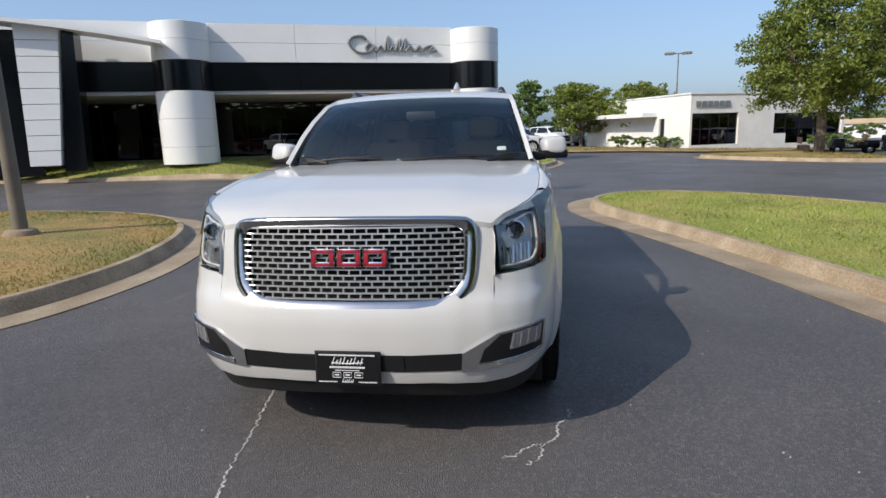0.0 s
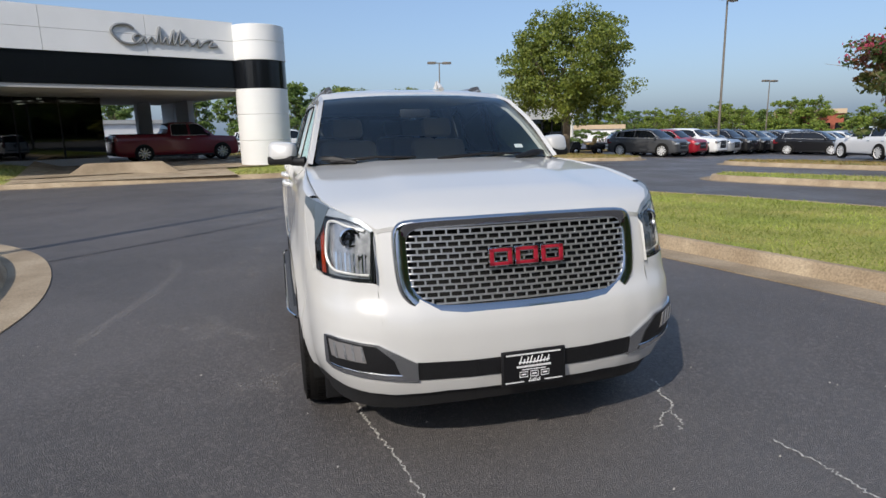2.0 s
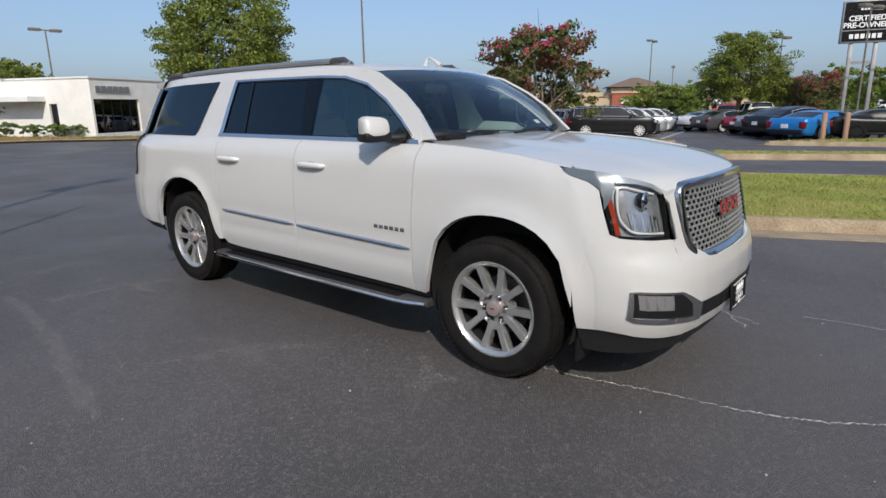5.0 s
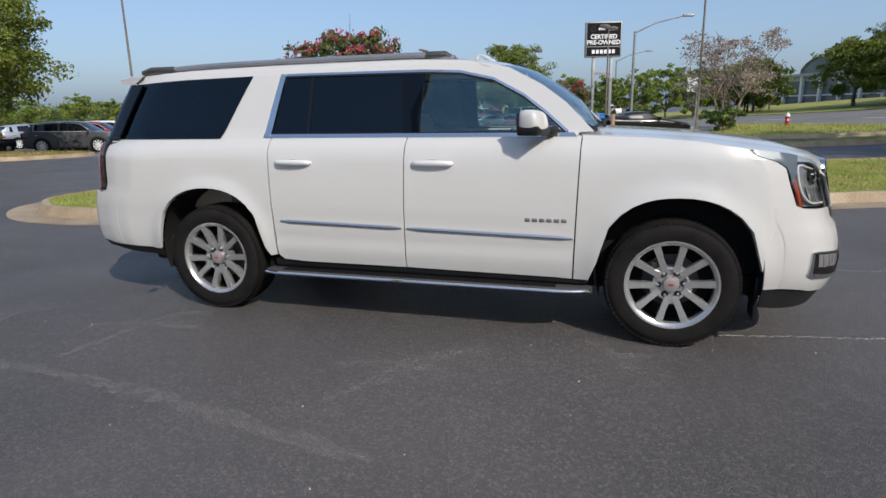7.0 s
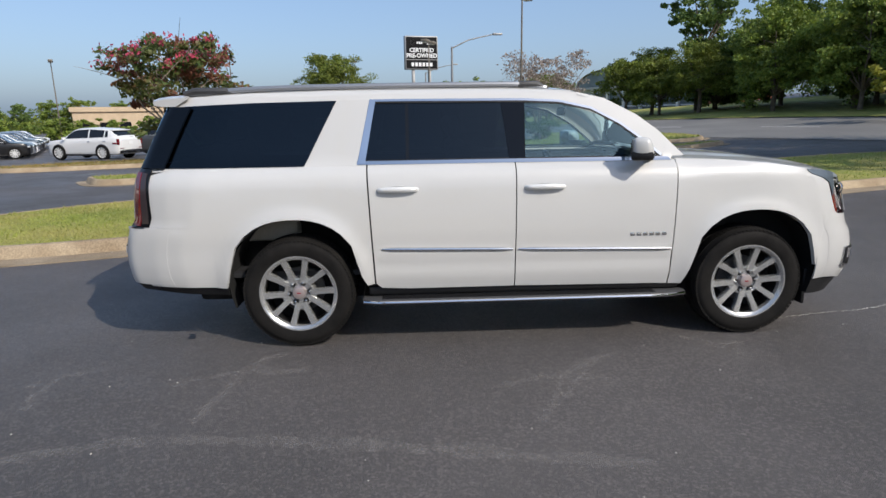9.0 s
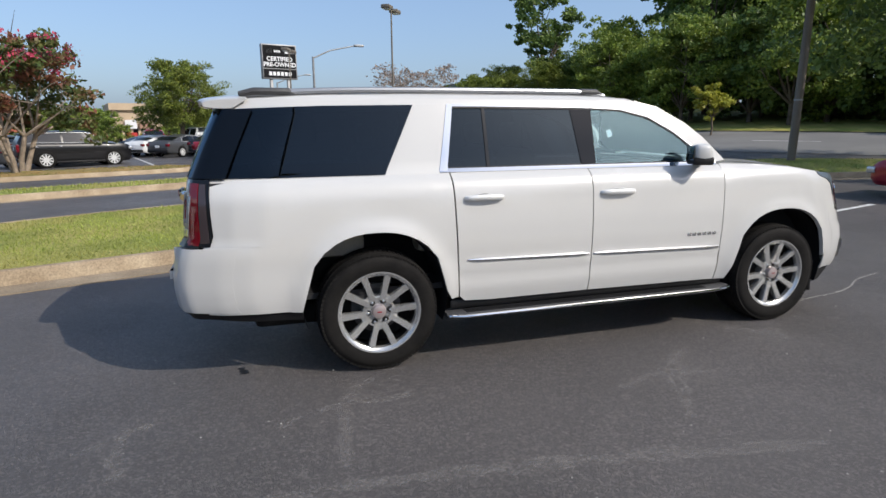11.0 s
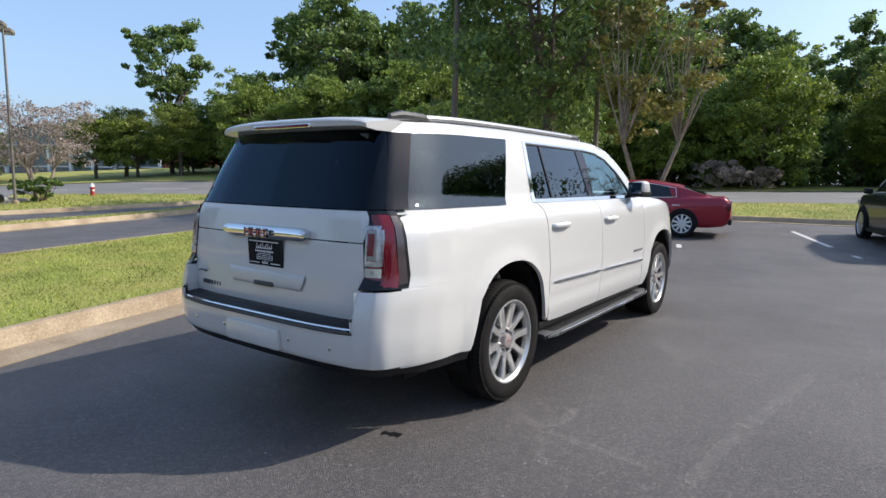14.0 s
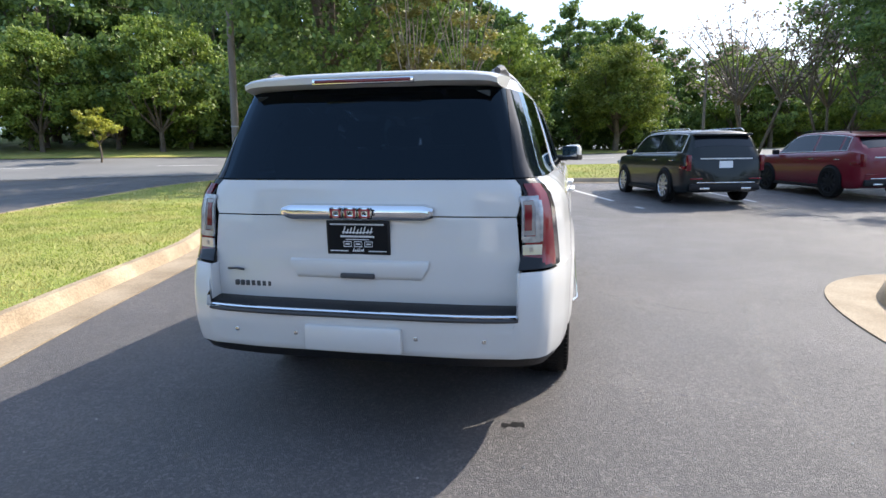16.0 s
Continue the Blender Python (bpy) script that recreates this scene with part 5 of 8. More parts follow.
    for f, lift in ((0.0, -0.03), (0.0, 0.008), (0.08, 0.017), (0.20, 0.020), (0.55, 0.014), (0.86, 0.006), (0.95, 0.0), (1.0, -0.012), (1.0, -0.045)):
        rows.append([gpt(a[0] * (1 - f) + c[0] * f, a[1] * (1 - f) + c[1] * f, lift) for a, c in zip(ro, ri)])
    bm = grid_bm(rows, True)
    bmesh.ops.recalc_face_normals(bm, faces=bm.faces)
    part("surround", bm, M["grille_chrome"], gr, "heavy chrome grille surround")
    # black backing puts the dark behind the mesh into colour
    part("backing", grid_bm([[gpt(x, z, -0.05) for x in np.linspace(-0.545, 0.545, 13)] for z in (0.745, 0.85, 0.97, 1.11)]), M["shade_black"], gr)
    def inside(x, z):
        x = abs(x)
        return z < 1.097 and z > 0.764 and x < float(np.interp(z, [0.764, 0.792, 0.854, 1.052, 1.092], [0.396, 0.470, 0.524, 0.530, 0.483]))
    bm = bmesh.new()
    nrow, pitch = 12, 0.0545
    zs = [0.770 + 0.0270 * k for k in range(nrow + 1)]
    for z in zs:
        lim = float(np.interp(z, [0.764, 0.792, 0.854, 1.052, 1.092], [0.396, 0.470, 0.524, 0.530, 0.483])) + 0.01
        xs = np.linspace(-lim, lim, 21)
        prof = ((-0.0034, -0.006), (-0.0044, 0.001), (-0.0028, 0.004), (0.0028, 0.004), (0.0044, 0.001), (0.0034, -0.006))
        vs = [[bm.verts.new(gpt(x, z + dz, lf)) for dz, lf in prof] for x in xs]
        for a, c in zip(vs, vs[1:]):
            for j in range(5):
                bm.faces.new((a[j], c[j], c[j + 1], a[j + 1]))
    for z in zs[1:-1]:
        lim = float(np.interp(z, [0.764, 0.792, 0.854, 1.052, 1.092], [0.396, 0.470, 0.524, 0.530, 0.483]))
        for sg in (-1, 1):
            add_tube(bm, [gpt(sg * (lim - 0.034), z, 0.000), gpt(sg * (lim - 0.014), z, 0.005), gpt(sg * (lim + 0.006), z, 0.003)], [0.0025, 0.0040, 0.0040], 6)
    for r in range(nrow):
        off = 0.5 * (r % 2)
        for k in range(-10, 11):
            x = (k + off) * pitch
            z0, z1 = zs[r] + 0.002, zs[r + 1] - 0.002
            if not inside(x, (z0 + z1) / 2):
                continue
            q = [gpt(x + dx, z, lf) for z in (z0, z1) for dx, lf in ((-0.0034, -0.006), (-0.0044, 0.0005), (-0.0026, 0.003), (0.0026, 0.003), (0.0044, 0.0005), (0.0034, -0.006))]
            vs = [bm.verts.new(p) for p in q]
            for j in range(5):
                bm.faces.new((vs[j], vs[j + 1], vs[j + 7], vs[j + 6]))
    bmesh.ops.recalc_face_normals(bm, faces=bm.faces)
    part("mesh_insert", bm, M["grille_metal"], gr, "bright mesh of staggered slots")
    emblem(gr, pose(0.005, gpt(0.1, 0.965, 0)[1] - 0.010, 0.960, -8), "badge", 0.376, 0.086)
    dealer_plate(fbump, pose(0.0, -1.047, 0.463, -3), "front_plate")
    # hood
    rows = []
    for i in range(29):
        v = i / 28
        ye = -0.815 + (0.62 + 0.815) * v
        xe, ze = hood_edge(ye)
        row = []
        for j in range(33):
            w = -1 + 2 * j / 32
            yf = nose(abs(w) * 0.645 / body_x(1.11), 1.11)[1]
            y = (yf - 0.008) * (1 - v) + (0.62 - 0.11 * (1 - w * w)) * v
            zc = float(np.interp(y, [-0.95, -0.86, -0.6, -0.2, 0.2, 0.62], [1.135, 1.165, 1.228, 1.283, 1.312, 1.330]))
            z = ze + (zc - ze) * (1 - abs(w) ** 2.4)
            z += 0.012 * (1 / (1 + math.exp((abs(w) * xe - 0.50) / 0.022))) * min(1, v * 5)
            if i == 0:
                z = 1.150 - 0.05 * abs(w) ** 2.5
            row.append((w * (xe - 0.004), y, z))
        rows.append(row)
    bm = grid_bm(rows)
    be = [e for e in bm.edges if e.is_boundary]
    g = bmesh.ops.extrude_edge_only(bm, edges=be)
    for v in g["geom"]:
        if isinstance(v, bmesh.types.BMVert):
            v.co.z -= 0.02
    bmesh.ops.recalc_face_normals(bm, faces=bm.faces)
    part("hood", bm, P, car)
    # wind-screen, cowl, roof, wipers
    part("cowl", grid_bm([[(x, y - 0.11 * (1 - (x / 0.85) ** 2), z) for x in np.linspace(-0.85, 0.85, 13)] for y, z in ((0.60, 1.300), (0.68, 1.306), (0.80, 1.33))]), M["black_plastic"], car)
    rows = []
    edge = [(0.56, 1.318), (0.70, 1.500), (0.85, 1.610), (1.05, 1.718), (1.16, 1.752)]
    for y, z in resample(edge, 12):
        xe = side_x(y + 0.02, z + 0.015) - 0.012 if z > 1.33 else 0.845
        f = (z - 1.318) / 0.464
        row = []
        for j in range(21):
            w = -1 + 2 * j / 20
            row.append((w * min(xe, 0.85 - 0.175 * f), y - (0.075 - 0.01 * f) * (1 - w * w), z + 0.035 * (1 - w * w) * f + 0.006))
        rows.append(row)
    g = part("windscreen", grid_bm(rows), M["glass_front"], car, "tinted windscreen")
    g.visible_shadow = False
    rows = []
    ys = np.concatenate([[1.10, 1.13], np.linspace(1.16, 4.24, 30)])
    for y in ys:
        ze = float(np.interp(y, [p[0] for p in ROOF_E], [p[1] for p in ROOF_E]))
        xe = side_x(max(y, 1.2), min(ze, 1.828)) + 0.004
        zc = float(np.interp(y, [1.10, 1.16, 1.4, 1.8, 2.6, 3.4, 4.0, 4.3], [1.782, 1.808, 1.845, 1.870, 1.878, 1.862, 1.832, 1.806]))
        row = []
        for j in range(25):
            w = -1 + 2 * j / 24
            yy = y + (0.085 * abs(w) ** 2 if y < 1.2 else 0.0)
            row.append((w * xe, yy, ze + (zc - ze) * (1 - abs(w) ** 3.2)))
        rows.append(row)
    part("roof", grid_bm(rows), P, car)
    part("antenna", tube([(0.26, 1.36, 1.845), (0.26, 1.40, 1.872), (0.26, 1.47, 1.912), (0.26, 1.50, 1.914), (0.26, 1.52, 1.86)], [0.022, 0.018, 0.009, 0.008, 0.022], 10), P, car)
    for x0, x1 in ((-0.72, -0.16), (-0.02, 0.62)):
        part("wiper", tube([(x0, 0.565 - 0.10 * (1 - (x0 / .85) ** 2), 1.338), ((x0 + x1) / 2, 0.56 - 0.08, 1.362), (x1, 0.60 - 0.09 * (1 - (x1 / .85) ** 2), 1.352)], [0.012, 0.010, 0.008], 6), M["black_plastic"], car)
    for sgn in (-1, 1):
        part("cowl_corner", tube([(sgn * 0.56, 0.50, 1.330), (sgn * 0.70, 0.55, 1.352), (sgn * 0.80, 0.62, 1.348), (sgn * 0.84, 0.68, 1.345)], [0.012, 0.026, 0.026, 0.012], 8), M["black_plastic"], car)
    part("inspection_sticker", box((0.60, 0.0, -0.02), (0.66, 0.002, 0.02), 0, pose(0.02, 0.685, 1.40, -52)), M["white_paintmark"], car, "small white windscreen sticker")
    # tail
    tz = lambda r, z: (math.copysign(tail(abs(r), z)[0], r), tail(abs(r), z)[1], z)
    def rpart(name, b, t, lift, m, rows, per, parent, lab="", depth=0.02):
        return part(name, sheet(b, t, tz, rows, per, lift=lift, depth=depth, sgn=1), m, parent, lab)
    def tailg(r, z):
        return (body_x(z) * r, float(np.interp(z, [0.66, 0.78, 0.92, 1.10, 1.28, 1.31, 1.50, 1.74], [4.492, 4.506, 4.506, 4.495, 4.475, 4.465, 4.385, 4.275])) - float(np.interp(r, TR, TD)), z)
    gz_ = lambda r, z: (math.copysign(tailg(abs(r), z)[0], r), tailg(abs(r), z)[1], z)
    gate = new("tailgate")
    gate.parent = car
    part("gate_panel", sheet(both([(0.02, 0.700), (0.40, 0.700), (0.70, 0.700), (0.776, 0.705)]), both([(0.02, 1.130), (0.40, 1.130), (0.70, 1.130), (0.762, 1.130)]), gz_, 16, 5, depth=0.02, sgn=1), P, gate)
    rpart("gate_upper", both([(0.02, 1.136), (0.40, 1.136), (0.70, 1.136), (0.762, 1.136)]), both([(0.02, 1.300), (0.40, 1.300), (0.75, 1.300), (0.830, 1.300)]), 0.0, P, 6, 5, gate)
    rpart("rear_glass", both([(0.02, 1.306), (0.40, 1.306), (0.78, 1.306), (0.84, 1.306)]), both([(0.02, 1.745), (0.40, 1.743), (0.80, 1.733), (0.90, 1.725)]), 0.004, M["glass_dark"], 10, 5, gate, "dark privacy glass")
    for sgn in (-1, 1):
        part("glass_edge", sheet([(0.83, 1.306), (0.90, 1.306), (0.955, 1.306)], [(0.895, 1.725), (0.92, 1.725), (0.955, 1.722)], tail, 8, 4, lift=0.006, depth=0.015, sgn=sgn), M["black_glass"], gate, "gloss black pillar")
    bm = bmesh.new()
    rows = []
    for z, lf in ((1.122, 0.0), (1.118, 0.03), (1.135, 0.045), (1.165, 0.050), (1.185, 0.040), (1.190, 0.0)):
        rows.append([(x, tail(abs(x), z)[1] - lf * -1 * 1.0, 1.153 + (z - 1.153) * (1.0 if abs(x) < 0.33 else 0.62)) for x in np.linspace(-0.372, 0.372, 17)])
    bm = grid_bm(rows)
    for e in (0, -1):
        bm.verts.ensure_lookup_table()
    bm.faces.new([bm.verts[i * 17] for i in range(6)]); bm.faces.new([bm.verts[i * 17 + 16] for i in range(5, -1, -1)])
    bmesh.ops.recalc_face_normals(bm, faces=bm.faces)
    part("chrome_bar", bm, M["chrome"], gate, "wide chrome tailgate bar")
    emblem(gate, pose(0.01, 4.548, 1.153, 0, 0, 180), "badge", 0.21, 0.05)
    dealer_plate(gate, pose(-0.005, 4.497, 1.032, 3, 0, 180), "rear_plate")
    # pressed handle shelf under the plate
    rows = []
    for z, lf in ((0.928, 0.0), (0.918, 0.012), (0.900, 0.016), (0.850, 0.015), (0.838, 0.010), (0.830, 0.0)):
        xe = 0.345 - max(0, 0.90 - z) * 0.55
        rows.append([(x * xe, tailg(abs(x * xe), z)[1] + lf - 0.003, z) for x in np.linspace(-1, 1, 15)])
    bm = grid_bm(rows)
    bmesh.ops.recalc_face_normals(bm, faces=bm.faces)
    part("handle_shelf", bm, P, gate)
    part("latch_recess", box((-0.085, 4.510, 0.836), (0.085, 4.528, 0.862), 0.006), M["grey_plastic"], gate)
    bm = bmesh.new()
    for k in range(8):
        x = 0.66 - k * 0.030
        part("badge_block", box((x - 0.020, tailg(0.6, 0.79)[1] - 0.01, 0.777), (x, tailg(0.6, 0.79)[1] + 0.007, 0.803), 0.002), M["grey_plastic"], gate)
    part("dealer_mark", tube([(0.69, 4.500, 0.862), (0.64, 4.505, 0.866), (0.60, 4.507, 0.861)], 0.006, 6), M["grey_plastic"], gate)
    rows = []
    for y, dz in ((4.10, 0.003), (4.14, 0.004), (4.25, -0.002), (4.335, -0.014), (4.366, -0.026), (4.372, -0.036), (4.366, -0.066), (4.30, -0.080), (4.20, -0.082)):
        wide = 0.676 - 0.16 * max(0.0, y - 4.14)
        rows.append([(w * wide, y - 0.055 * abs(w) ** 3.5, float(np.interp(abs(w), [0, 0.5, 0.8, 0.93, 0.98, 1.0], [1.824, 1.821, 1.812, 1.803, 1.796, 1.788])) + dz * (1.0 - 0.30 * abs(w) ** 3)) for w in np.linspace(-1, 1, 41)])
    bm = grid_bm(rows)
    bm.verts.ensure_lookup_table()
    bm.faces.new([bm.verts[i * 41] for i in range(9)]); bm.faces.new([bm.verts[i * 41 + 40] for i in range(8, -1, -1)])
    bmesh.ops.recalc_face_normals(bm, faces=bm.faces)
    spo = part("spoiler", bm, P, car, "white roof spoiler")
    part("brake_light_frame", box((-0.255, 4.340, 1.752), (0.255, 4.371, 1.780), 0.006), M["chrome"], spo)
    part("brake_light", box((-0.24, 4.345, 1.758), (0.24, 4.375, 1.774), 0.004), M["lamp_red"], spo, "long red brake light")
    part("rear_header", box((-0.60, 4.22, 1.66), (0.60, 4.262, 1.715)), M["black_panel"], car)
    rb = new("rear_bumper")
    rb.parent = car
    bb = [(0.0, 0.486), (0.40, 0.486), (0.70, 0.488), (0.80, 0.490), (0.86, 0.490), (0.915, 0.488), (0.955, 0.484), (0.985, 0.478)]
    tt = [(0.0, 0.686), (0.40, 0.686), (0.765, 0.688), (0.772, 0.890), (0.86, 0.892), (0.915, 0.893), (0.955, 0.894), (0.985, 0.895)]
    rpart("bumper_shell", [(-r, z) for r, z in bb[:0:-1]] + bb, [(-r, z) for r, z in tt[:0:-1]] + tt, 0.0, P, 12, 4, rb)
    for sgn in (-1, 1):
        part("bumper_side", sheet([(3.80, 0.462), (3.95, 0.464), (4.10, 0.466), (4.30, 0.470), (4.36, 0.474)], [(3.83, 0.915), (3.955, 0.915), (4.10, 0.915), (4.30, 0.915), (4.36, 0.905)], on_side, 10, 5, lift=-0.001, depth=0, sgn=sgn), P, rb)
        part("valance", sheet([(3.80, 0.395), (4.10, 0.405), (4.36, 0.43)], [(3.80, 0.468), (4.10, 0.470), (4.44, 0.474)], on_side, 3, 6, lift=-0.012, depth=0.01, sgn=sgn), M["black_plastic"], rb)
        part("bumper_cheek", box((min(sgn * 0.757, sgn * 0.769), 4.40, 0.65), (max(sgn * 0.757, sgn * 0.769), 4.545, 0.888), 0.004), P, rb)
        for r in (0.30, 0.62):
            part("sensor", box((-0.010, -0.002, -0.010), (0.010, 0.003, 0.010), 0.002, Matrix.Translation(Vector(tz(sgn * r, 0.575)))), M["satin"], rb)
    rpart("rear_valance", both([(0.02, 0.425), (0.60, 0.425), (0.95, 0.435)]), both([(0.02, 0.488), (0.60, 0.490), (0.95, 0.488)]), -0.006, M["black_plastic"], 2, 8, rb)
    rows = []
    for y, z in ((4.44, 0.722), (4.53, 0.722), (4.585, 0.716), (4.604, 0.704)):
        rows.append([(w * 0.765, y - 0.045 * abs(w) ** 4, z) for w in np.linspace(-1, 1, 17)])
    part("step_pad", grid_bm(rows), M["black_plastic"], rb, "dark ribbed step pad")
    part("step_trim", tube([(w * 0.762, 4.604 - 0.045 * abs(w) ** 4, 0.695) for w in np.linspace(-1, 1, 17)], 0.008, 8), M["chrome"], rb, "bright strip under the step pad")
    part("step_base", tube([(w * 0.765, 4.600 - 0.045 * abs(w) ** 4, 0.676) for w in np.linspace(-1, 1, 17)], 0.013, 8), M["grey_plastic"], rb)
    part("hitch_cover", box((-0.235, 4.56, 0.500), (0.245, 4.616, 0.626), 0.014), P, rb, "white hitch cover")
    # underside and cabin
    # underside painted as deep shade; added black block darkens the engine bay
    part("underbody", box((-0.74, -0.70, 0.29), (0.74, 4.10, 0.44), 0.04), M["shade_black"], car)
    part("engine_shade", box((-0.74, -0.80, 0.44), (0.74, 0.50, 0.98)), M["shade_black"], car)
    for sgn in (-1, 1):
        part("door_inner", box((min(sgn * 0.86, sgn * 0.90), 0.52, 0.44), (max(sgn * 0.86, sgn * 0.90), 2.82, 1.27)), M["trim_and_shade"], car)
        part("quarter_inner", box((min(sgn * 0.82, sgn * 0.85), 2.82, 0.96), (max(sgn * 0.82, sgn * 0.85), 4.30, 1.28)), M["trim_and_shade"], car)
    part("cabin_floor", box((-0.86, 0.55, 0.50), (0.86, 4.30, 0.54)), M["trim_and_shade"], car)
    part("headliner", grid_bm([[(x, y, 1.755 + 0.03 * (1 - (x / 0.66) ** 2) - 0.03 * max(0, (y - 3) / 1.3)) for x in np.linspace(-0.66, 0.66, 9)] for y in (1.28, 2.0, 3.0, 4.2)]), M["liner"], car)
    part("firewall", box((-0.84, 0.50, 0.54), (0.84, 0.56, 1.26)), M["trim_and_shade"], car)
    part("dashboard", box((-0.80, 0.66, 0.85), (0.80, 1.02, 1.235), 0.06), M["trim_and_shade"], car)
    bm = bmesh.new()
    add_tube(bm, [(0.40 + 0.185 * math.cos(a), 1.17 + 0.07 * math.sin(a), 1.13 + 0.172 * math.sin(a)) for a in np.linspace(0, 2 * math.pi, 29)], 0.016, 8)
    add_box(bm, (0.33, 1.15, 1.07), (0.47, 1.19, 1.18), 0.02)
    add_box(bm, (0.23, 1.155, 1.11), (0.57, 1.185, 1.14), 0.01)
    part("steering_wheel", bm, M["trim_and_shade"], car)
    part("rear_view_mirror", box((-0.12, 1.18, 1.62), (0.12, 1.21, 1.69), 0.015), M["trim_and_shade"], car)
    for y in (1.55, 2.55, 3.45):
        for x in ((-0.42, 0.42) if y < 3.2 else (-0.40, 0.40)):
            s = new("seat")
            s.parent = car
            part("cushion", box((x - 0.27, y - 0.12, 0.72), (x + 0.27, y + 0.42, 0.90), 0.06), M["seat"], s)
            part("backrest", box((x - 0.26, -0.08, 0.0), (x + 0.26, 0.08, 0.60), 0.07, pose(0, y + 0.42, 0.86, -14)), M["seat"], s)
            part("headrest", box((x - 0.14, -0.05, 0.62), (x + 0.14, 0.05, 0.80), 0.045, pose(0, y + 0.42, 0.86, -14)), M["seat"], s)
    return car


build_wagon()

# ---- showroom and the white brick building ----
def local_frame(origin, angle):
    f = Vector((math.cos(radians(angle)), math.sin(radians(angle)), 0))
    b = Vector((-f.y, f.x, 0))
    o = Vector((*origin, 0))
    m = Matrix((( f.x, b.x, 0, o.x), (f.y, b.y, 0, o.y), (0, 0, 1, 0), (0, 0, 0, 1)))
    return m


def lamp_dots(parent, places, m):
    for p in places:
        part("ceiling_spot", box((p[0] - 0.09, p[1] - 0.09, p[2] - 0.02), (p[0] + 0.09, p[1] + 0.09, p[2]), 0, m), M["spot"], parent)


M["spot"] = mat("spot_lamp", (1.0, 0.93, 0.8), 0.5, emit=2.5)
M["text_grey"] = mat("brushed_letter", (0.30, 0.30, 0.29), 0.4, 0.6)
M["glass_show"] = glass("showroom_glass", (0.20, 0.22, 0.22), 1.6)
M["curtain_wall"] = mat("curtain_wall_glass", (0.17, 0.21, 0.215), 0.15, col2=(0.11, 0.14, 0.145), scale=0.5, spec=0.6)
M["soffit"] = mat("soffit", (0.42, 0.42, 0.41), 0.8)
M["pale_wall"] = mat("pale_grey_wall", (0.50, 0.52, 0.54), 0.7, col2=(0.45, 0.47, 0.49), scale=0.7)


def showroom():
    m = local_frame((-1.8, 24.5), 24)
    b = empty("showroom", label="car showroom with white and black panel fascia and round columns", category="building")
    def bx(name, lo, hi, mt, lab="", bev=0.0, par=b):
        return part(name, box(lo, hi, bev, m), mt, par, lab, smooth=bev > 0)
    # columns in stacked drums
    for s, z0 in ((0.36, 0.1), (-12.05, 0.56)):
        col = new("column")
        col.parent = b
        for a, c, mt in ((z0, 1.25, "whitewall"), (1.25, 2.35, "whitewall"), (2.35, 3.42, "whitewall"), (3.42, 4.58, "black_panel"), (4.58, 5.35, "whitewall"), (5.35, 6.02, "whitewall")):
            r = 1.10 if mt == "whitewall" else 1.085
            bm = lathe([(0.01, a + 0.004), (r - 0.012, a + 0.004), (r, a + 0.016), (r, c - 0.016), (r - 0.012, c - 0.004), (0.01, c - 0.004)], 48)
            bmesh.ops.transform(bm, matrix=m @ Matrix.Translation((s, 0, 0)), verts=bm.verts)
            part("drum", bm, M[mt], col)
    # fascia bands
    for s0, s1 in ((-20.0, -13.1), (-11.0, -0.7)):
        n = max(2, int((s1 - s0) / 3.4))
        for k in range(n):
            a, c = s0 + (s1 - s0) * k / n, s0 + (s1 - s0) * (k + 1) / n
            bx("fascia_panel", (a + 0.006, 0.0, 4.60), (c - 0.006, 0.30, 5.36), M["whitewall"])
            bx("fascia_panel", (a + 0.006, 0.0, 5.372), (c - 0.006, 0.30, 6.12), M["whitewall"])
            bx("black_band", (a + 0.004, 0.06, 3.47), (c - 0.004, 0.30, 4.594), M["black_panel"], "gloss black fascia band")
    bx("fascia_core", (-20.0, 0.30, 3.47), (0.36, 0.6, 6.05), M["whitewall"])
    bx("side_fascia", (0.10, 0.6, 3.47), (0.40, 13.0, 6.05), M["whitewall"])
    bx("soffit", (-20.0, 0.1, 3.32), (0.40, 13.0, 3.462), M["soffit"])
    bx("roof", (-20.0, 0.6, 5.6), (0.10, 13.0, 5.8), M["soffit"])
    # showroom glass
    g0, g1 = -20.0, -4.9
    n = 9
    for k in range(n):
        a, c = g0 + (g1 - g0) * k / n, g0 + (g1 - g0) * (k + 1) / n
        w = new("shop_window")
        w.parent = b
        bx("pane", (a + 0.03, 6.0, 0.62), (c - 0.03, 6.02, 3.318), M["glass_show"], par=w)
        bx("mullion", (a - 0.03, 5.96, 0.60), (a + 0.03, 6.06, 3.318), M["black_plastic"], par=w)
    for k in range(3):
        w = new("shop_window")
        w.parent = b
        bx("pane", (-4.91, 6.06 + k * 2.2, 0.62), (-4.89, 8.2 + k * 2.2, 3.318), M["glass_show"], par=w)
        bx("mullion", (-4.94, 8.2 + k * 2.2, 0.60), (-4.86, 8.26 + k * 2.2, 3.318), M["black_plastic"], par=w)
    bx("plinth", (-20.0, 5.9, 0.0), (-4.86, 6.1, 0.60), M["soffit"])
    # near-black floor and walls put the dim interior into the colour
    bx("shop_floor", (-20.0, 6.1, 0.3), (-4.9, 13.0, 0.6), M["trim_and_shade"])
    bx("shop_back", (-20.0, 12.8, 0.6), (-4.9, 13.0, 3.32), M["trim_and_shade"])
    bx("left_wall", (-20.2, 0.3, 0.0), (-20.0, 13.0, 5.8), M["trim_and_shade"])
    for k in range(4):
        bx("display_wall", (-18.5 + 3.4 * k, 9.5, 0.6), (-17.2 + 3.4 * k, 9.7, 2.5), M["grey_plastic"])
    rng = random.Random(3)
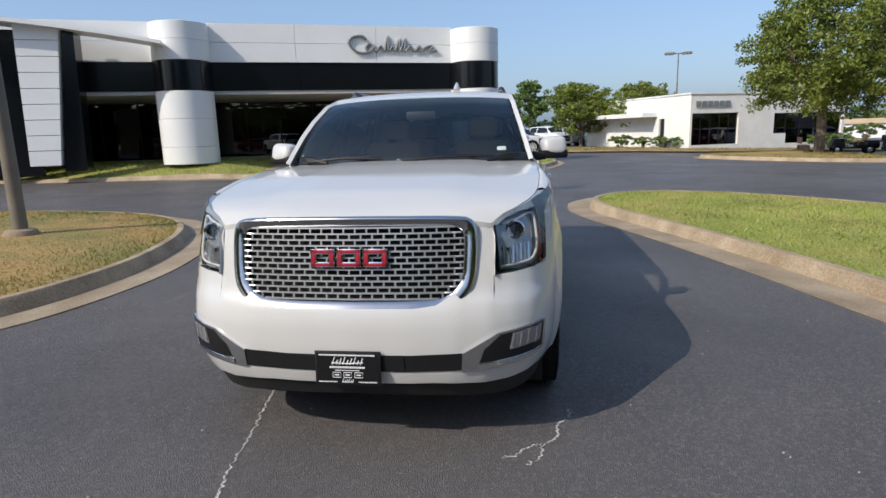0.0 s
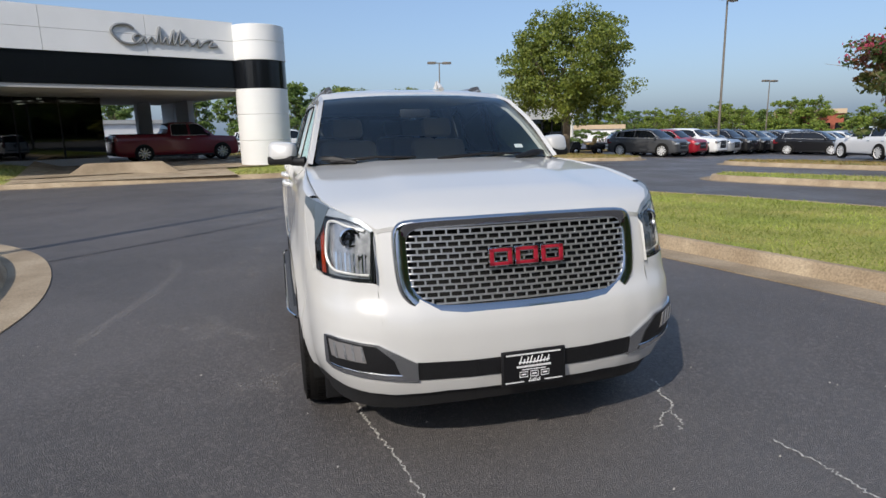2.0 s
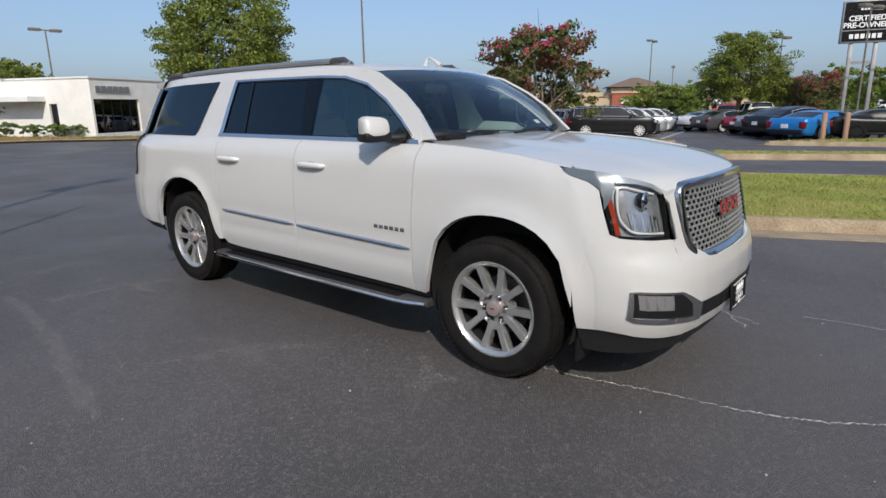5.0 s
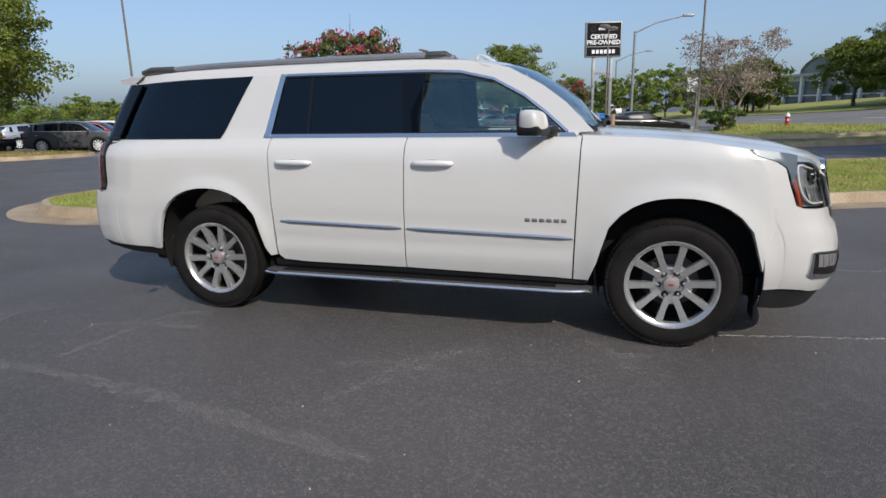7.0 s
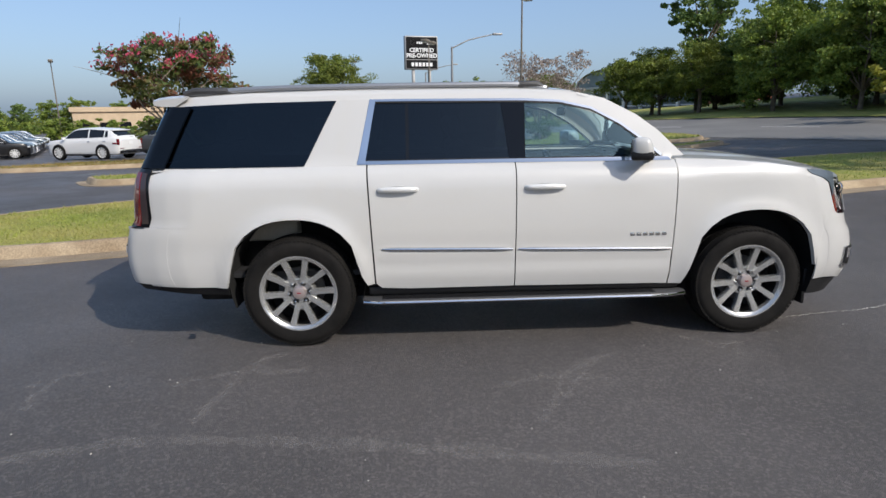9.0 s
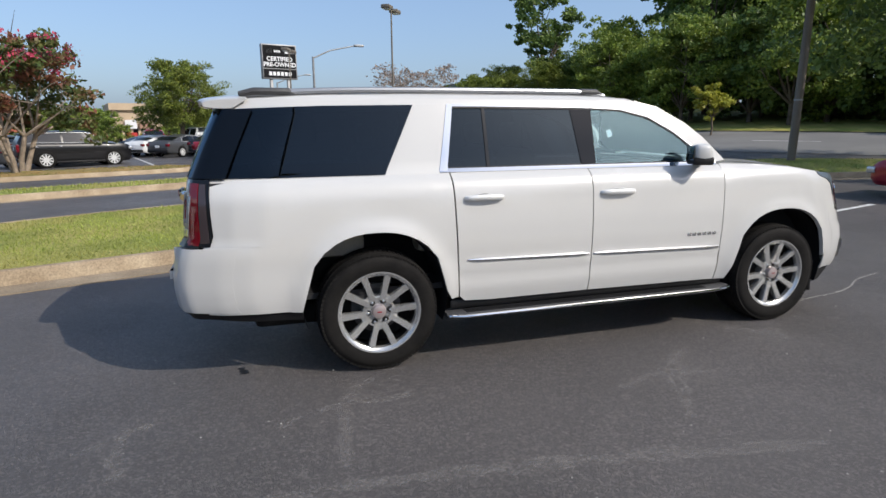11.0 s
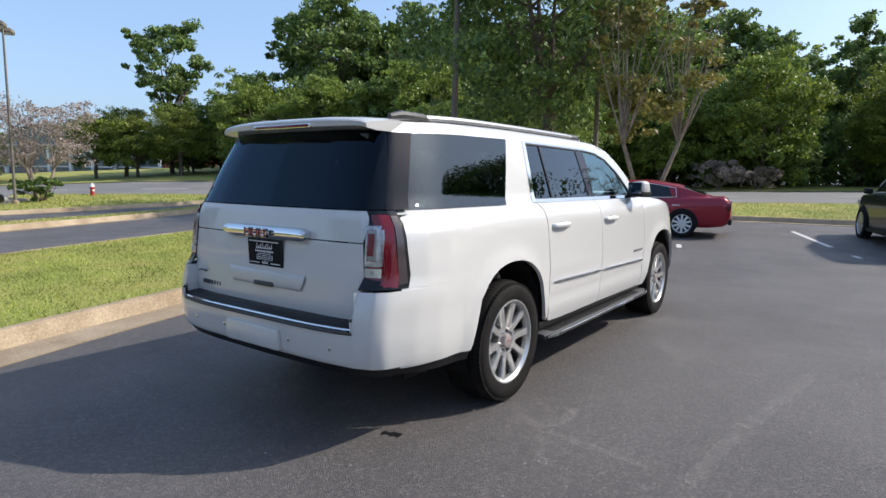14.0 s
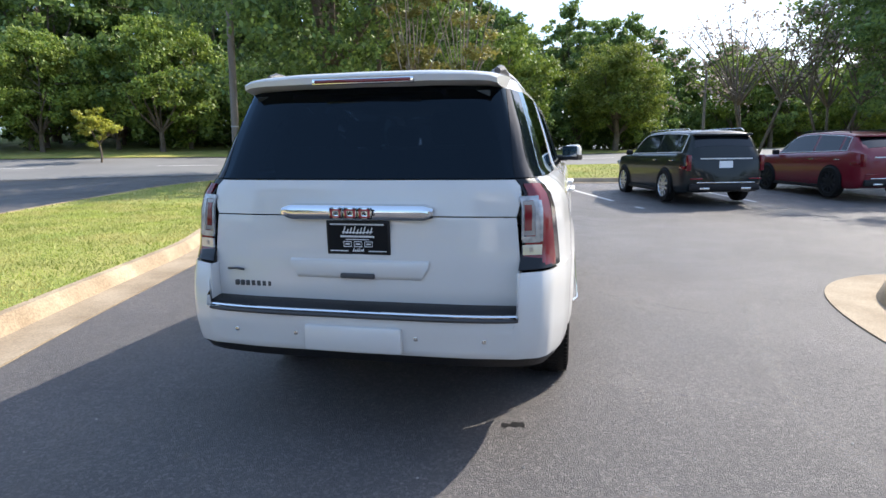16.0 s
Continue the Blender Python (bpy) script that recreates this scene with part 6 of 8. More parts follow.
    lamp_dots(b, [(-19 + 13.5 * rng.random(), 6.6 + 5.5 * rng.random(), 3.31) for _ in range(34)], m)
    # drive-through piers and the far wall
    bx("pier", (-0.55, 7.6, 0.0), (-0.25, 9.8, 3.32), M["pale_wall"])
    bx("pier", (-2.35, 10.5, 0.0), (-1.65, 11.2, 3.32), M["pale_wall"])
    bx("pier", (-0.5, 10.4, 0.0), (0.3, 12.8, 3.32), M["pale_wall"])
    # script sign as a plain flowing shape
    pts = [(-4.55, 5.55), (-4.75, 5.70), (-5.15, 5.66), (-5.33, 5.42), (-5.05, 5.08), (-4.60, 5.02), (-4.30, 5.25), (-4.45, 5.38), (-4.60, 5.22), (-4.42, 5.05), (-4.20, 5.30), (-4.16, 5.08), (-3.95, 5.30), (-3.80, 5.12), (-3.62, 5.72),
           (-3.60, 5.12), (-3.40, 5.32), (-3.32, 5.10), (-3.10, 5.62), (-3.12, 5.10), (-2.85, 5.62), (-2.88, 5.10), (-2.62, 5.32), (-2.45, 5.10), (-2.20, 5.32), (-2.15, 5.08), (-1.95, 5.25), (-1.62, 5.33), (-1.75, 5.10), (-1.42, 5.14)]
    bm = tube(smooth_loop([(s, -0.06, z - 0.02) for s, z in pts], 5, False), 0.055, 8)
    bmesh.ops.transform(bm, matrix=m, verts=bm.verts)
    part("script_sign", bm, M["text_grey"], b, "grey metal script sign as a flowing shape")
    # entrance fin: white ladder of panels, dark post, raking beam
    fin = new("entrance_fin")
    fin.parent = b
    for k in range(9):
        z0 = 0.72 + 0.555 * k
        f0, f1 = k / 9, (k + 1) / 9
        prof = [(-17.40 + 0.13 * f0, z0 + 0.012), (-16.40 + 0.55 * f0, z0 + 0.012), (-16.40 + 0.55 * f1, z0 + 0.545), (-17.40 + 0.13 * f1, z0 + 0.545)]
        bm = bmesh.new()
        fr = [bm.verts.new((s, -1.5, z)) for s, z in prof]
        bk = [bm.verts.new((s, -0.9, z)) for s, z in prof]
        bm.faces.new(fr[::-1]); bm.faces.new(bk)
        for i in range(4):
            bm.faces.new((fr[i], fr[(i + 1) % 4], bk[(i + 1) % 4], bk[i]))
        bmesh.ops.recalc_face_normals(bm, faces=bm.faces)
        bmesh.ops.transform(bm, matrix=m, verts=bm.verts)
        part("panel", bm, M["whitewall"], fin, smooth=False)
    bm = bmesh.new()
    fr = [bm.verts.new((s, -1.3, z)) for s, z in ((-16.35, 0.5), (-15.6, 0.5), (-15.45, 5.6), (-15.8, 5.6))]
    bk = [bm.verts.new((s, -0.4, z)) for s, z in ((-16.35, 0.5), (-15.6, 0.5), (-15.45, 5.6), (-15.8, 5.6))]
    bm.faces.new(fr[::-1]); bm.faces.new(bk)
    for i in range(4):
        bm.faces.new((fr[i], fr[(i + 1) % 4], bk[(i + 1) % 4], bk[i]))
    bmesh.ops.recalc_face_normals(bm, faces=bm.faces)
    bmesh.ops.transform(bm, matrix=m, verts=bm.verts)
    part("dark_post", bm, M["black_panel"], fin, smooth=False)
    bx("dark_wall", (-20.0, -0.2, 0.3), (-17.4, 0.0, 5.7), M["black_panel"], par=fin)
    rows = []
    for k in range(13):
        f = k / 12
        s = -20.5 + 8.0 * f
        z = 6.05 - 0.90 * f ** 1.6
        rows.append([(s, -1.9, z - 0.16 + 0.04 * f), (s, -1.9, z), (s, -0.5, z), (s, -0.5, z - 0.16 + 0.04 * f)])
    bm = grid_bm(rows, True)
    bm.verts.ensure_lookup_table()
    bm.faces.new([bm.verts[i] for i in range(4)]); bm.faces.new([bm.verts[48 + i] for i in (3, 2, 1, 0)])
    bmesh.ops.recalc_face_normals(bm, faces=bm.faces)
    bmesh.ops.transform(bm, matrix=m, verts=bm.verts)
    part("raking_beam", bm, M["whitewall"], fin)
    # forecourt paving, and the tan concrete apron between two lawns with its low plinth
    rows = [[m @ Vector((s, d, 0.22 + 0.012 * d)) for s in np.linspace(-9.5, 1.2, 12)] for d in np.linspace(-1.2, 12.5, 8)]
    fc = part("forecourt", grid_bm([[tuple(p) for p in r] for r in rows]), M["concrete"])
    tagged(fc, "concrete drive under the showroom canopy", "paving", kind="structure")
    rows = []
    for f in np.linspace(0, 1, 9):
        a, c = np.array((-9.3, 18.05)) * (1 - f) + np.array((-11.2, 26.4)) * f, np.array((-2.4, 18.25)) * (1 - f) + np.array((-3.6, 25.6)) * f
        rows.append([(*(a * (1 - g) + c * g), gz(*(a * (1 - g) + c * g)) + 0.165 + 0.03 * f) for g in np.linspace(0, 1, 9)])
    tagged(part("apron", grid_bm(rows), M["kerb"]), "tan concrete apron between two lawns", "paving", kind="structure")
    bm = prism([(-8.5, 21.0), (-4.6, 21.3), (-4.8, 22.5), (-8.3, 22.2)], 0.12, 0.58, [(-7.9, 21.3), (-5.3, 21.5), (-5.4, 22.1), (-7.8, 21.9)])
    tagged(part("stone_plinth", bm, M["concrete"]), "low sloping concrete plinth before a showroom", "plinth")
    # a white shed far behind the drive-through
    shed = empty("white_shed", label="long low white shed behind a showroom", category="building")
    bx("wall", (-16.0, 30.0, 0.0), (4.0, 40.0, 2.6), M["whitewall"], par=shed)
    bx("roof", (-16.2, 29.8, 2.6), (4.2, 40.2, 2.9), M["soffit"], par=shed)


showroom()


def brick_building():
    m = local_frame((12, 37.5), 24)
    b = empty("brick_building", label="low flat-roofed building of white painted brick", category="building")
    W = M["white_brick"]
    def bx(name, lo, hi, mt, lab="", par=b):
        return part(name, box(lo, hi, 0, m), mt, par, lab, smooth=False)
    T = 0.3
    bx("wall", (-0.70, 0, -0.6), (-0.55, T, 2.25), W)
    bx("wall", (-0.70, 0, 2.25), (3.10, T, 3.45), W)
    bx("wall", (-0.55, 0, -0.6), (3.10, T, 0.22), W)
    bx("wall", (3.10, 0, -0.6), (6.00, T, 3.45), W)
    bx("wall", (6.00, 0, 2.15), (12.1, T, 3.45), W)
    bx("wall", (6.00, 0, -0.6), (7.05, T, 0.80), W)
    bx("wall", (7.05, 0, -0.6), (11.9, T, 0.12), W)
    bx("wall", (11.9, 0, -0.6), (12.1, T, 2.15), W)
    bx("side_wall", (-0.70, T, -0.6), (-0.40, 2.6, 3.45), W)
    bx("side_wall", (-0.70, 3.2, -0.6), (-0.40, 13.0, 3.45), W)
    bx("side_wall", (-0.70, 2.6, 2.0), (-0.40, 3.2, 3.45), W)
    bx("side_wall", (-0.70, 2.6, -0.6), (-0.40, 3.2, 0.4), W)
    bx("back_wall", (-0.4, 12.7, -0.6), (12.1, 13.0, 3.45), W)
    bx("end_wall", (11.8, T, -0.6), (12.1, 12.7, 3.45), W)
    bx("roof", (-0.55, 0.15, 3.3), (11.95, 12.85, 3.42), M["soffit"])
    bx("coping", (-0.76, -0.06, 3.45), (12.16, 0.36, 3.55), M["whitewall"])
    bx("coping", (-0.76, 0.36, 3.45), (-0.34, 13.0, 3.55), M["whitewall"])
    bx("canopy", (-1.9, 3.4, 2.15), (-0.70, 13.0, 2.45), M["whitewall"])
    for a, c, z0, z1, n in ((-0.55, 3.10, 0.22, 2.25, 5), (6.00, 7.05, 0.80, 2.15, 1), (7.05, 11.9, 0.12, 2.15, 4)):
        w = new("window")
        w.parent = b
        for k in range(n):
            x0, x1 = a + (c - a) * k / n, a + (c - a) * (k + 1) / n
            bx("pane", (x0 + 0.04, 0.14, z0 + 0.04), (x1 - 0.04, 0.16, z1 - 0.04), M["glass_show"], par=w)
            bx("frame", (x0, 0.10, z0), (x0 + 0.04, 0.20, z1), M["black_plastic"], par=w)
        bx("frame", (a, 0.10, z1 - 0.04), (c, 0.20, z1), M["black_plastic"], par=w)
    w = new("window")
    w.parent = b
    bx("pane", (-0.58, 2.6, 0.4), (-0.56, 3.2, 2.0), M["glass_show"], par=w)
    # added dark sheet stands in for unlit rooms behind the panes
    bx("inner_shade", (-0.3, 3.0, -0.6), (13.1, 3.1, 3.3), M["trim_and_shade"])
    # six raised letters stand as plain blocks
    for k in range(6):
        x = -0.32 + k * 0.455
        bx("sign_block", (x, -0.09, 2.66), (x + 0.33, -0.01, 3.02), M["text_grey"], "grey raised sign block")


brick_building()


# ---- trees ----
def leaf_cloud(centres, radii, per, size, rng, squash=0.55):
    """Leaves as small crossed quads scattered in clumps."""
    n = len(centres) * per
    c = np.repeat(centres, per, 0)
    r = np.repeat(radii, per)
    d = rng.normal(size=(n, 3))
    d /= np.linalg.norm(d, axis=1)[:, None]
    p = c + d * (r * rng.random(n) ** 0.45)[:, None] * np.array([1, 1, squash])
    a = rng.normal(size=(n, 3))
    a += 0.7 * d
    a /= np.linalg.norm(a, axis=1)[:, None]
    t = np.cross(a, rng.normal(size=(n, 3)))
    t /= np.linalg.norm(t, axis=1)[:, None] + 1e-9
    u = np.cross(a, t)
    s = size * (0.6 + 0.8 * rng.random(n))[:, None]
    V = np.stack([p - t * s, p - u * s * 0.55, p + t * s, p + u * s * 0.55], 1)
    return V.reshape(-1, 3)


def crown_mesh(name, V, material, parent):
    me = bpy.data.meshes.new(name)
    me.from_pydata(V.tolist(), [], np.arange(len(V)).reshape(-1, 4).tolist())
    return finish(name, me, material, parent, smooth=False)


def tree(name, label, h, r, base, leaf, bark, seedn, clumps=60, per=60, size=0.14, trunk_r=0.18, stems=1, shape="round", extra=None, lean=0.0, whips=0):
    """Trunk and forking limbs, and a crown of leaf clumps round the limbs' ends with gaps between."""
    rng = np.random.default_rng(seedn)
    top = empty(name, label=label, category="tree")
    bm = bmesh.new()
    ends, forks = [], []
    for s in range(stems):
        a = 2 * math.pi * s / stems + rng.random()
        off = 0.0 if stems == 1 else 0.28
        foot = Vector((math.cos(a) * off * 0.4, math.sin(a) * off * 0.4, -0.15))
        fork = Vector((math.cos(a) * off * 3 * (base / 2) + lean, math.sin(a) * off * 3 * (base / 2), base))
        forks.append(fork)
        tr = trunk_r if stems == 1 else trunk_r * 0.6
        mid_p = foot.lerp(fork, 0.5) + Vector((rng.normal() * 0.05, rng.normal() * 0.05, 0))
        add_tube(bm, [foot, foot + (mid_p - foot) * 0.12, mid_p, fork], [tr * 1.5, tr * 1.1, tr * 0.95, tr * 0.8], 9, False)
        limbs = max(4, int(9 / stems))
        for k in range(limbs):
            b = a + 2 * math.pi * k / limbs + rng.normal() * 0.25 if stems == 1 else a + rng.normal() * 0.8
            reach = r * (0.45 + 0.4 * rng.random())
            rise = (h - base) * (0.30 + 0.55 * rng.random())
            if k == 0:
                reach, rise = r * 0.15, (h - base) * 0.85
            tip = fork + Vector((math.cos(b) * reach, math.sin(b) * reach, rise))
            m1 = fork.lerp(tip, 0.45) + Vector((0, 0, -0.05 * rise)) + Vector(rng.normal(size=3) * 0.1)
            add_tube(bm, [fork, m1, tip], [tr * 0.55, tr * 0.32, tr * 0.10], 6, False)
            ends.append(tip)
            for j in range(3):
                q = m1.lerp(tip, 0.2 + 0.3 * j)
                e = q + Vector((rng.normal() * r * 0.28, rng.normal() * r * 0.28, abs(rng.normal()) * r * 0.22))
                add_tube(bm, [q, q.lerp(e, 0.5) + Vector(rng.normal(size=3) * 0.05), e], [tr * 0.2, tr * 0.13, tr * 0.05], 5, False)
                ends.append(e)
    for k in range(whips):
        # long straight shoots that rise from the fork like a broom
        a = 2.399 * k
        q = forks[k % stems] + Vector((0, 0, -0.05))
        out = r * (0.25 + 0.75 * rng.random())
        e = q * 0.6 + Vector((out * math.cos(a + 0.2), out * math.sin(a + 0.2), 0))
        e.z = h * (0.70 + 0.26 * rng.random())
        add_tube(bm, [q, q.lerp(e, 0.35) + Vector((0, 0, 0.25)), q.lerp(e, 0.7) + Vector((0, 0, 0.2)), e], [0.034, 0.024, 0.016, 0.006], 5, False)
    part("trunk", bm, bark, top)
    cs, rs = [], []
    E = np.array([tuple(e) for e in ends])
    lobes = []
    for k in range(max(12, clumps // 11)):
        z = (k + 0.5) / max(12, clumps // 11)
        th = 2.399 * k + rng.normal() * 0.35
        if shape == "round":
            rad = r * math.sin(math.pi * min(0.97, 0.16 + 0.80 * z)) ** 0.7
        elif shape == "tall":
            rad = r * (1 - z ** 1.6) ** 0.7 * (0.55 + 0.45 * min(1, z * 4))
        else:
            rad = r * (0.35 + 0.75 * math.sin(math.pi * (0.15 + 0.72 * z)))
        rad *= 0.55 + 0.38 * rng.random()
        lobes.append(np.array([rad * math.cos(th) + lean, rad * math.sin(th), base * 0.9 + (h - base * 0.9) * (0.06 + 0.88 * z) + rng.normal() * 0.03 * h]))
    for k in range(clumps):
        if k < len(E) and rng.random() < 0.9:
            c = E[k % len(E)] + rng.normal(size=3) * r * 0.06
        else:
            # lobes of an uneven shell
            c = lobes[rng.integers(len(lobes))] + rng.normal(size=3) * np.array([0.17, 0.17, 0.11]) * r
        q = math.hypot(c[0] - lean, c[1])
        if q > r * 1.02:
            c = np.array([lean + (c[0] - lean) * r / q, c[1] * r / q, c[2]])
        c[2] = min(c[2], h * 0.98)
        cs.append(c)
        rs.append(r * (0.10 + 0.14 * rng.random()))
    cs, rs = np.array(cs), np.array(rs)
    crown_mesh("crown", leaf_cloud(cs, rs, per, size, rng), leaf, top)
    if extra:
        sel = cs[:, 2] > np.quantile(cs[:, 2], 0.45)
        out = np.linalg.norm(cs[:, :2], axis=1) > np.quantile(np.linalg.norm(cs[:, :2], axis=1), 0.35)
        crown_mesh("blossom", leaf_cloud(cs[sel & out] * np.array([1.05, 1.05, 1.04]), rs[sel & out] * 0.9, int(per * 0.30), size * 0.8, rng), extra, top)
    return top


def put(ob, x, y, s=1.0, turn=0.0, dz=0.0):
    ob.matrix_basis = Matrix.LocRotScale((x, y, gz(x, y) + dz), Euler((0, 0, turn)), (s, s, s))
    return ob


def again(ob, x, y, s=1.0, turn=0.0, dz=0.0):
    o = copy_thing(ob, Matrix.Identity(4))
    return put(o, x, y, s, turn, dz)


oak = put(tree("shade_tree", "broad green shade tree on a grass island", 8.1, 3.8, 2.5, M["leaf"], M["bark"], 11, 420, 90, 0.085, 0.24), 15.4, 28.8)
crape = put(tree("crape_myrtle", "crape myrtle with pink blossom and bronze leaves", 5.2, 2.6, 1.5, M["leaf_crape"], M["bark_pale"], 5, 120, 75, 0.10, 0.16, 5, "vase", M["flower"]), 20.9, 12.4)
round_t = put(tree("round_tree", "dense rounded green tree beside a car park", 4.9, 2.7, 1.3, M["leaf"], M["bark"], 21, 200, 60, 0.10, 0.14), 9.6, 45.5)
again(round_t, 5.4, 47.0, 1.02, 1.9)
back_t = put(tree("broad_tree", "dark green broad-leaved tree in a belt of woods", 9.0, 3.6, 2.2, M["leaf_dark"], M["bark"], 31, 150, 45, 0.20, 0.22), 1.5, 62, 0.74)
for x, y, s, t in ((6.5, 68, 1.0, 1.0), (-4.5, 64, 0.9, 2.0), (-10, 70, 1.0, 3.0), (12, 75, 0.8, 4.0), (-17, 66, 0.9, 0.3)):
    again(back_t, x, y, s * 0.74, t)

# the belt beyond the road
def along(s, o):
    p = ROAD_A + road_d * s + road_n * o
    return float(p[0]), float(p[1])


lit_t = put(tree("street_tree", "rounded light green street tree on a verge", 7.2, 3.2, 1.1, M["leaf_light"], M["bark"], 41, 320, 62, 0.10, 0.15), *along(55, 15.5))
lit_far = put(tree("verge_tree", "small rounded light green tree far off", 7.2, 3.2, 1.1, M["leaf_light"], M["bark"], 42, 120, 45, 0.17, 0.15), 56.3, 17.6, 0.55)
rngt = random.Random(8)
for s, o, k in ((59, 17, 0.85), (66, 16.5, 1.28), (52, 17, 0.8), (44, 17, 0.95), (41, 16.5, 1.26), (18, 17, 1.15), (10, 17.5, 1.1), (0, 16, 1.2), (-6, 17, 1.2), (73, 16.5, 1.05), (78.5, 16.5, 1.0), (48, 16, 0.9), (30.5, 17, 1.2), (14, 17, 1.1), (5, 16, 1.1), (106, 19, 0.7)):
    again(lit_t, *along(s, o), k * (0.92 + 0.16 * rngt.random()), rngt.random() * 6)
wood_t = put(tree("woodland_tree", "tall dark green woodland tree", 15.0, 4.2, 3.5, M["leaf_dark"], M["bark"], 51, 240, 55, 0.20, 0.26, 1, "round"), *along(40, 27))
pine_t = put(tree("pine_tree", "tall dark pine with a ragged crown", 17.0, 3.6, 5.5, M["leaf_dark"], M["bark"], 52, 170, 50, 0.21, 0.26, 1, "tall"), *along(46, 30))
mid_t = put(tree("understorey_tree", "dark green understorey tree in shade", 7.0, 3.4, 0.6, M["leaf_dark"], M["bark"], 53, 190, 48, 0.16, 0.16), *along(44, 21))
for row, (o, n, kinds) in enumerate(((19.5, 22, (mid_t,)), (23, 20, (mid_t,)), (26, 16, (wood_t, wood_t, mid_t)), (31, 18, (wood_t, pine_t, wood_t)), (38, 18, (wood_t, pine_t)))):
    for k in range(n):
        s = -14 + (k + 0.5 * (row % 2)) * 95 / n + rngt.uniform(-1.5, 1.5)
        if row < 2 and s > 74:
            continue
        src = kinds[k % len(kinds)]
        again(src, *along(s, o + rngt.uniform(-1.5, 1.5)), rngt.uniform(0.85, 1.15) * (0.70 if s < 20 else 0.82 if s < 49 else 0.98), rngt.random() * 6)
for s, o, k, t in ((74, 18, 0.80, 1.0), (80, 19, 0.72, 2.4), (85.5, 18, 0.68, 3.3), (91, 19, 0.70, 4.1)):
    again(oak, *along(s, o), k, t)
again(oak, *along(31, 16.5), 1.05, 2.2)
put(tree("lone_tree", "tall open dark green tree standing by itself", 13.6, 3.6, 5.0, M["leaf_dark"], M["bark"], 61, 150, 60, 0.17, 0.2, 1, "round"), 48.3, -22.4)
yellow = put(tree("sapling", "small yellow-green sapling on a road verge", 3.0, 1.35, 1.0, M["leaf_yellow"], M["bark"], 62, 40, 50, 0.11, 0.06), 23.8, -20.9)
big = put(tree("verge_oak", "large dark oak with a forked trunk on a lawn", 13.5, 6.0, 4.2, M["leaf_dark"], M["bark"], 63, 360, 95, 0.12, 0.36), 8.9, -17.4)
put(tree("pale_trunk_tree", "tall crape myrtle with bare pale trunks and thin olive leaves", 9.3, 2.1, 2.6, M["leaf_olive"], M["bark_pale"], 64, 130, 60, 0.085, 0.15, 2, "vase", whips=16), 4.0, -15.6)
bare = put(tree("thin_tree", "crape myrtle with thin twigs and faded pinkish-grey seed heads", 5.6, 2.9, 2.0, M["leaf_dusty"], M["bark_pale"], 65, 170, 46, 0.065, 0.14, 3, "vase", whips=12), 27.6, -4.3, 0.82)
thin = put(tree("thin_tree", "flat-topped crape myrtle with bare tan twigs and few leaves", 5.6, 3.2, 2.2, M["leaf_dusty"], M["bark"], 67, 80, 16, 0.06, 0.09, 3, "vase", whips=26), -9.4, -23.8, 1.35, 2.2)
again(thin, -12.4, -23.0, 1.25, 4.0)
again(big, -15.5, -18.5, 0.8, 1.2)
again(big, -17.5, -25.0, 0.95, 2.0)
again(big, -19.0, -12.0, 0.8, 4.0)
dry = put(tree("dry_bush", "low spreading bush with dusty pinkish leaves on a road verge", 1.9, 1.9, 0.3, M["leaf_dusty"], M["bark_pale"], 66, 60, 34, 0.09, 0.06, 5, "vase"), *along(44.6, 14.0))
again(dry, *along(42.0, 14.3), 0.8, 2.0)
bush = put(tree("bush", "dense dark green rounded bush", 1.4, 1.0, 0.1, M["leaf_dark"], M["bark"], 71, 40, 60, 0.07, 0.05), 27.4, -4.2)
for x, y, s in ((7.6, 40.5, 0.8), (8.9, 39.8, 0.7), (10.0, 39.0, 0.75), (11.0, 38.2, 0.7), (20.5, 39.6, 0.9), (22.0, 40.3, 0.9)):
    again(bush, x, y, s, x)
# undergrowth below the woods, and far wooded rises
def thicket(name, label, place, n, size, leaf, seedn):
    rng = np.random.default_rng(seedn)
    cs, rs = [], []
    for _ in range(n):
        x, y, z, r = place(rng)
        cs.append((x, y, gz(x, y) + z))
        rs.append(r)
    me = bpy.data.meshes.new(name)
    V = leaf_cloud(np.array(cs), np.array(rs), 70, size, rng, 0.75)
    me.from_pydata(V.tolist(), [], np.arange(len(V)).reshape(-1, 4).tolist())
    tagged(finish(name, me, leaf, smooth=False), label, "undergrowth", kind="stuff")


def under(rng):
    s = rng.uniform(-30, 125)
    s = s if s < 70 else s - 95          # the woods are open below the crowns here
    return (*along(s, rng.uniform(25, 31)), rng.uniform(0.2, 3.2), rng.uniform(0.7, 1.2))


def rise(rng):
    a, d = radians(rng.uniform(4, 62)), rng.uniform(135, 165)
    hgt = 2.6 + 1.2 * math.sin(9 * a) + 0.8 * math.sin(23 * a + 1)
    return d * math.cos(a), d * math.sin(a), hgt * rng.random() ** 0.6, rng.uniform(1.5, 2.6)


def low_under(rng):
    s = rng.uniform(-30, 68)
    return (*along(s, rng.uniform(18.5, 25)), rng.uniform(0.1, 1.6), rng.uniform(0.6, 1.0))


thicket("low_undergrowth", "low dark brush along the edge of roadside woods", low_under, 300, 0.16, M["leaf_dark"], 84)
thicket("undergrowth", "dark tangled undergrowth below roadside woods", under, 420, 0.20, M["leaf_dark"], 81)


def back_hedge(rng):
    return (*along(rng.uniform(62, 90), rng.uniform(36, 46)), rng.uniform(0.2, 3.4), rng.uniform(0.8, 1.3))


